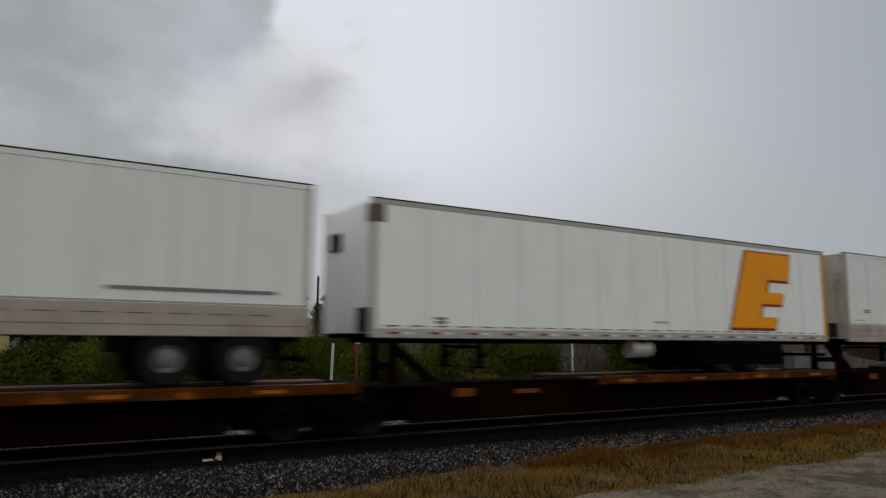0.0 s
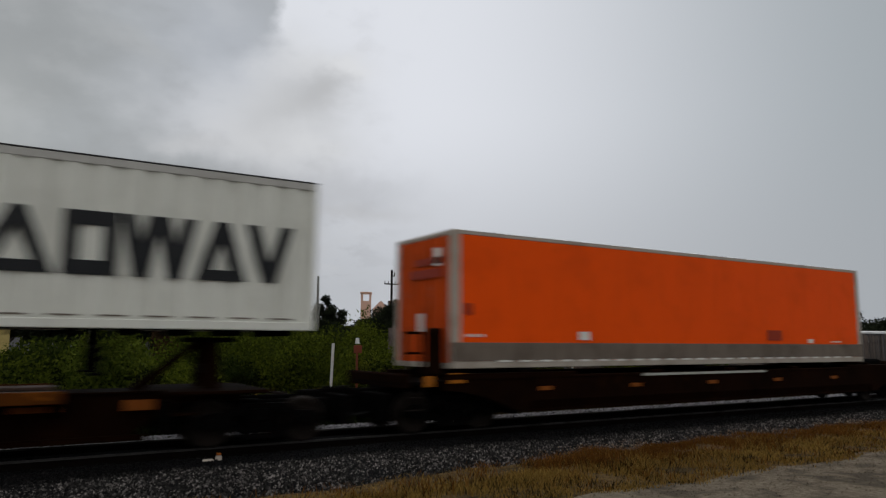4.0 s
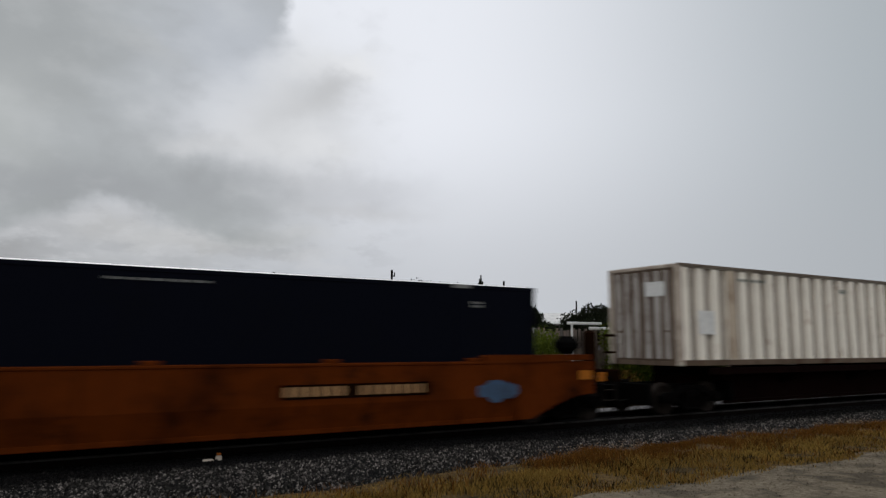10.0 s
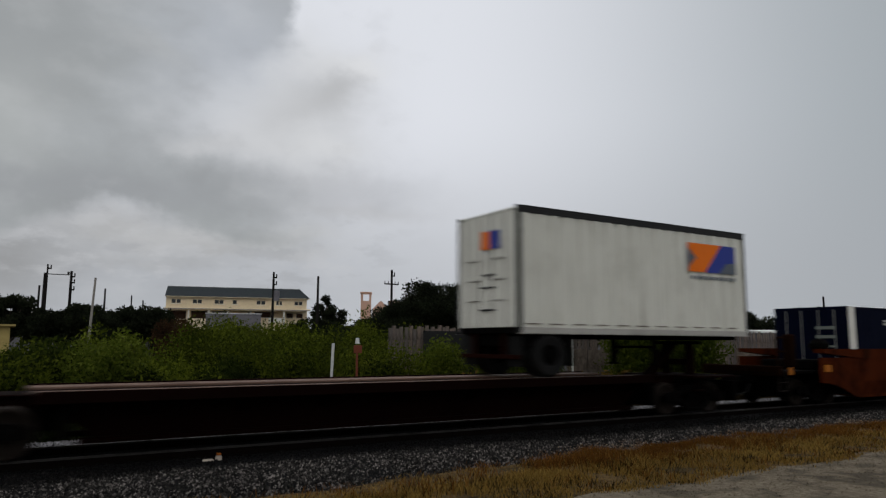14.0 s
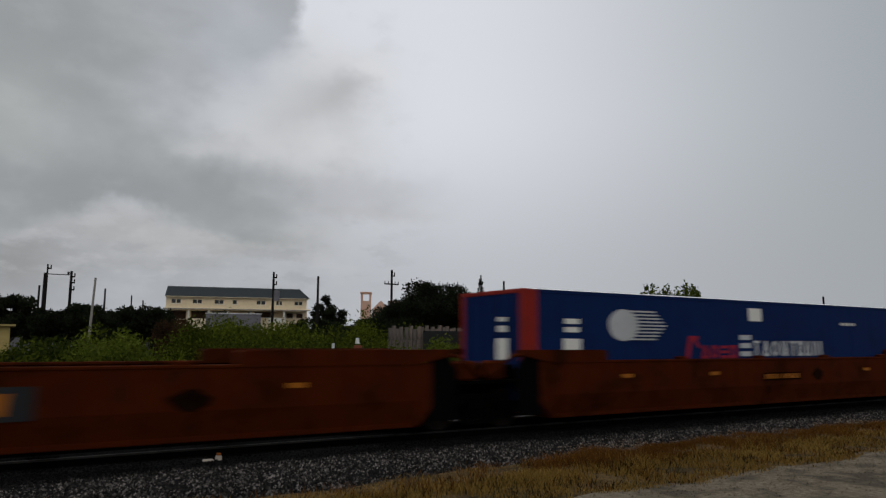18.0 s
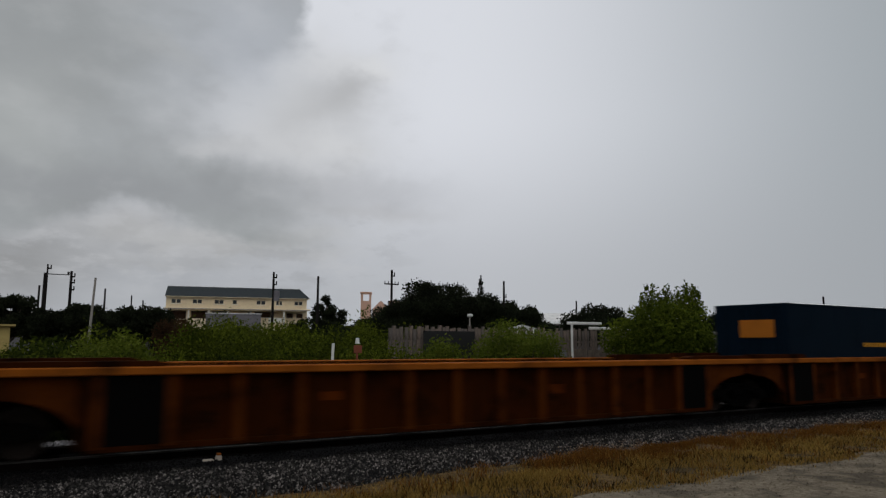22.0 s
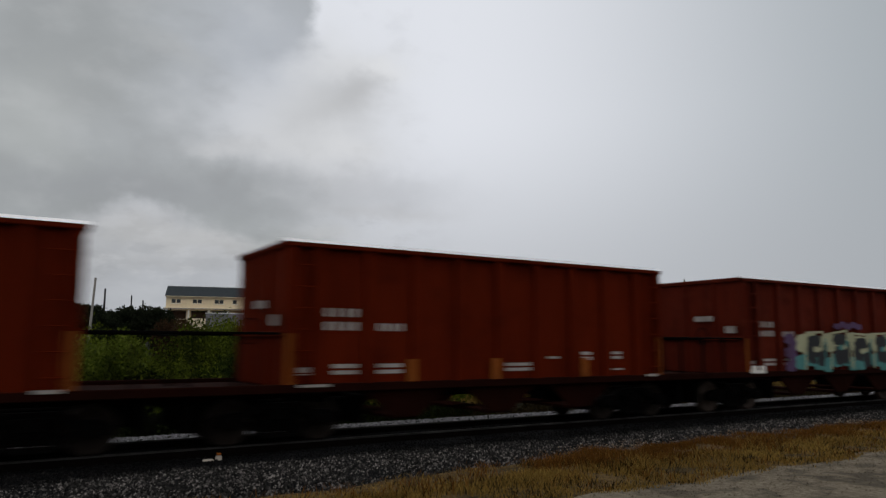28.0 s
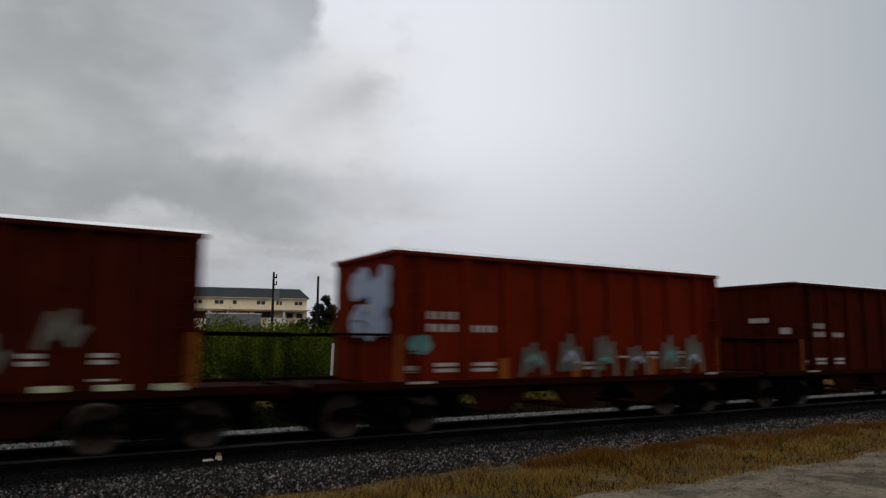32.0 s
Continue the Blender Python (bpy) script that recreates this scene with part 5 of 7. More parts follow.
def carrier_marks(c, z0, flip=False, sticker=3.3, stz=None):
    """Grey stencils and a pale sticker with a yellow disc on the dark containers."""
    m = Shape()
    top = z0 + 2.9
    m.plate(1.75, 2.2, top - 0.09, top - 0.01, FACE - 0.003).plate(13.9, 14.35, top - 0.09, top - 0.01, FACE - 0.003)
    for x, z, w, hh in ((1.2, top - 0.52, 0.42, 0.16), (0.62, top - 2.22, 0.5, 0.17), (2.12, top - 2.2, 0.44, 0.16), (14.35, top - 0.5, 0.4, 0.16), (13.45, top - 2.2, 0.36, 0.18), (14.8, top - 2.2, 0.46, 0.16), (13.2, top - 2.68, 0.36, 0.08)):
        bars(m, x + 0.04, z, w * 0.8, hh, 2, FACE, 3)
    bars(m, 2.1, top - 0.44, 1.3, 0.13, 1, FACE, 7)
    bars(m, 7.1, top - 0.24, 1.75, 0.07, 1, FACE, 8)
    part("stencil", m, STENCILGREY, c, "pale grey stencil bars")
    st = stz if stz is not None else top - 1.74
    part("sticker", Shape().plate(sticker, sticker + 0.95, st, st + 0.95, FACE), STICKER, c, "pale square sticker")
    part("sticker_field", Shape().plate(sticker + 0.1, sticker + 0.85, st + 0.1, st + 0.85, FACE - 0.005), LILACBLUE, c, "faded lilac-blue field")
    part("sticker_disc", Shape().oval(sticker + 0.48, st + 0.44, 0.25, 0.29, FACE - 0.01), MARK_Y, c)
    for x in (1.9, 14.0):
        part("stacking_post", Shape().box(x, x + 0.26, FACE - 0.004, FACE + 0.03, z0 + 0.06, top - 0.1, c=0.004), BLACKBLUE, c)
    e = end_plate(Shape(), -0.95, -0.1, top - 1.7, top - 0.75)
    part("sticker", e, STICKER, c, "pale square sticker on the door")
    k = end_plate(Shape(), -0.72, -0.35, top - 1.5, top - 1.0, -0.034)
    part("sticker_disc", k, MARK_Y, c)
    part("stencil", end_plate(end_plate(Shape(), -0.8, -0.3, top - 2.3, top - 2.12), -0.8, -0.3, top - 2.5, top - 2.38), STENCILGREY, c, "pale grey stencil bars")

BK = "dark navy steel container, nearly black, stacked in a well car"
c = container(BK, 86.55, 16.15, 3.16, 6.06, BLACKBLUE, BLACKBLUE, door_bars=True)
carrier_marks(c, 3.16)
c = container("dark navy steel container in the bottom of a well car", 86.55, 16.15, 0.3, 3.14, BLACKBLUE, BLACKBLUE, topped=True)
carrier_marks(c, 0.24, sticker=11.6, stz=1.42)
c = container(BK, 105.85, 16.15, 3.16, 6.06, BLACKBLUE, BLACKBLUE)
carrier_marks(c, 3.16)
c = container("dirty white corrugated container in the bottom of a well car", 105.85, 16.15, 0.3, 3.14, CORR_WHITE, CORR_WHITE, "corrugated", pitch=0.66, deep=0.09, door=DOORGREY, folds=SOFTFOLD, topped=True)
part("stencil", bars(bars(bars(Shape(), 2.5, 2.77, 1.25, 0.11, 1, FACE, 6), 7.5, 2.68, 0.45, 0.2, 2, FACE), 10.55, 2.1, 0.38, 0.2, 2, FACE), MARK_G, c, "grey stencil bars")
part("patch", Shape().plate(11.5, 12.75, 1.98, 2.94, FACE), PLASTICWHITE, c, "fresh white patch panel")
c = container("dark navy steel container low in a well car", 125.12, 16.15, 0.3, 3.16, BLACKBLUE, BLACKBLUE)
carrier_marks(c, 0.26, sticker=3.42, stz=1.4)
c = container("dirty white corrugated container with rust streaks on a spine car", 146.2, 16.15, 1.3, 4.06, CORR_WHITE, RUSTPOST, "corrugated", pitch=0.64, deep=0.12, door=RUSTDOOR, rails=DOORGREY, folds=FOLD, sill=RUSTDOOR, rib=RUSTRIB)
for x, w in ((2.22, 0.36), (14.22, 0.34)):
    part("rust_streak", Shape().plate(x - w / 2, x + w / 2, 1.46, 3.96, FACE + 0.004), RUSTSTREAK, c, "rust-streaked panel strip")
part("stencil", bars(bars(bars(Shape(), 2.56, 3.68, 1.33, 0.13, 1, FACE, 6), 7.74, 3.55, 0.45, 0.13, 2, FACE), 14.2, 1.4, 0.35, 0.1, 1, FACE), MARK_G, c, "grey stencil bars")
part("patch", Shape().plate(11.75, 12.98, 2.96, 3.9, FACE), PLASTICWHITE, c, "fresh white patch panel")
part("patch", Shape().plate(0.76, 1.46, 2.15, 2.8, FACE), PLASTICWHITE, c, "fresh white patch panel")
part("patch", end_plate(Shape(), -0.85, -0.15, 3.2, 3.6), PLASTICWHITE, c, "fresh white patch on the door")
part("top_trim", Shape().box(0, 16.15, -1.31, -1.29, 4.0, 4.075, c=0.005), GRIME, c, "rusty top edge")

c = container("dark navy container with white end posts in a rust-red well car", 206.65, 16.25, 0.3, 3.15, NAVY, NAVY)
part("post_facing", Shape().box(0.02, 0.42, -1.312, -1.3, 0.4, 3.13, c=0.004), MARK_W, c, "white painted end post")
part("post_facing", Shape().box(15.95, 16.2, -1.312, -1.3, 0.4, 3.13, c=0.004), MARK_W, c, "white painted end post")
block_marks(c, "owner_mark", 10.75, 2.06, 0.24, ((0.0, 0.22, "pair"), (0.3, 0.3, "caret"), (0.62, 0.26, "peak"), (0.96, 0.26, "cross")), STICKER, "white plain shape", y=FACE, w=0.07)
part("owner_mark", Shape().flat([(12.05, 2.1), (12.4, 2.5), (12.75, 2.1), (12.4, 1.7)], FACE), MARK_W, c, "white diamond")
part("owner_mark", Shape().flat([(12.25, 2.1), (12.4, 2.28), (12.55, 2.1), (12.4, 1.92)], FACE - 0.005), NAVY, c)
part("stencil", bars(bars(bars(bars(Shape(), 2.2, 2.55, 0.5, 0.22, 2, FACE), 3.0, 3.02, 0.5, 0.08, 1, FACE), 12.3, 2.62, 1.1, 0.12, 1, FACE, 5), 14.0, 2.62, 0.3, 0.2, 2, FACE), ALU, c, "grey stencil bars")
part("stencil", end_plate(end_plate(end_plate(Shape(), -0.9, -0.2, 2.4, 2.5), -0.9, -0.2, 2.1, 2.2), -0.9, -0.2, 1.8, 1.86), MARK_G, c, "grey stencil bars")

c = container("deep blue container with red end posts in a rust-red well car", 245.3, 16.45, 0.3, 3.15, BLUE, REDPOST, rails=BLUE, post_w=0.45)
m = Shape()
m.oval(3.2, 2.35, 0.52, 0.4, FACE)
part("globe_mark", m, STICKER, c, "white globe shape")
m = Shape()
for i in range(9):
    m.plate(3.3 - 0.02 * abs(i - 4), 4.75 - 0.1 * abs(i - 4), 1.98 + i * 0.088, 2.02 + i * 0.088, FACE - 0.006)
part("speed_lines", m, STICKER, c, "white speed lines")
block_marks(c, "owner_mark", 7.8, 1.55, 0.62, ((0.0, 0.5, "slabs"),), STICKER, "white plain shape", y=FACE, w=0.16)
block_marks(c, "owner_mark", 8.4, 1.55, 0.44, ((0.0, 0.3, "cap"), (0.1, 0.1, "bar"), (0.42, 0.34, "peak"), (0.86, 0.34, "ring"), (1.3, 0.1, "bar"), (1.46, 0.2, "caret"), (1.76, 0.32, "cap"), (1.87, 0.1, "bar"), (2.16, 0.3, "box"), (2.52, 0.34, "peak"), (2.94, 0.1, "bar"), (3.12, 0.32, "pair")), STICKER, "white plain shape", y=FACE, w=0.1)
m = slant(slant(Shape(), 5.55, 1.5, 5.7, 2.1, 0.16, FACE), 5.72, 2.1, 6.08, 1.78, 0.14, FACE - 0.005).plate(5.62, 5.98, 1.98, 2.1, FACE - 0.009)
part("owner_mark", m, MARK_R, c, "red angular flag shape")
block_marks(c, "owner_mark", 6.1, 1.5, 0.36, ((0.0, 0.34, "peak"), (0.4, 0.34, "ring"), (0.82, 0.32, "slabs"), (1.22, 0.32, "box")), MARK_R, "red plain shape", y=FACE, w=0.09)
part("patch", Shape().plate(8.25, 8.85, 2.55, 2.92, FACE), MARK_W, c, "pale square patch")
part("stencil", bars(bars(Shape().plate(1.2, 1.75, 1.5, 2.0, FACE), 1.25, 2.15, 0.45, 0.4, 2, FACE), 13.0, 2.5, 0.9, 0.14, 1, FACE, 5), MARK_W, c, "white stencil bars")
part("stencil", end_plate(end_plate(end_plate(Shape(), -0.75, -0.3, 1.5, 2.0), -0.7, -0.35, 2.15, 2.3), -0.7, -0.35, 2.4, 2.5), MARK_W, c, "white stencil bars")

c = container("dark navy container with white end posts in a ribbed well car", 269.05, 16.4, 0.3, 3.15, NAVY, NAVY)
part("post_facing", Shape().box(0.02, 0.42, -1.312, -1.3, 0.4, 3.13, c=0.004), MARK_W, c, "white painted end post")
part("post_facing", Shape().box(16.1, 16.38, -1.312, -1.3, 0.4, 3.13, c=0.004), MARK_W, c, "white painted end post")
part("post_facing", end_plate(Shape(), 1.12, 1.29, 0.4, 3.13), MARK_W, c, "white painted end post")
block_marks(c, "owner_mark", 3.1, 2.0, 0.32, ((0.0, 0.34, "pair"), (0.44, 0.44, "caret"), (0.92, 0.4, "peak"), (1.38, 0.38, "cross")), MARK_W, "white plain shape", y=FACE, w=0.1)
part("owner_mark", Shape().flat([(4.88, 2.18), (5.22, 2.53), (5.56, 2.18), (5.22, 1.83)], FACE), MARK_W, c, "white diamond")
part("owner_mark", Shape().flat([(5.06, 2.18), (5.22, 2.34), (5.38, 2.18), (5.22, 2.02)], FACE - 0.005), NAVY, c)
part("owner_mark", Shape().flat([(7.94, 2.2), (8.19, 2.46), (8.44, 2.2), (8.19, 1.94)], FACE), MARK_W, c, "white diamond")
part("stencil", bars(bars(bars(bars(Shape(), 1.5, 2.58, 0.4, 0.2, 2, FACE), 2.3, 3.02, 0.5, 0.09, 1, FACE), 2.95, 2.62, 1.3, 0.14, 1, FACE, 6), 14.6, 2.8, 0.3, 0.25, 2, FACE), ALU, c, "grey stencil bars")
part("owner_mark", end_plate(end_plate(Shape(), -1.0, -0.5, 1.95, 2.3), -0.3, 0.5, 2.0, 2.2), MARK_W, c, "white block shapes on the door")

c = container("dark teal-blue container with yellow markings in a ribbed well car", 307.75, 16.15, 0.3, 3.15, TEAL, TEAL)
block_marks(c, "owner_mark", 8.78, 1.6, 0.86, ((0.0, 0.92, "ring"), (1.02, 0.84, "box"), (1.94, 1.02, "diamond")), MARK_Y, "yellow plain shape", y=FACE, w=0.24)
part("bracket_mark", Shape().plate(8.17, 8.4, 1.5, 2.6, FACE).plate(8.4, 8.6, 2.45, 2.6, FACE), MARK_Y, c, "yellow bracket")
part("bracket_mark", Shape().plate(11.92, 12.14, 1.5, 2.6, FACE).plate(11.7, 11.92, 2.45, 2.6, FACE), MARK_Y, c, "yellow bracket")
part("stencil", bars(bars(Shape(), 4.16, 1.82, 3.8, 0.22, 1, FACE, 22), 7.44, 2.9, 1.5, 0.08, 1, FACE, 9), MARK_Y, c, "yellow lettering bars")
part("stencil", bars(bars(Shape(), 12.3, 2.65, 0.35, 0.18, 2, FACE), 12.8, 2.62, 0.7, 0.1, 1, FACE, 5), ALU, c, "grey stencil bars")
part("owner_mark", end_plate(Shape(), -0.85, 0.35, 2.1, 2.65), MARK_DO, c, "dull yellow panel on the door")

c = container("bright orange container with grey posts and a deep grey base rail", 60.5, 16.12, 1.34, 4.36, ORANGE, TAN, rails=TAN, post_w=0.22, door=DIRTYORANGE)
part("base_band", Shape().box(0.0, 16.12, -1.31, -1.292, 1.5, 1.9, c=0.006), GRIME, c, "grimy grey base band")
part("marker_tape", bars(Shape(), 1.2, 1.47, 14.4, 0.07, 1, -1.318, 24), MARK_W, c, "pale reflective tape")
part("sticker", Shape().plate(3.6, 3.95, 1.97, 2.17, FACE), MARK_W, c, "pale square sticker")
part("sticker", Shape().plate(13.05, 13.3, 1.93, 2.05, FACE), MARK_W, c, "pale square sticker")
part("stencil", bars(bars(Shape(), 0.35, 2.02, 0.5, 0.1, 1, FACE, 4), 14.3, 1.95, 0.6, 0.08, 1, FACE, 4), MARK_W, c, "white stencil bars")
part("stencil", Shape().plate(11.0, 11.7, 2.0, 2.3, FACE).plate(0.3, 0.52, 2.5, 2.75, FACE), MARK_DR, c, "dark smudged stencil")
part("owner_mark", end_plate(end_plate(Shape(), -0.9, 0.55, 3.35, 3.55), -0.9, 0.3, 3.65, 3.8), MARK_DR, c, "dark lettering bars on the door")
part("sticker", end_plate(Shape(), -0.85, -0.55, 3.6, 4.0), MARK_W, c, "pale sticker on the door")
part("sticker", end_plate(Shape(), -0.1, 0.15, 2.1, 2.55), MARK_W, c, "pale sticker on the door")
for x in (2.0, 8.0, 14.0):
    part("locating_foot", Shape().box(x - 0.2, x + 0.2, -1.28, 1.28, 1.24, 1.36), IRON, c)

# ---- road trailers ----
def tyre(parent, x, y, z=1.6, r=0.5, way=-1, rim_paint=None):
    w = part("wheel", Shape().lathe([(0.24, way * -0.12 + y), (r - 0.06, way * -0.14 + y), (r, way * -0.08 + y), (r, way * 0.08 + y), (r - 0.06, way * 0.14 + y), (0.27, way * 0.12 + y), (0.24, way * 0.1 + y)], 28, x, z), RUBBER, parent, "black tyre")
    rim = Shape().lathe([(0.27, y + way * 0.12), (0.25, y + way * 0.06), (0.17, y + way * 0.03), (0.13, y + way * 0.1), (0.07, y + way * 0.12), (0.0, y + way * 0.12)], 24, x, z)
    part("rim", rim, rim_paint or RIM, w, "steel rim")

def trailer(label, s, L, z0, z1, skin, front_left=True, wheels=(), trim=ALU, rail_h=0.2, band=0.0, skirt=None, posts=None, ribs=0.0, legs=None, tape=True, corner=None, W=1.295, top_trim=DARKTRIM, top_h=0.09, guard=None, top_rail=None, front=None, rim=None):
    """A box trailer; z0 is the underside of its bottom rail."""
    c = thing("semi_trailer", label, "trailer", "trailers on the train")
    zb = z0 + rail_h
    corner = corner or trim
    for sgn in (-1, 1):
        y = sgn * (W - 0.01)
        if ribs:
            sh = corrugated(0.12, L - 0.12, zb, z1 - top_h, y, ribs, 0.05, -sgn, 0.05, 0.62)
        else:
            sh = corrugated(0.12, L - 0.12, zb, z1 - top_h, y, 1.22, 0.004, -sgn, 0.012, 0.985)
        sp = part("side_panel", sh, skin, c)
        if not ribs:
            n = round((L - 0.24) / 1.22)
            for i in range(1, n):
                x = 0.12 + (L - 0.24) * i / n
                part("panel_seam", Shape().box(x - 0.006, x + 0.006, *sorted((sgn * (W - 0.012), sgn * (W - 0.005))), zb, z1 - top_h, c=0.002), ALU, sp)
        y0, y1 = sorted((sgn * W, sgn * (W - 0.08)))
        part("top_rail", Shape().box(0.02, L - 0.02, y0, y1, z1 - top_h - 0.05, z1 - 0.02, c=0.015), top_rail or trim, c, "top rail")
        part("roof_edge", Shape().box(0.0, L, *sorted((sgn * (W + 0.008), sgn * (W - 0.12))), z1 - 0.03, z1, c=0.01), top_trim, c)
        part("bottom_rail", Shape().box(0.02, L - 0.02, y0, y1, z0, zb, c=0.015), trim, c, "grey bottom rail")
        if band:
            part("lower_band", Shape().box(0.02, L - 0.02, *sorted((sgn * (W + 0.006), sgn * (W - 0.05))), zb, zb + band, c=0.006), TAN, c, "grimy tan lower band")
        for x in (0.0, L - 0.12):
            part("corner_post", Shape().box(x, x + 0.12, *sorted((sgn * (W + 0.004), sgn * (W - 0.13))), z0, z1 - 0.01, c=0.035), corner, c)
    part("roof", Shape().box(0.04, L - 0.04, -W + 0.04, W - 0.04, z1 - 0.06, z1 - 0.02), skin, c)
    part("floor", Shape().box(0.05, L - 0.05, -W + 0.05, W - 0.05, z0 + 0.02, zb), IRON, c)
    near, far = (0.02, L - 0.06) if front_left else (L - 0.06, 0.02)
    part("front_wall", Shape().box(near, near + 0.04, -W + 0.08, W - 0.08, z0 + 0.1, z1 - 0.05), front or skin, c)
    xr = far
    for sgn in (-1, 1):
        d = part("rear_door", Shape().box(xr - 0.015, xr + 0.05, *sorted((sgn * 0.012, sgn * (W - 0.12))), z0 + 0.16, z1 - 0.1, c=0.01), skin, c)
        rods = Shape()
        xo = xr - 0.035 if not front_left else xr + 0.07
        for y in (0.25, 0.8):
            rods.rod((xo, sgn * y, z0 + 0.2), (xo, sgn * y, z1 - 0.12), 0.016, 6)
        for z in (z0 + 0.8, z0 + 1.3, z0 + 1.8):
            rods.box(xo - 0.02, xo + 0.02, sgn * 0.25 - 0.02, sgn * 0.8 + 0.02, z, z + 0.03)
        part("door_gear", rods, trim, d)
    if wheels:
        a, b = min(wheels) - 0.75, max(wheels) + 0.75
        part("bogie_frame", Shape().box(a, b, -1.15, -1.05, z0 - 0.3, z0 + 0.02).box(a, b, 1.05, 1.15, z0 - 0.3, z0 + 0.02).box(a, a + 0.1, -1.1, 1.1, z0 - 0.28, z0).box(b - 0.1, b, -1.1, 1.1, z0 - 0.28, z0), IRON, c)
        for x in wheels:
            ax = part("axle", Shape().rod((x, -0.9, 1.6), (x, 0.9, 1.6), 0.07, 10), IRON, c)
            for y in (-1.14, -0.8, 0.8, 1.14):
                tyre(ax, x, y, way=1 if y > 0 else -1, rim_paint=rim)
        for x in (a - 0.05, b + 0.02):
            for y in (-1.2, 0.65):
                part("mud_flap", B(x, x + 0.02, y, y + 0.55, 1.35, z0 - 0.05), RUBBER, c)
    back = L if front_left else 0.0
    w = 1 if front_left else -1
    g = Shape().box(*sorted((back - w * 0.12, back - w * 0.02)), -1.2, 1.2, 1.52, 1.62)
    for y in (-0.6, 0.6):
        g.box(*sorted((back - w * 0.12, back - w * 0.03)), y - 0.05, y + 0.05, 1.6, z0 + 0.02)
    part("rear_guard", g, guard or (MARK_W if not front_left else IRON), c, "rear impact guard")
    if legs is not None:
        lg = part("landing_gear", Shape().rod((legs, -0.75, 1.8), (legs, 0.75, 1.8), 0.03), IRON, c)
        for y in (-0.75, 0.75):
            part("leg", B(legs - 0.07, legs + 0.07, y - 0.07, y + 0.07, 1.36, z0 + 0.02), IRON, lg)
            part("foot", B(legs - 0.14, legs + 0.14, y - 0.14, y + 0.14, 1.32, 1.36), IRON, lg)
            part("brace", Shape().rod((legs, y, 1.5), (legs + 0.7, y, z0), 0.03), IRON, lg)
    if skirt:
        x0, x1, zz, slant = skirt
        for y in (-1.24, 1.2):
            part("side_skirt", Shape().prism([(x0, z0 + 0.01), (x0 + 0.1, zz + (z0 - zz) * (0.32 if slant > 1 else 0.7)), (x0 + slant, zz), (x1 - 0.1, zz), (x1, z0 - 0.1), (x1, z0 + 0.01)], y, y + 0.03), skin, c, "pale side skirt panel")
    if tape:
        r, wht = Shape(), Shape()
        k = 0.4
        while k < L - 0.5:
            r.plate(k, k + 0.28, z0 + 0.08, z0 + 0.13, -W - 0.006)
            wht.plate(k + 0.3, k + 0.55, z0 + 0.08, z0 + 0.13, -W - 0.006)
            k += 0.98
        part("red_tape", r, MARK_DR, c, "red reflective tape")
        part("white_tape", wht, MARK_W, c, "white reflective tape")
    under = Shape()
    for i in range(int(L / 0.9)):
        under.box(0.6 + i * 0.9, 0.68 + i * 0.9, -1.2, 1.2, z0 - 0.1, z0 + 0.03)
    part("cross_member", under, IRON, c)
    MOVING.append((c, s))
    return c

F = -1.304
def bird_trailer(s):
    c = trailer("plain grey-white box trailer with a pale side skirt", s, 16.2, 1.98, 4.95, OFFWHITE, wheels=(13.65, 14.95), skirt=(4.1, 10.2, 1.26, 2.2), legs=3.0, rail_h=0.2, band=0.36, trim=TAN, tape=False, top_rail=OFFWHITE, front=NOSE)
    part("dark_tape", bars(Shape(), 0.3, 2.36, 15.4, 0.035, 1, F, 22), GRIME, c, "dull brown reflective dashes")
    part("seam", Shape().box(0.1, 16.1, F, F + 0.012, 2.56, 2.585, c=0.004), ALU, c)
    b = Shape().flat([(7.75, 4.02), (8.0, 3.8), (8.05, 3.62), (8.25, 3.72), (8.45, 3.62), (8.4, 3.85), (8.7, 4.02), (8.4, 4.0), (8.3, 4.1), (8.15, 3.98)], F)
    part("bird_mark", b, MARK_K, c, "black bird silhouette")
    part("owner_mark", bars(Shape(), 8.55, 3.62, 1.35, 0.3, 1, F, 6), SPRAY_C, c, "tan lettering shapes")
    part("owner_line", Shape().plate(8.3, 9.9, 3.52, 3.58, F), MARK_N, c, "slate line")
    part("round_mark", Shape().oval(8.15, 2.95, 0.22, 0.25, F), ALU, c, "faint grey ring")
    part("round_mark_disc", Shape().oval(8.15, 2.97, 0.12, 0.13, F - 0.005), MARK_W, c)
    part("stripe", Shape().plate(12.6, 15.5, 2.76, 2.82, F), MARK_G, c, "thin grey-green stripe")
    part("stencil", bars(bars(Shape(), 1.0, 2.95, 0.35, 0.14, 2, F), 0.4, 2.68, 0.6, 0.05, 1, F, 4), MARK_G, c, "grey stencil bars")
    part("nose_fitting", Shape().box(-0.05, 0.02, -0.9, -0.55, 2.15, 2.6), DARKTRIM, c)
    part("nose_fitting", Shape().box(-0.05, 0.02, 0.3, 0.7, 2.2, 2.5), DARKTRIM, c)
    return c
bird_trailer(-11.2)
bird_trailer(23.6)

c = trailer("white box trailer with a large slanted orange logo block", 6.26, 16.1, 1.98, 4.86, WHITE, wheels=(10.9, 12.2), legs=3.0, trim=ALU, corner=ALU)
part("logo_edge", Shape().flat([(11.2, 2.28), (13.36, 2.28), (13.5, 2.62), (12.75, 2.62), (12.81, 3.0), (13.75, 3.0), (13.85, 3.38), (13.1, 3.38), (13.16, 3.72), (14.12, 3.72), (14.28, 4.62), (12.0, 4.62)], F), MARK_DR, c, "dark red shadow edge of the logo")
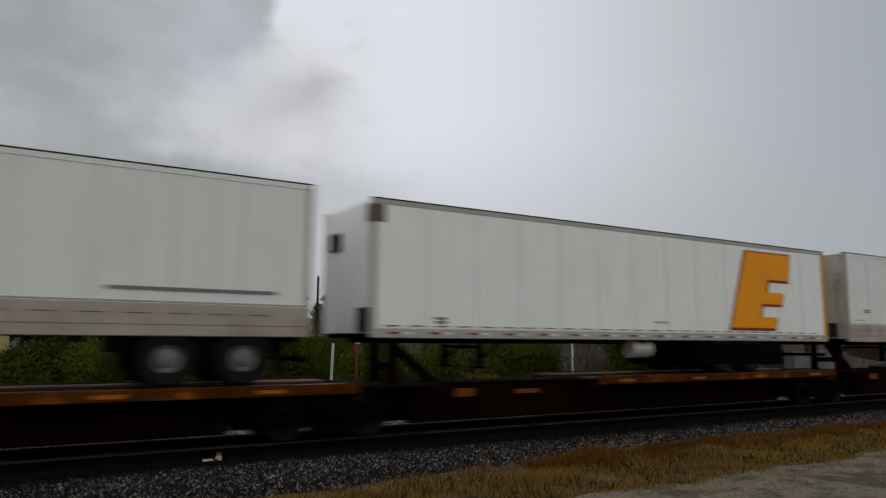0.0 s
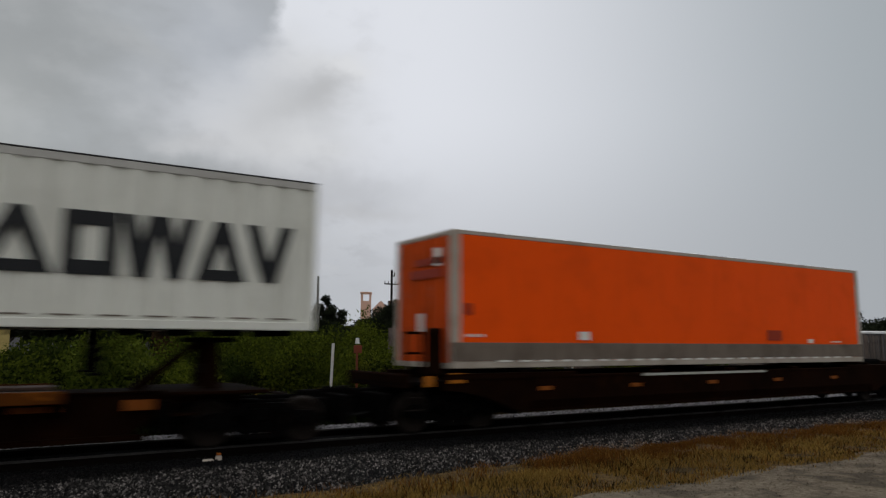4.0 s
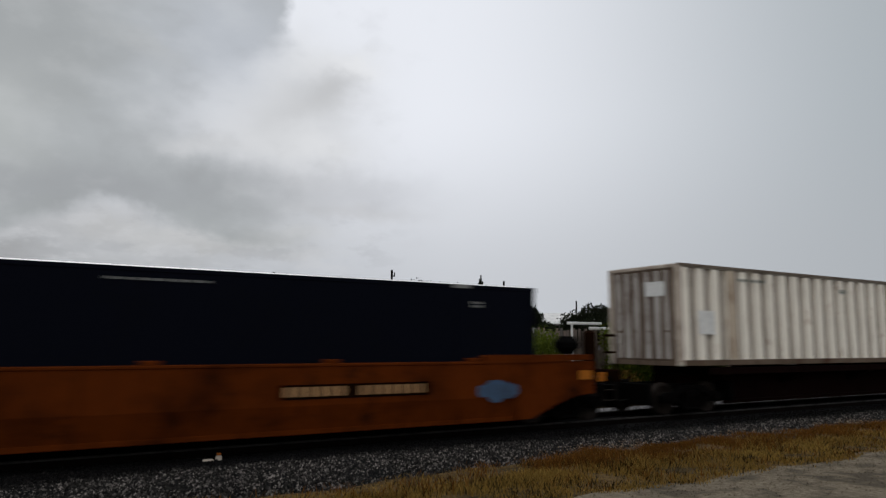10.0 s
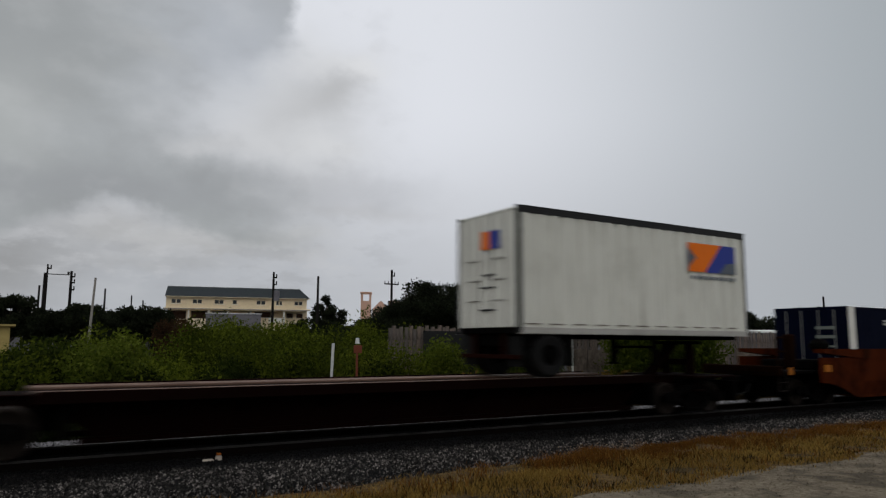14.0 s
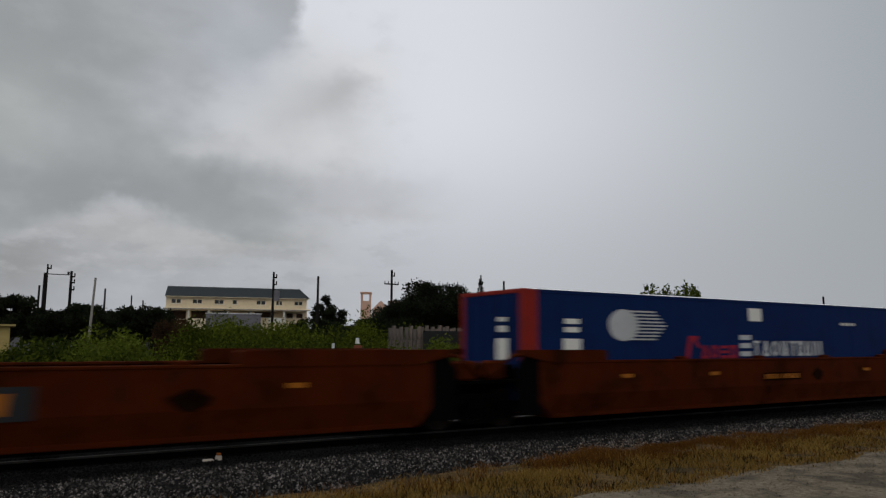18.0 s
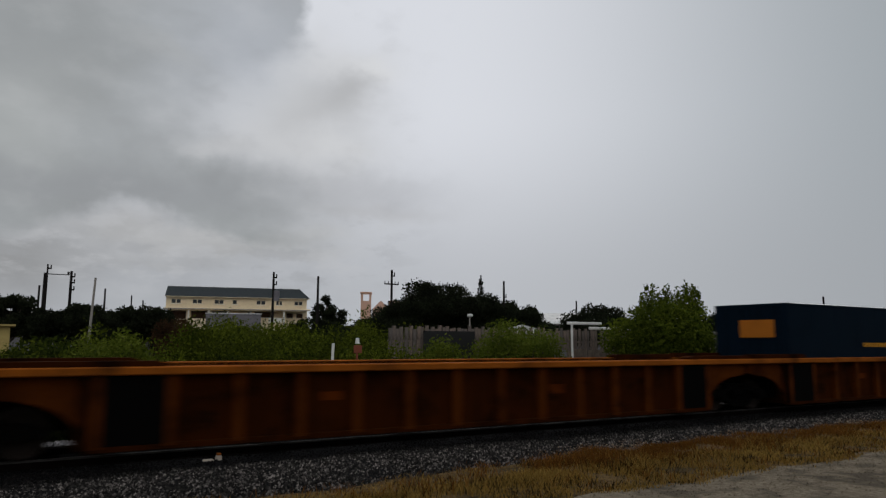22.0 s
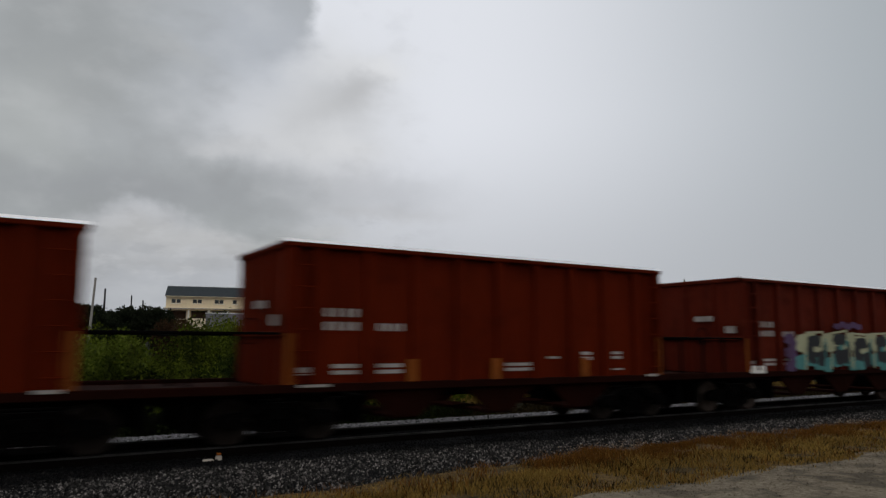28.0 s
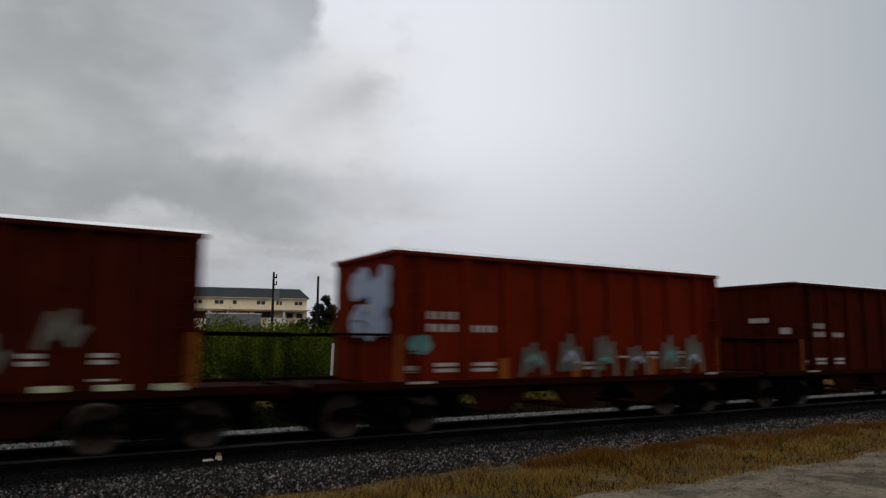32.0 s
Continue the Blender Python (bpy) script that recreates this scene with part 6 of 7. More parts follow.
part("logo_block", Shape().flat([(11.28, 2.36), (13.38, 2.36), (13.46, 2.68), (12.66, 2.68), (12.74, 3.07), (13.74, 3.07), (13.8, 3.42), (12.98, 3.42), (13.06, 3.8), (14.1, 3.8), (14.22, 4.58), (12.08, 4.58)], F - 0.006), MARK_O, c, "orange slanted logo block")
part("rear_post_facing", Shape().box(15.93, 16.1, -1.308, -1.2, 2.1, 4.8, c=0.01), MARK_Y, c, "yellow rear corner post")
part("dark_tape", bars(Shape(), 0.3, 2.22, 15.4, 0.04, 1, F, 26), GRIME, c, "dull brown reflective dashes")
part("nose_vent", Shape().box(-0.05, 0.3, -1.312, -1.1, 4.35, 4.72, c=0.02), GRIME, c, "rusty corner plate")
part("nose_fitting", Shape().box(-0.06, 0.02, -1.2, -0.7, 2.1, 2.6), DARKTRIM, c)
part("nose_fitting", Shape().box(-0.06, 0.02, 0.3, 0.8, 3.9, 4.3), DARKTRIM, c)
part("stencil", bars(bars(Shape(), 1.5, 2.3, 0.3, 0.16, 2, F), 8.2, 2.42, 0.5, 0.08, 1, F, 3), MARK_G, c, "grey stencil bars")
part("fuel_tank", Shape().rod((7.5, -1.0, 1.75), (8.2, -1.0, 1.75), 0.22, 16), ALU, c, "round metal tank")
# solid black box added over the bogie, hiding its wheels
part("bogie_box", Shape().box(9.9, 13.7, -1.29, 1.29, 1.3, 1.95, c=0.06), IRON, c)

c = trailer("dirty white ribbed short trailer with bold black lettering shapes", 49.1, 8.28, 2.1, 4.98, PUP, front_left=False, wheels=(0.95,), ribs=0.46, legs=4.6, trim=PUP, tape=False, rail_h=0.16, top_h=0.12, rim=IRON, top_rail=ALU)
block_marks(c, "lettering", 0.0, 2.97, 1.06, ((0.6, 0.82, "box"), (1.55, 1.05, "ring"), (2.72, 1.1, "peak"), (3.92, 0.84, "box"), (4.78, 0.68, "notch"), (5.34, 0.68, "notch"), (6.02, 0.9, "peak"), (6.9, 0.9, "notch")), MARK_K, "bold black block shape")
part("dark_tape", bars(Shape(), 0.2, 2.3, 7.9, 0.045, 1, F, 11), GRIME, c, "dull brown reflective dashes")
part("rear_lettering", end_plate(end_plate(end_plate(Shape(), -0.9, 0.75, 3.78, 4.02, -0.03), -0.4, 0.35, 3.35, 3.5, -0.03), -0.6, 0.5, 3.05, 3.12, -0.03), MARK_K, c, "dark lettering bars on the door")
part("stencil", bars(Shape(), 1.9, 2.62, 0.6, 0.05, 1, F, 3), MARK_G, c)

c = trailer("white box trailer with a red emblem and slate lettering shapes", 165.12, 16.2, 2.02, 5.02, WHITE, wheels=(11.75, 12.95), legs=3.0, skirt=(4.2, 10.95, 1.38, 0.3), trim=ALU, band=0.3, rail_h=0.2, top_h=0.12, top_trim=ALU)
part("emblem", Shape().flat([(9.28, 3.3), (9.75, 3.3), (9.85, 3.75), (10.15, 3.3), (10.6, 3.3), (10.22, 3.95), (10.55, 4.42), (10.0, 4.36), (9.78, 4.0), (9.72, 4.4), (9.28, 4.4)], F), MARK_R, c, "dark red angular emblem")
part("emblem_crest", Shape().flat([(9.35, 4.42), (9.8, 4.42), (9.75, 4.58), (9.6, 4.68), (9.42, 4.6)], F), MARK_O, c, "orange crest")
part("emblem_gap", Shape().plate(9.66, 9.78, 3.4, 3.62, F - 0.005).plate(9.7, 10.0, 4.12, 4.2, F - 0.005), MARK_W, c)
block_marks(c, "lettering", 10.76, 3.72, 0.64, ((0.0, 0.11, "bar"), (0.14, 0.44, "caret"), (0.74, 0.54, "pair"), (1.46, 0.12, "bar"), (1.74, 0.58, "ring"), (2.48, 0.54, "pair"), (3.3, 0.12, "bar"), (3.14, 0.44, "cap")), MARK_N, "slate plain shape", w=0.1)
part("subline", bars(Shape(), 10.78, 3.38, 3.9, 0.2, 1, F, 18), MARK_N, c, "slate lettering bars")
part("side_lamp", Shape().box(14.0, 14.5, F - 0.01, F, 2.6, 2.68), MARK_O, c, "orange marker strip")
part("red_stencil", bars(bars(Shape(), 0.35, 2.98, 0.5, 0.1, 1, F, 4), 0.6, 2.68, 0.8, 0.08, 1, F, 4), MARK_DR, c, "red stencil bars")
part("round_mark", Shape().oval(8.5, 2.84, 0.12, 0.15, F), MARK_G, c)
for box in ((-1.2, -0.6, 2.2, 2.75), (0.1, 0.6, 2.3, 2.5), (-1.0, -0.5, 3.7, 4.0)):
    part("nose_fitting", Shape().box(-0.06, 0.02, *box), DARKTRIM, c)

c = trailer("dirty white ribbed short trailer with an orange and blue logo panel", 193.1, 8.35, 2.1, 5.1, PUP, front_left=False, wheels=(0.95,), ribs=0.46, legs=5.0, trim=ALU, tape=False, rail_h=0.16, corner=DARKTRIM, top_h=0.13, guard=RAILRED, top_rail=DARKTRIM, rim=IRON)
part("logo_panel", Shape().plate(5.85, 7.85, 3.86, 4.66, F), MARK_B, c, "blue logo panel")
part("logo_wedge", Shape().flat([(5.85, 3.86), (6.52, 3.86), (7.24, 4.66), (5.85, 4.66)], F - 0.006), MARK_RO, c, "orange slanted wedge")
part("logo_wedge", Shape().flat([(5.85, 4.0), (6.18, 4.26), (5.85, 4.5)], F - 0.01), MARK_N, c, "slate wedge")
part("logo_wedge", Shape().flat([(7.12, 3.86), (7.85, 3.86), (7.85, 4.18), (7.45, 4.15)], F - 0.01), MARK_N, c, "slate wedge")
part("subline", bars(Shape(), 5.95, 3.66, 1.95, 0.16, 1, F, 9), MARK_N, c, "slate lettering bars")
part("logo_panel", end_plate(Shape(), -0.6, 0.15, 4.15, 4.6, -0.03), MARK_B, c, "blue logo panel on the door")
part("logo_wedge", end_plate(Shape(), -0.2, 0.15, 4.15, 4.6, -0.034), MARK_RO, c, "orange half of the door logo")
part("door_bar", end_plate(end_plate(end_plate(Shape(), -0.4, 0.1, 3.5, 3.55, -0.03), -0.4, 0.2, 3.2, 3.24, -0.03), -0.4, 0.2, 2.65, 2.7, -0.03), MARK_K, c, "dark lines on the door")
part("dark_tape", bars(Shape(), 0.2, 2.32, 7.9, 0.045, 1, F, 11), GRIME, c, "dull brown reflective dashes")

# ---- aggregate hopper cars ----
HY, HB, HT = 1.52, 1.06, 3.79
HL = 9.98
def hopper(label, s, material, seed):
    g = random.Random(seed)
    c = thing("hopper_car", label, "rail car", "hopper cars of the train")
    for sgn in (-1, 1):
        y0, y1 = sorted((sgn * (HY - 0.12), sgn * (HY - 0.15)))
        sw = part("side_wall", Shape().box(0, HL, y0, y1, HB, HT - 0.04, c=0.005), material, c)
        part("top_chord", Shape().box(-0.06, HL + 0.06, *sorted((sgn * (HY + 0.03), sgn * (HY - 0.12))), HT - 0.12, HT, c=0.02), material, c)
        # added pale strip on the chord, drawing its highlight as a part
        part("edge_highlight", Shape().prism([(sgn * (HY + 0.036), HT - 0.03), (sgn * (HY + 0.002), HT + 0.03), (sgn * (HY - 0.1), HT + 0.03), (sgn * (HY - 0.1), HT - 0.03)], -0.06, HL + 0.06, "x"), EDGELIGHT, c, "pale strip added as a highlight along the top chord")
        part("side_sill", Shape().box(-1.7, HL + 1.7, *sorted((sgn * (HY + 0.0), sgn * (HY - 0.14))), HB - 0.1, HB + 0.06, c=0.015), RAILRED, c, "grimy side sill")
        for i in range(11):
            x = (0.09, HL - 0.09)[i - 9] if i > 8 else 0.65 + 1.06 * i
            w = 0.075 if i < 9 else 0.09
            q = sorted((sgn * (HY - 0.12), sgn * HY))
            part("rib", Shape().prism([(x - w, HB + 0.05), (x + w, HB + 0.05), (x + w, HT - 0.11), (x - w, HT - 0.11)], *q), material, sw)
    for k, (x, w) in enumerate(((0, 1), (HL, -1))):
        part("end_wall", Shape().box(*sorted((x + w * 0.02, x + w * 0.07)), -HY + 0.1, HY - 0.1, HB, HT - 0.05, c=0.005), material, c)
        part("end_chord", Shape().box(*sorted((x - w * 0.06, x + w * 0.1)), -HY, HY, HT - 0.12, HT - 0.003, c=0.02), material, c)
        for y in (-0.5, 0.5):
            part("end_post", Shape().box(*sorted((x - w * 0.05, x + w * 0.03)), y - 0.05, y + 0.05, HB, HT - 0.1), material, c)
        part("end_girt", Shape().box(*sorted((x - w * 0.06, x + w * 0.03)), -HY + 0.08, HY - 0.08, 2.0, 2.1, c=0.01), material, c)
        part("platform", Shape().box(*sorted((x, x - w * 1.72)), -HY + 0.1, HY - 0.1, HB - 0.08, HB - 0.02).box(*sorted((x - w * 0.1, x - w * 1.9)), -0.3, 0.3, 0.74, 1.0, c=0.03), RAILRED, c)
        for y in (-1.42, 1.42):
            rl = part("side_railing", Shape().box(*sorted((x - w * 1.74, x)), y - 0.025, y + 0.025, 2.02, 2.07), IRON, c)
            for d in (1.7, 0.85):
                part("railing_post", Shape().box(*sorted((x - w * d - 0.028, x - w * d + 0.028)), y - 0.024, y + 0.024, HB, 2.024), IRON, rl)
        part("end_railing", Shape().box(*sorted((x - w * 1.74, x - w * 1.68)), -1.42, 1.42, 2.0, 2.06).box(*sorted((x - w * 1.74, x - w * 1.68)), -0.06, 0.06, HB, 2.02), IRON, c)
        ld = Shape()
        for j in range(6):
            ld.box(*sorted((x + w * 0.14, x + w * 0.52)), -HY - 0.07, -HY - 0.045, HB + 0.25 + j * 0.4, HB + 0.275 + j * 0.4)
        for xx in (0.12, 0.52):
            ld.box(*sorted((x + w * xx, x + w * (xx + 0.03))), -HY - 0.07, -HY, HB + 0.1, HT - 0.2)
        part("ladder", ld, material, c)
        part("corner_stripe", Shape().plate(*sorted((x + w * 0.02, x + w * 0.19)), HB + 0.06, 2.05, -HY - 0.008), STRIPE, c, "dull orange reflective corner stripe")
        coupler(c, x - w * 1.1, -w)
    brake = Shape().lathe([(0.24, -0.35), (0.26, -0.34), (0.26, -0.32), (0.24, -0.31), (0.24, -0.35)], 16, -0.3, 2.1)
    part("hand_brake_wheel", brake, IRON, c)
    for i in range(3):
        x0 = 1.6 + i * 2.35
        hp = Shape()
        for y in (-1.36, 1.3):
            hp.prism([(x0, HB - 0.05), (x0 + 2.1, HB - 0.05), (x0 + 1.35, 0.42), (x0 + 0.75, 0.42)], y, y + 0.06)
        hp.box(x0 + 0.72, x0 + 1.38, -1.3, 1.3, 0.38, 0.45)
        part("hopper_bay", hp, RAILRED, c)
    part("center_sill", Shape().box(-1.2, HL + 1.2, -0.28, 0.28, 0.72, 1.0), IRON, c)
    part("brake_cylinder", Shape().rod((0.35, -0.7, 0.85), (1.15, -0.7, 0.85), 0.16, 12), IRON, c)
    FH = -HY + 0.112
    FR = -HY - 0.008
    m = Shape()
    bars(m, 0.82, 2.12, 0.76, 0.52, 2, FH, 4)
    bars(m, 1.95, 2.12, 0.62, 0.24, 1, FH, 4)
    for x, z, w, hh, r in ((1.0, 1.28, 0.52, 0.24, 2), (1.95, 1.28, 0.55, 0.24, 2), (5.1, 1.28, 0.7, 0.22, 2), (6.3, 1.54, 0.34, 0.08, 1), (7.35, 1.5, 0.3, 0.24, 2), (8.35, 1.52, 0.3, 0.22, 2), (8.35, 1.25, 0.35, 0.06, 1)):
        bars(m, x, z, w, hh, r, FH)
    m.plate(0.3, 0.55, 1.28, 1.42, FH).plate(9.4, 9.8, 1.08, 1.14, FR).plate(0.3, 0.9, 1.06, 1.11, FR)
    part("stencil", m, STENCIL, c, "white stencil bars")
    e = end_plate(Shape(), -0.55, 0.1, 2.55, 2.7, -0.09)
    end_plate(e, -1.3, -0.95, 2.2, 2.4, -0.09)
    part("stencil", e, STENCIL, c, "white stencil bars on the end")
    if material not in (HOPPER_OLD, HOPPER_DARK):
        for x in (2.58, 4.66, 7.24):
            part("plate", Shape().plate(x, x + 0.2, 1.12, 1.56, FR), STRIPE, c, "dull orange reflective plate")
    truck(c, 0.1, material is not HOPPER)
    truck(c, HL - 0.55, material is not HOPPER)
    MOVING.append((c, s - 0.12))
    return c

RED = "oxide-red steel hopper car with white stencils"
hopper(RED, 329.67, HOPPER, 1)
hopper(RED, 343.2, HOPPER, 2)
hopper(RED, 356.9, HOPPER, 3)
hopper(RED, 370.25, HOPPER, 4)
tagged_car = hopper("oxide-red hopper car with a large cream and teal graffito", 383.65, HOPPER_OLD, 5)
SF = -HY - 0.012
def blobs(c, name, material, items, y, label):
    for x, z, rx, rz in items:
        sh, n = Shape(), 14
        sh.flat([(x + rx * math.cos(2 * math.pi * i / n) * (0.85 + 0.15 * math.sin(3 * i + x)), z + rz * math.sin(2 * math.pi * i / n) * (0.85 + 0.15 * math.cos(2 * i + z))) for i in range(n)], y)
        part(name, sh, material, c, label)
g = random.Random(9)
GP = -HY - 0.006      # over the ribs
def stroke(c, pts, width, material, y, label):
    """A bent spray stroke through pts (x, z)."""
    sh = Shape()
    for (x0, z0), (x1, z1) in zip(pts, pts[1:]):
        d = math.hypot(x1 - x0, z1 - z0) or 1
        nx, nz = -(z1 - z0) / d * width / 2, (x1 - x0) / d * width / 2
        ex, ez = (x1 - x0) / d * width * 0.35, (z1 - z0) / d * width * 0.35
        sh.flat([(x0 + nx - ex, z0 + nz - ez), (x0 - nx - ex, z0 - nz - ez), (x1 - nx + ex, z1 - nz + ez), (x1 + nx + ex, z1 + nz + ez)], y)
        y -= 0.0006
    part("graffito_stroke", sh, material, c, label)
# lilac haze, a cream field, black blocky shapes with teal feet and cream rims
blobs(tagged_car, "graffito_haze", SPRAY_L, [(2.1 + 0.18 * (i % 2), 1.25 + 0.2 * i, 0.3, 0.2) for i in range(5)] + [(8.0 - 0.12 * i, 1.3 + 0.2 * i, 0.26, 0.18) for i in range(5)] + [(4.7 + i * 0.3, 2.46 + 0.06 * (i % 2), 0.24, 0.12) for i in range(5)], GP, "lilac spray haze")
blobs(tagged_car, "graffito_field", SPRAY_C, [(2.75 + 0.44 * k, 1.92 + 0.08 * math.sin(2.3 * k), 0.4, 0.36) for k in range(12)], GP - 0.002, "cream spray-painted field")
blobs(tagged_car, "graffito_foot", SPRAY_T, [(2.62 + 0.47 * k, 1.36 + 0.1 * math.sin(1.7 * k), 0.34, 0.28) for k in range(11)], GP - 0.005, "teal spray-painted foot")
for k, x in enumerate((3.0, 4.36, 5.6, 6.86)):
    t = 0.07 * math.sin(2.1 * k)
    blobs(tagged_car, "graffito_block", MARK_K, [(x + 0.38, 1.98 + t, 0.46, 0.24), (x + 0.22 + 0.1 * (k % 2), 1.62 - t, 0.32, 0.4), (x + 0.68, 1.46 + t, 0.26, 0.3), (x + 0.9, 1.75, 0.14, 0.3)], GP - 0.009, "black spray-painted block")
    blobs(tagged_car, "graffito_spot", (SPRAY_C, SPRAY_T)[k % 2], [(x + 0.42, 1.74 + t, 0.15, 0.11), (x + 0.78, 1.98 - t, 0.1, 0.14)], GP - 0.013, "pale spray-painted spot")
    stroke(tagged_car, [(x - 0.16, 1.15), (x - 0.12, 1.7 + t), (x - 0.05, 2.24), (x + 0.8, 2.27 + t), (x + 0.98, 2.0)], 0.07, SPRAY_C, GP - 0.017, "cream spray-painted rim")
    stroke(tagged_car, [(x + 0.95, 2.05), (x + 0.9, 1.6 - t), (x + 1.0, 1.2)], 0.06, (SPRAY_T, SPRAY_C)[k % 2], GP - 0.021, "spray-painted rim")
part("white_plate", Shape().plate(0.2, 0.85, 1.08, 1.28, SF), MARK_W, tagged_car, "white plate")
part("white_plate", Shape().plate(9.35, 9.75, 1.08, 1.26, SF), MARK_W, tagged_car, "white plate")

c = hopper("oxide-red hopper car with white stencils and a round mark", 397.36, HOPPER_BRIGHT, 6)
part("round_mark", Shape().plate(8.5, 8.9, 1.32, 1.72, GP), MARK_W, c, "pale square decal")
part("round_mark_disc", Shape().oval(8.7, 1.52, 0.17, 0.15, GP - 0.005), MARK_N, c, "dark oval in the decal")
c = hopper("dark weathered hopper car with pale plates and faint graffiti", 410.95, HOPPER_DARK, 7)
for x in (0.15, 2.4, 3.45, 4.6, 5.55, 6.55, 7.55, 8.45, 9.3):
    part("white_plate", Shape().plate(x, x + 0.45, 1.1, 1.2 if x != 0.15 else 1.3, SF), SPRAY_C, c, "pale reflective plate")
for i, (x, z) in enumerate(((3.45, 1.3), (6.55, 1.35), (7.6, 1.75), (0.5, 2.0))):
    stroke(c, [(x, z + 0.05), (x + 0.15, z + 0.55), (x + 0.22, z + 0.2), (x + 0.4, z + 0.6), (x + 0.44, z + 0.1), (x + 0.6, z + 0.35)], 0.13, SPRAY_G, GP, "faint pale spray scrawl")
part("graffito", end_plate(Shape(), -1.2, -0.55, 1.5, 2.05, -0.09), MARK_B, c, "dark blue spray patch on the end")
part("graffito", end_plate(Shape(), -1.3, -0.2, 1.12, 1.5, -0.09), SPRAY_B, c, "washed blue spray patch on the end")
c = hopper("oxide-red hopper car with pale blue graffiti on its end", 424.75, HOPPER_BRIGHT, 8)
g = random.Random(4)
for i in range(16):
    y0, z0, r = g.uniform(-1.25, 0.35), g.uniform(2.15, 3.3), g.uniform(0.18, 0.36)
    n = 12
    pts = [(y0 + r * math.cos(6.283 * k / n) * g.uniform(0.8, 1.1), z0 + r * math.sin(6.283 * k / n)) for k in range(n)]
    part("graffito", Shape().prism(pts, -0.09 - 0.001 * i, -0.085 - 0.001 * i, "x"), SPRAY_P, c, "pale blue spray cloud")
blobs(c, "graffito", SPRAY_T, [(0.55, 1.85, 0.3, 0.25)], SF, "teal spray patch")
for i, x in enumerate((3.2, 4.3, 5.4, 6.5, 7.7, 8.6)):
    t, hh = 0.1 * math.sin(1.9 * i), 0.55 + 0.12 * (i % 3)
    stroke(c, [(x, 1.2 + t), (x + 0.1, 1.2 + hh), (x + 0.2, 1.3), (x + 0.32, 1.3 + hh + t), (x + 0.42, 1.4 - t), (x + 0.55, 1.1 + hh), (x + 0.66, 1.22 + t)], 0.13, SPRAY_G, GP, "grey-green spray scrawl")
    stroke(c, [(x + 0.16, 1.5), (x + 0.36, 1.62 + t), (x + 0.5, 1.45)], 0.07, (SPRAY_T, SPRAY_P)[i % 2], GP - 0.006, "faint pale spray scrawl")
hopper(RED, 438.5, HOPPER_DARK, 9)

# ---- behind the track: weeds, bushes, fence ----
def leafy(name, clumps, count, size, material, seed, label, category, kind=""):
    return tagged(new(name, leaves(name, clumps, count, size, material, seed)), label, category, kind=kind)

g = random.Random(21)
cl, cl2 = [], []
for i in range(230):
    x = g.uniform(-3, 24)
    y = g.uniform(21.6, 30)
    if x > 14.5 and y < 24.6:
        continue
    hgt = 1.05 + 0.5 * g.random() + (0.35 if 5 < x * 25 / y < 12 else 0) + 0.35 * noise.noise((x * 0.3, y * 0.3, 7))
    hgt *= 0.45 + 0.75 * max(0, min(1, 0.5 + 1.3 * noise.noise((x * 0.45, y * 0.45, 2))))
    r = g.uniform(0.5, 1.0)
    (cl2 if noise.noise((x * 0.4, y * 0.4, 5)) > 0.22 else cl).append((x, y, ground_height(y) + hgt * 0.6, r, r, hgt * 0.7))
leafy("weeds", cl, 110000, 0.065, LEAF, 31, "tall green weeds along the railway", "weeds", "stuff")
leafy("pale_weeds", cl2, 26000, 0.065, LEAF_LIGHT, 32, "paler green shrubs among the weeds", "weeds", "stuff")
cl = [(g.uniform(4, 60), g.uniform(19.4, 22.5), -0.1, 0.5, 0.5, g.uniform(0.15, 0.4)) for i in range(160)]
cl += [(g.uniform(14, 30), g.uniform(20.2, 22.6), 0.2, 0.5, 0.45, g.uniform(0.3, 0.6)) for i in range(70)]
leafy("rough_grass", cl, 62000, 0.09, DRYGRASS, 33, "rough dry grass behind the track", "grass", "stuff")
cl = [(g.uniform(-3, 20), g.uniform(19.6, 21.5), 0.0, 0.5, 0.4, g.uniform(0.15, 0.5)) for i in range(110)]
# these weeds and this grass carry the train's shade in their colour
leafy("shade_weeds", [(g.uniform(-4, 12), g.uniform(17.5, 19.6), -0.2, 0.6, 0.45, g.uniform(0.15, 0.42)) for i in range(200)], 30000, 0.07, LEAF_SHADE, 35, "low weeds beside the ballast, coloured dark for shade", "weeds", "stuff")
leafy("shade_grass", [(g.uniform(11, 44), g.uniform(17.5, 19.4), -0.3, 0.6, 0.4, g.uniform(0.1, 0.25)) for i in range(200)], 26000, 0.07, DARKGRASS, 36, "matted grass beside the ballast, coloured dark for shade", "grass", "stuff")
leafy("low_weeds", cl, 9000, 0.08, LEAF, 34, "low green weeds behind the track", "weeds", "stuff")

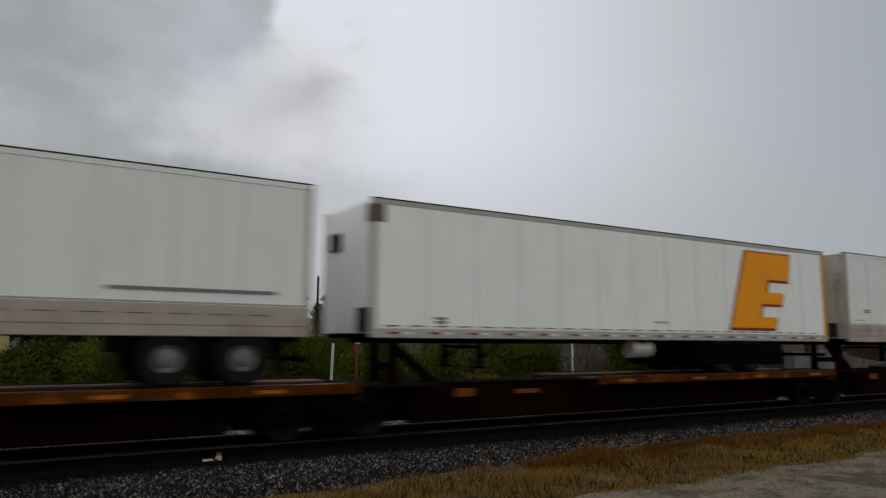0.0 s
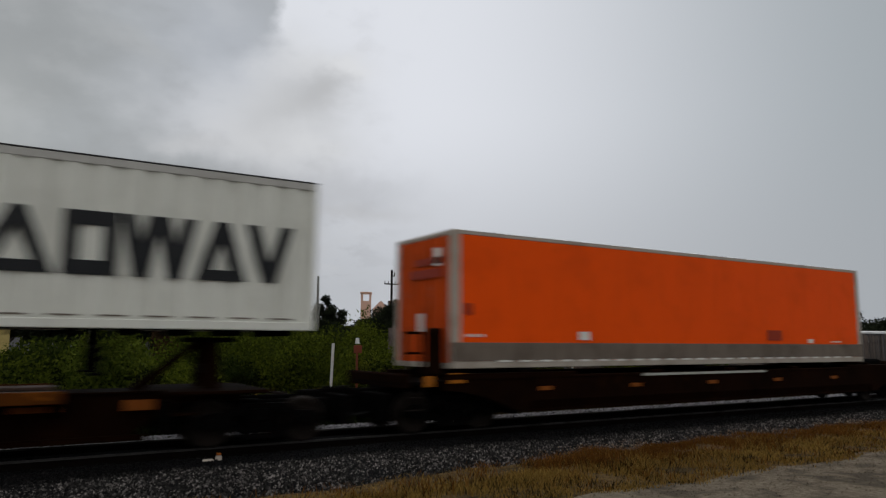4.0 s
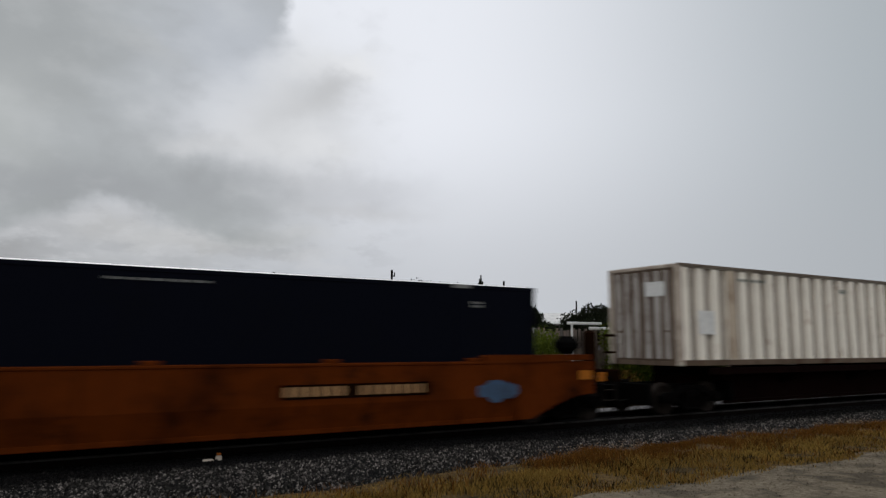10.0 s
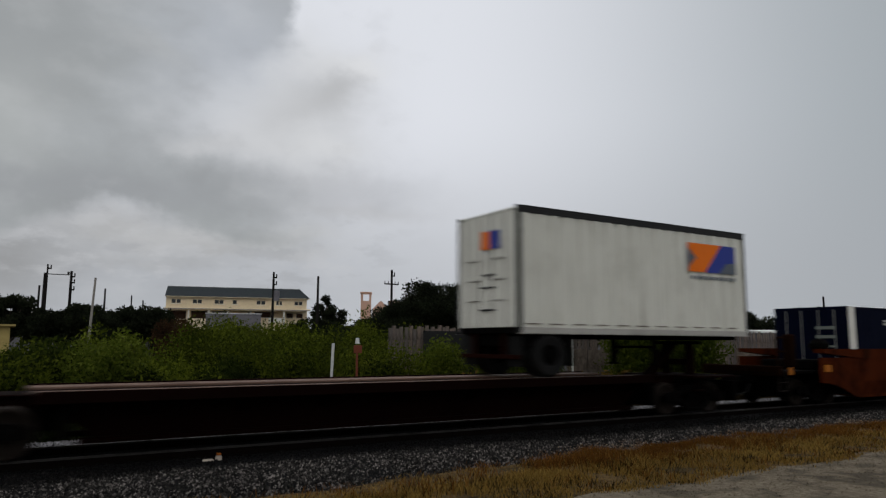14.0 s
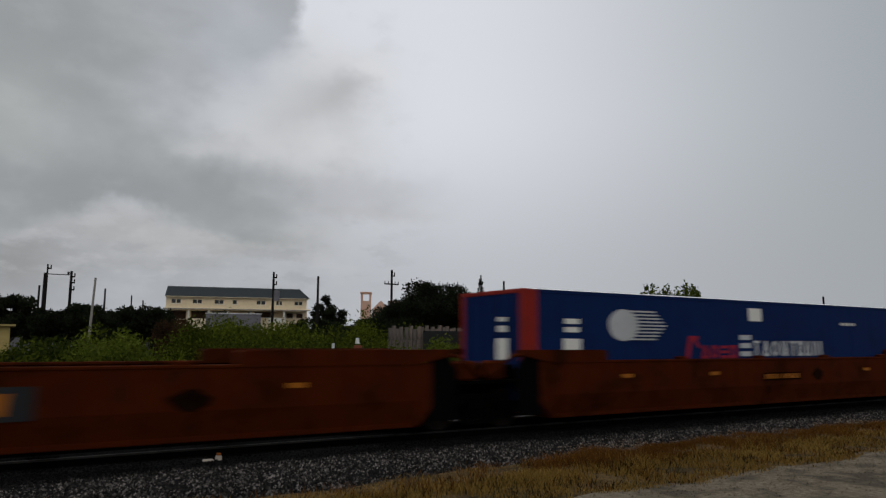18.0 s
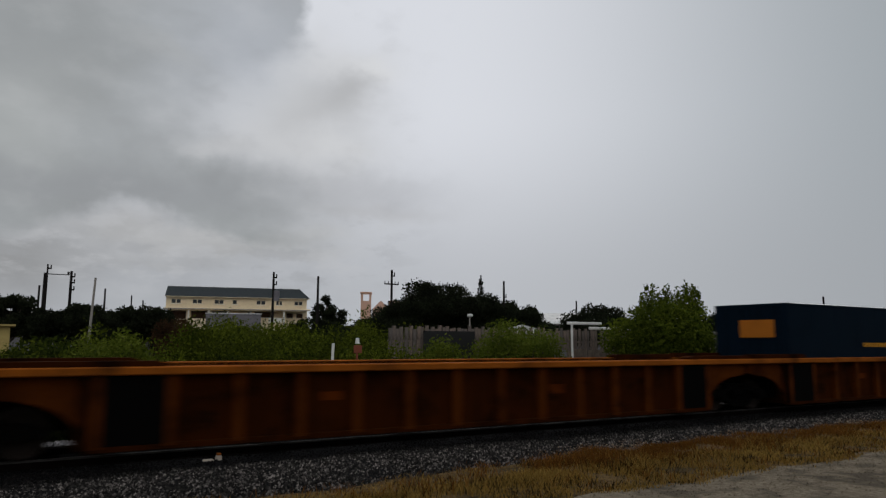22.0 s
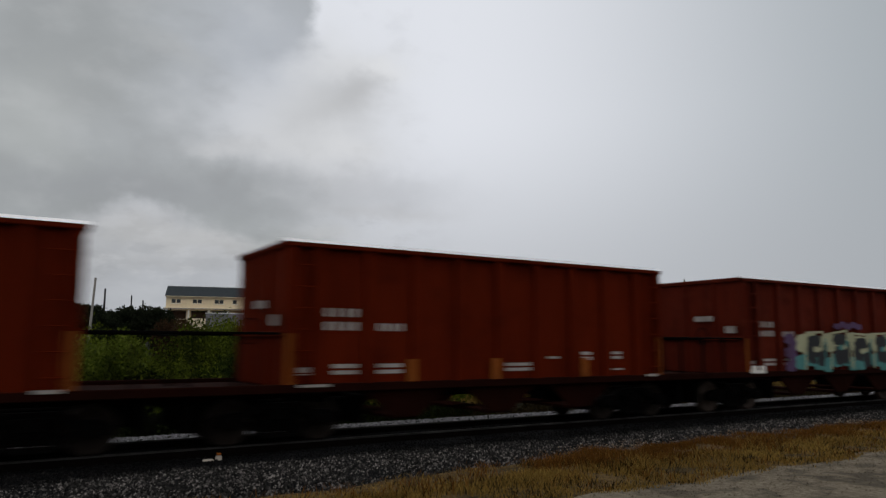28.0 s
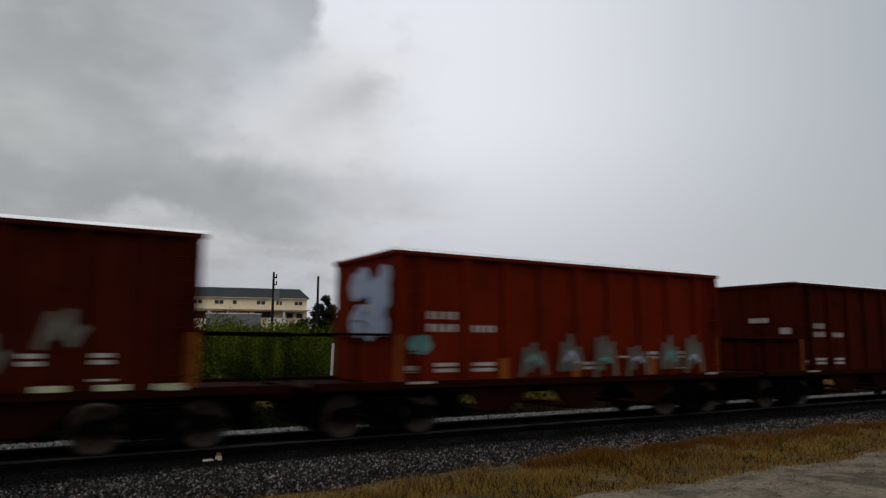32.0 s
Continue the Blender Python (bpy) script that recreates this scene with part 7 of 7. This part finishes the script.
def bush(label, x, y, z0, w, h, material, seed, count=9000, size=0.09, name="bush", spikes=0):
    b = thing(name, label, "bush", at=(x, y, z0))
    g = random.Random(seed)
    st = Shape()
    cl = []
    for i in range(44):
        a, r = g.uniform(0, 6.283), w * 0.42 * math.sqrt(g.random())
        top = h * (1 - 0.5 * (r / (w * 0.5)) ** 2) * g.uniform(0.6, 0.94)
        px, py = r * math.cos(a), r * math.sin(a)
        st.rod((px * 0.15, py * 0.15, 0), (px * 0.6, py * 0.6, top * 0.5), 0.03, 6, 0.02).rod((px * 0.6, py * 0.6, top * 0.5), (px, py, top), 0.02, 5, 0.008)
        q = g.uniform(0.13, 0.22) * w
        cl.append((px, py, top, q, q, q * 0.8))
        cl.append((px * 0.9, py * 0.9, top * 0.5, q, q, q))
    for i in range(spikes):
        a, r = g.uniform(0, 6.283), w * 0.36 * math.sqrt(g.random())
        px, py, top = r * math.cos(a), r * math.sin(a), h * g.uniform(1.0, 1.16)
        st.rod((px * 0.5, py * 0.5, h * 0.5), (px, py, top), 0.02, 5, 0.006)
        for k in range(6):
            q = 0.1 + 0.05 * k
            cl.append((px + g.uniform(-.08, .08), py + g.uniform(-.08, .08), top - 0.2 * k, q, q, 0.2))
    part("stem", st, BARK, b)
    o = new("foliage", leaves("foliage", cl, count, size, material, seed))
    o.parent = b
    return b

bush("rounded dark green bush by the fence", 23.3, 20.3, 0.0, 4.5, 3.75, LEAF_MID, 41, 52000, 0.075, spikes=14)
bush("airy light green shrub beside the fence", 16.9, 21.9, 0.05, 3.6, 2.55, LEAF_LIGHT, 42, 24000, 0.055)
bush("bright green shrub among the weeds", 3.7, 27.5, 0.1, 1.9, 2.2, LEAF_LIGHT, 43, 9000, 0.06)
bush("dense green shrub among the weeds", 9.4, 27.5, 0.1, 5.0, 2.3, LEAF, 44, 22000, 0.065)
bush("low green shrub among the weeds", 13.2, 26.0, 0.1, 3.2, 1.3, LEAF, 45, 14000, 0.065)
# shrubs whose dark leaves imitate shaded hollows in the weeds
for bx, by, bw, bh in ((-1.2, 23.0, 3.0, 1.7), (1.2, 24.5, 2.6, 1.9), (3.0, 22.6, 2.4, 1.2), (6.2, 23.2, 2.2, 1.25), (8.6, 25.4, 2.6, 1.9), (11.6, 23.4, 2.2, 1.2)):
    bush("shrub coloured dark for the shade among the weeds", bx, by, 0.05, bw, bh, LEAF_SHRUB_SHADE, int(100 * bw + 10 * bx), 9000, 0.075)
bush("rust-brown leafed shrub beyond the weeds", 9.4, 47.1, 0.1, 2.6, 3.7, RUSTLEAF, 47, 9000, 0.08)
bush("green shrub by the fence", 7.0, 27.0, 0.1, 3.6, 2.4, LEAF, 46, 15000, 0.065)

def fence():
    f = thing("fence", "weathered grey wooden board fence with gaps", "fence")
    f["kind"] = "structure"
    g = random.Random(8)
    meshes = []
    for k in range(4):
        hgt = 2.37 + 0.1 * g.random()
        me = mesh_of("board", B(-0.085, 0.085, -0.012, 0.012, 0, hgt, c=0.006))
        me.materials.append(BOARD)
        meshes.append(me)
    x = 12.5
    for i in range(290):
        o = new("board", meshes[i % 4])
        o.parent = f
        o.location = (x, 24.0 + g.uniform(-0.01, 0.01), ground_height(24) - 0.05 + g.uniform(-0.06, 0.05))
        o.rotation_euler = (g.uniform(-0.02, 0.02), g.uniform(-0.02, 0.02), g.uniform(-0.06, 0.06))
        x += 0.171
        if i % 31 == 30:
            x += 0.12
    sheets = (GREYWALL, FENCEWOOD, GREYWALL, FENCEWOOD, DARKTRIM)
    for i, (x0, w, top) in enumerate(((12.6, 1.9, 1.3), (14.6, 1.7, 1.75), (18.7, 1.2, 1.5), (20.3, 0.9, 1.8), (21.3, 1.05, 1.84), (22.45, 1.1, 1.8), (25.6, 1.4, 1.7), (27.2, 1.9, 1.85), (29.3, 1.2, 1.6), (30.7, 1.6, 1.8), (33.0, 1.5, 1.75), (35.2, 1.9, 1.8), (38.0, 1.6, 1.7), (40.0, 2.0, 1.8))):
        part("patch_sheet", B(x0, x0 + w, 23.93, 23.96, ground_height(24) - 0.03, top - 0.2, c=0.006), sheets[(i * 3 + 1) % 5], f, "sheet leaning on the lower boards")
    part("dark_screen", B(13.9, 16.3, 23.9, 23.925, ground_height(24) - 0.03, 2.35, c=0.006), DARKTRIM, f, "dark mesh screen over the boards")
    far = Shape()
    while x < 90:
        far.box(x - 0.085, x + 0.085, 23.99, 24.01, 0.05, 2.3, c=0.006)
        x += 0.185
    tagged(part("far_boards", far, FENCEWOOD, f), kind="stuff")
    for z in (0.5, 1.9):
        part("rail_beam", B(12.4, 90, 24.03, 24.07, z, z + 0.09), FENCEWOOD, f)
    post = mesh_of("fence_post", B(0, 0.1, 24.07, 24.17, 0, 2.35))
    post.materials.append(FENCEWOOD)
    for i in range(33):
        o = new("fence_post", post)
        o.parent = f
        o.location = (12.5 + i * 2.4, 0, 0)
fence()

def white_frame():
    f = thing("gate_frame", "white painted pipe frame beside the fence", "frame")
    part("post", Shape().rod((20.6, 22.9, 0.0), (20.6, 22.9, 2.75), 0.05, 10), PLASTICWHITE, f)
    part("top_beam", Shape().box(20.35, 22.3, 22.85, 22.95, 2.68, 2.8, c=0.02), PLASTICWHITE, f)
    part("far_post", Shape().rod((26.5, 23.55, 0.0), (26.5, 23.55, 2.6), 0.045, 10), PLASTICWHITE, f)
    part("mid_beam", Shape().box(22.2, 26.6, 23.5, 23.6, 2.5, 2.62, c=0.02), PLASTICWHITE, f)
white_frame()

def marker_post():
    f = thing("marker_post", "slim white plastic marker post in the weeds", "post")
    part("blade", Shape().prism([(8.68, 0.0), (8.75, 0.0), (8.82, 1.86), (8.74, 1.86)], 20.65, 20.69), PLASTICWHITE, f)
    part("base", Shape().box(8.64, 8.83, 20.6, 20.74, -0.15, 0.12, c=0.02), POLEWOOD, f)
    o = thing("utility_marker", "orange utility marker post with a white cap", "post")
    part("post", Shape().box(9.36, 9.42, 20.2, 20.26, -0.1, 1.6, c=0.01), PLASTICORANGE, o)
    part("sign", Shape().box(9.25, 9.53, 20.17, 20.2, 1.56, 1.8, c=0.02), PLASTICORANGE, o, "orange sign plate")
    part("cap", Shape().rod((9.39, 20.22, 1.85), (9.39, 20.22, 2.03), 0.07, 10, 0.05), PLASTICWHITE, o, "white cap")
marker_post()

def tie_markers():
    a = thing("track_marker", "small tan and grey block beside the rail", "marker")
    part("tan_block", Shape().box(3.32, 3.42, 12.82, 12.9, -0.2, -0.07, c=0.015), TAN, a)
    part("grey_block", Shape().box(3.1, 3.28, 12.8, 12.9, -0.2, -0.12, c=0.015), TAN, a)
    part("orange_cap", Shape().box(3.33, 3.41, 12.815, 12.9, -0.07, -0.03, c=0.015), STRIPE, a, "orange cap")
    part("foot", Shape().box(3.06, 3.48, 12.76, 12.96, -0.24, -0.18, c=0.015), IRON, a)
tie_markers()

# ---- the distance: poles, trees, houses ----
def pole(x, y, ztop, r, material, label, arms=(), lean=0.0, extras=()):
    p = thing("utility_pole", label, "utility pole", "utility poles")
    part("shaft", Shape().rod((x, y, 0), (x + lean, y, ztop), r, 10, r * 0.7), material, p)
    for z, w in arms:
        part("crossarm", Shape().box(x - w * 0.85, x + w * 0.85, y - 0.06, y + 0.06, z - 0.06, z + 0.06), material, p)
        ins = Shape()
        for k in (-0.8, -0.4, 0.4, 0.8):
            ins.rod((x + w * k, y, z + 0.06), (x + w * k, y, z + 0.28), 0.05, 6)
        part("insulator", ins, GREYWALL, p)
    for k, z in extras:
        if k == "can":
            part("transformer", Shape().rod((x + 0.3, y - 0.2, z - 0.5), (x + 0.3, y - 0.2, z + 0.5), 0.28, 12), GREYWALL, p)
        else:
            part("bracket", Shape().box(x, x + 0.35, y - 0.05, y + 0.05, z - 0.07, z + 0.07).rod((x + 0.3, y, z), (x + 0.3, y, z + 0.35), 0.06, 6), material, p)
    return p
DP, LP = "dark creosoted wooden utility pole", "pale weathered wooden utility pole"
pole(3.45, 97.6, 8.5, 0.16, POLEWOOD, DP)
pole(2.86, 70.8, 7.8, 0.15, POLEWOOD, DP)
p = pole(3.4, 79.6, 9.4, 0.11, POLEWOOD, "slim dark pole with a long side bracket", extras=(("b", 9.0),))
part("long_arm", Shape().box(3.4, 5.3, 79.55, 79.65, 8.4, 8.48).rod((5.25, 79.6, 8.4), (5.25, 79.6, 8.75), 0.1, 8), POLEWOOD, p)
pole(5.45, 78.6, 8.75, 0.17, POLEWOOD, "dark utility pole with side insulators", extras=(("b", 8.2), ("b", 7.6), ("b", 6.9)))
pole(4.9, 53.1, 6.15, 0.1, PALEWOOD, LP + " leaning slightly", lean=0.25)
pole(12.0, 110.0, 9.25, 0.17, POLEWOOD, DP)
pole(22.44, 68.1, 8.75, 0.15, POLEWOOD, "dark utility pole with a transformer", extras=(("b", 8.2), ("b", 7.5), ("can", 6.4)))
pole(27.7, 69.6, 8.7, 0.16, POLEWOOD, DP)
pole(33.25, 63.7, 9.2, 0.15, POLEWOOD, "dark utility pole with crossarms", arms=((7.75, 0.95),), extras=(("b", 8.6),))
pole(47.8, 64.3, 8.8, 0.16, POLEWOOD, DP, extras=(("b", 7.0),))
pole(88.4, 51.2, 7.9, 0.16, POLEWOOD, DP)
pole(96.0, 105.3, 10.2, 0.22, POLEWOOD, DP)
pole(16.9, 120.0, 9.0, 0.15, POLEWOOD, DP)
pole(18.6, 120.0, 8.3, 0.15, POLEWOOD, DP)

def tree(label, x, y, h, w, seed, material=None, count=5000, size=0.15, flat=0.75, trunk=0.35, category="tree"):
    t = thing("tree", label, category, "trees in the distance", at=(x, y, 0))
    g = random.Random(seed)
    wood = Shape().rod((0, 0, -0.2), (0.1, 0, h * trunk), 0.04 * h, 8, 0.028 * h)
    cl = []
    for i in range(40):
        a, r = g.uniform(0, 6.283), w * 0.5 * math.sqrt(g.random())
        z = h * (trunk + (1 - trunk) * g.uniform(0.1, 0.95) * (1 - 0.5 * (2 * r / w) ** 2))
        px, py = r * math.cos(a), r * math.sin(a)
        wood.rod((0.1, 0, h * trunk * g.uniform(0.6, 1)), (px * 0.8, py * 0.8, z), 0.012 * h, 5, 0.004 * h)
        q = g.uniform(0.09, 0.17) * w
        cl.append((px, py, z, q, q, q * flat))
    part("trunk", wood, BARK, t)
    o = new("crown", leaves("crown", cl, int(2.6 * count), size, material or LEAF_DARK, seed, loose=0.45))
    o.parent = t
    return t
TD = "dark leafy tree against the grey sky"
tree("broad dark tree mass behind the fence", 38.6, 63.5, 8.9, 9.0, 51, count=12000)
tree("broad dark tree mass behind the fence", 42.3, 60.9, 6.7, 6.4, 52, count=8000)
tree("broad dark tree mass behind the fence", 34.5, 63.0, 6.0, 6.5, 53, count=6000)
tree("broad dark tree mass behind the fence", 46.9, 59.5, 6.0, 4.4, 54, count=6000)
tree(TD, 35.0, 84.5, 7.8, 3.9, 55, count=5000)
tree(TD, 39.5, 79.0, 5.8, 7.0, 56, count=5000)
tree(TD, 43.5, 77.0, 5.4, 7.0, 57, count=5000)
tree(TD, 54.2, 71.0, 7.0, 7.0, 58, count=5000)
tree(TD, 57.5, 60.0, 6.2, 7.5, 59, count=6000)
tree(TD, 63.0, 60.0, 5.5, 7.0, 60, count=5000)
tree(TD, 62.0, 45.0, 5.2, 6.0, 61, count=5000)
tree(TD, 67.0, 41.0, 5.3, 7.5, 62, count=5000)
tree(TD, 73.0, 40.0, 4.7, 8.0, 63, count=5000)
tree(TD, 66.0, 31.5, 4.2, 6.0, 64, count=4000)
tree(TD, 0.2, 66.0, 6.2, 4.0, 65, count=4500)
tree(TD, 3.2, 70.0, 4.9, 3.4, 66, count=4000)
tree(TD, 5.6, 70.0, 5.3, 5.0, 67, count=5000)
g = random.Random(77)
for i in range(4):
    tree("dark hedge-like tree on the skyline", 8.0 + i * 1.7, 74, 5.2 + 0.5 * g.random(), 4.0, 70 + i, count=3200)
for i in range(8):
    tree("low dark hedge in front of the building", 14.0 + i * 2.0, 72 - i * 0.5, 2.9 + 0.4 * g.random(), 3.6, 100 + i, count=2200)
for i in range(6):
    tree("dark hedge-like tree on the skyline", 27.5 + i * 2.2, 71.5 - i * 1.4, 4.3 + 0.6 * g.random(), 4.0, 80 + i, count=2600)
for i in range(7):
    tree("low dark tree beyond the fence", 48 + i * 4.2, 58 - i * 3.0, 4.3 + 0.6 * g.random(), 5.0, 90 + i, count=2600)

def conifer(x, y, h):
    t = thing("conifer", "slim dark conifer above the trees", "tree", at=(x, y, 0))
    part("trunk", Shape().rod((0, 0, 0), (0, 0, h), 0.2, 8, 0.04), BARK, t)
    cl = [(0, 0, h * (0.25 + 0.025 * i), 0.15 + 1.5 * (1 - i / 30), 0.15 + 1.5 * (1 - i / 30), 0.4) for i in range(30)]
    o = new("foliage", leaves("foliage", cl, 2600, 0.16, LEAF_DARK, 99))
    o.parent = t
conifer(62.6, 90.2, 12.2)

def building():
    turn = radians(-14.06)
    b = thing("apartment_building", "long cream two-storey building with a dark hipped roof", "building", at=(24.19, 131.82, 0))
    b.rotation_euler = (0, 0, turn)
    L, D = 24.5, 9.0
    part("upper_wall", Shape().box(0, L, 0, D, 7.75, 9.9, c=0.03), STUCCO, b)
    part("lower_wall", Shape().box(0.4, L + 0.3, 1.6, D, 0, 7.75, c=0.03), STUCCO, b)
    rz, e0, e1 = 11.95, -0.6, D + 0.6
    roof = Shape().add([(-0.2, e0, 9.85), (L + 0.5, e0, 9.85), (L + 0.5, e1, 9.85), (-0.2, e1, 9.85), (-0.1, D / 2, rz), (L - 0.9, D / 2, rz)],
                       [(0, 1, 5, 4), (1, 2, 5), (2, 3, 4, 5), (3, 0, 4), (3, 2, 1, 0)])
    part("roof", roof, SLATE, b)
    part("ridge_cap", Shape().box(-0.15, L - 0.8, D / 2 - 0.12, D / 2 + 0.12, rz - 0.06, rz + 0.05, c=0.02), PALEMETAL, b, "pale ridge cap")
    part("fascia", Shape().box(-0.25, L + 0.55, -0.66, -0.61, 9.74, 9.85), STUCCO, b)
    part("ledge", Shape().box(-0.2, L + 0.6, -1.2, 0.1, 7.62, 7.88, c=0.02), STUCCO, b)
    part("ledge_edge", Shape().box(-0.2, L + 0.6, -1.24, -1.2, 7.56, 7.7, c=0.01), PALEWOOD, b)
    for x, w in ((0.85, 1.7), (4.4, 1.7), (8.1, 1.7), (11.2, 0.9), (15.4, 1.7), (18.9, 1.2), (22.2, 1.6)):
        k = part("window", Shape().box(x, x + w, -0.05, 0.02, 8.58, 9.4, c=0.02), STUCCO, b, "cream window frame")
        n = 2 if w > 1 else 1
        for i in range(n):
            part("pane", Shape().box(x + 0.08 + i * (w - 0.08) / n, x + (i + 1) * (w - 0.08) / n - 0.06, -0.07, -0.02, 8.66, 9.32, c=0.01), GLASS, k)
        part("sill", Shape().box(x - 0.1, x + w + 0.1, -0.14, 0.0, 8.5, 8.58, c=0.01), MARK_W, k)
    for x in (3.7, 7.1, 10.4, 14.3, 20.2):
        part("porch_post", Shape().box(x, x + 0.28, -1.0, -0.72, 4.5, 7.62), MARK_W, b)
    part("porch_beam", Shape().box(0.0, L, -1.02, -0.7, 7.42, 7.62, c=0.02), STUCCO, b)
    for x, w, z0, z1 in ((0.8, 2.6, 5.9, 7.4), (4.2, 2.8, 5.9, 7.4), (7.7, 2.8, 6.2, 7.4), (14.0, 0.6, 4.9, 7.3), (15.2, 3.0, 6.3, 7.4), (21.0, 1.2, 6.3, 7.2), (22.8, 1.2, 6.3, 7.2)):
        k = part("window", Shape().box(x, x + w, 1.55, 1.62, z0, z1, c=0.02), PALEWOOD, b)
        # a dark plate painted as the shade in the opening, not a shutter
        part("shutter", Shape().box(x + 0.08, x + w - 0.08, 1.51, 1.58, z0 + 0.08, z1 - 0.08, c=0.01), PORCHSHADE, k, "dark brown plate for a shaded opening")
    part("porch_block", Shape().box(3.4, 7.2, -2.5, 1.6, 0, 5.9, c=0.03), STUCCO, b)
    part("balustrade", Shape().box(17.6, 20.0, -1.1, -1.0, 5.4, 6.2, c=0.02), MARK_W, b)
    w = thing("site_wall", "low lilac-grey wall in front of the building", "wall", at=(26.1, 110.5, 0))
    w.rotation_euler = (0, 0, turn)
    part("wall_panel", Shape().box(0, 8.1, 0, 0.3, 0, 6.1, c=0.03), GREYWALL, w)
    part("coping", Shape().box(-0.1, 8.2, -0.1, 0.4, 6.1, 6.25, c=0.03), PALEMETAL, w)

building()

def church():
    b = thing("church", "pink church with an open bell tower and gable", "church", at=(65.0, 136.1, 0))
    b.rotation_euler = (0, 0, radians(-26))
    for k, (x, w, zt) in enumerate(((-1.1, 2.2, 12.5), (5.0, 2.0, 10.7))):
        tw = part("tower", Shape().box(x, x + w, 0, w, 0, zt - 1.9, c=0.02), PINKSTUCCO, b)
        for px in (x, x + w - 0.45):
            for py in (0, w - 0.45):
                part("belfry_post", B(px, px + 0.45, py, py + 0.45, zt - 1.9, zt - 0.4), PINKSTUCCO, tw)
        part("belfry_cap", Shape().box(x - 0.12, x + w + 0.12, -0.12, w + 0.12, zt - 0.4, zt, c=0.03), PINKSTUCCO, tw)
    part("nave", Shape().prism([(1.4, 0), (4.9, 0), (4.9, 8.9), (3.1, 10.7), (1.4, 8.9)], 0.2, 9), PINKSTUCCO, b)
church()

def house(label, x, y, L, D, h, ridge, wall, roof, turn=0.0):
    b = thing("house", label, "house", at=(x, y, 0))
    b.rotation_euler = (0, 0, radians(turn))
    part("wall", Shape().box(0, L, 0, D, 0, h, c=0.03), wall, b)
    part("roof", Shape().prism([(-0.4, h), (D + 0.4, h), (D + 0.4, h + 0.12), (D / 2, ridge), (-0.4, h + 0.12)], -0.3, L + 0.3, "x"), roof, b)
    for i in range(max(1, int(L / 4))):
        x0 = 1.2 + i * 4
        k = part("window", Shape().box(x0, x0 + 1.2, -0.04, 0.02, h - 1.7, h - 0.6), MARK_W, b)
        part("pane", Shape().box(x0 + 0.08, x0 + 1.12, -0.06, 0.0, h - 1.62, h - 0.68), GLASS, k)
    return b
house("low white-roofed building behind the fence", 50.0, 34.0, 16.0, 6.0, 2.75, 3.05, GREYWALL, PALEMETAL, -20)
house("low house with a pale roof beyond the fence", 66.0, 80.0, 12.0, 6.0, 4.6, 6.3, GREYWALL, PALEMETAL, -40)
house("low yellow building beyond the weeds", -3.0, 58.0, 3.5, 6.0, 2.9, 3.05, YELLOWWALL, YELLOWWALL)
house("pale low shed between the trees", 0.6, 84.0, 6.0, 6.0, 4.4, 5.1, GREYWALL, PALEMETAL)

house("low shed with a pale gable roof behind the fence", 28.9, 35.0, 1.5, 2.4, 2.5, 3.05, GREYWALL, PALEMETAL, 50)

def street_light():
    b = thing("street_light", "short white lamp post by the trees", "street lamp")
    part("post", Shape().rod((28.2, 42.0, 0), (28.2, 42.0, 3.75), 0.06, 8, 0.05), PALEWOOD, b)
    part("lamp_head", Shape().box(28.0, 28.4, 41.85, 42.1, 3.72, 3.92, c=0.05), PALEMETAL, b)
street_light()

# ---- what moves ----
def motions():
    walk(CLOUDS, [(0, pose(0, 0, 0, 0, 0, 0)), (16, pose(0, 0, 0, 0, 0, -1.9)), (32, pose(0, 0, 0, 0, 0, -3.8))])
    for ob, s in MOVING:
        ride(ob, s)
    lead = WHEELS[0]
    walk(lead, [(k / FPS, pose(0, 0, 0, 0, -math.degrees(gone(k / FPS) / RADIUS) % 360, 0)) for k in range(0, 961)])
    for w in WHEELS[1:]:
        w.rotation_mode = "QUATERNION"
        keys = w.animation_data_create()
        keys.action = lead.animation_data.action
        keys.action_slot = lead.animation_data.action_slot
motions()
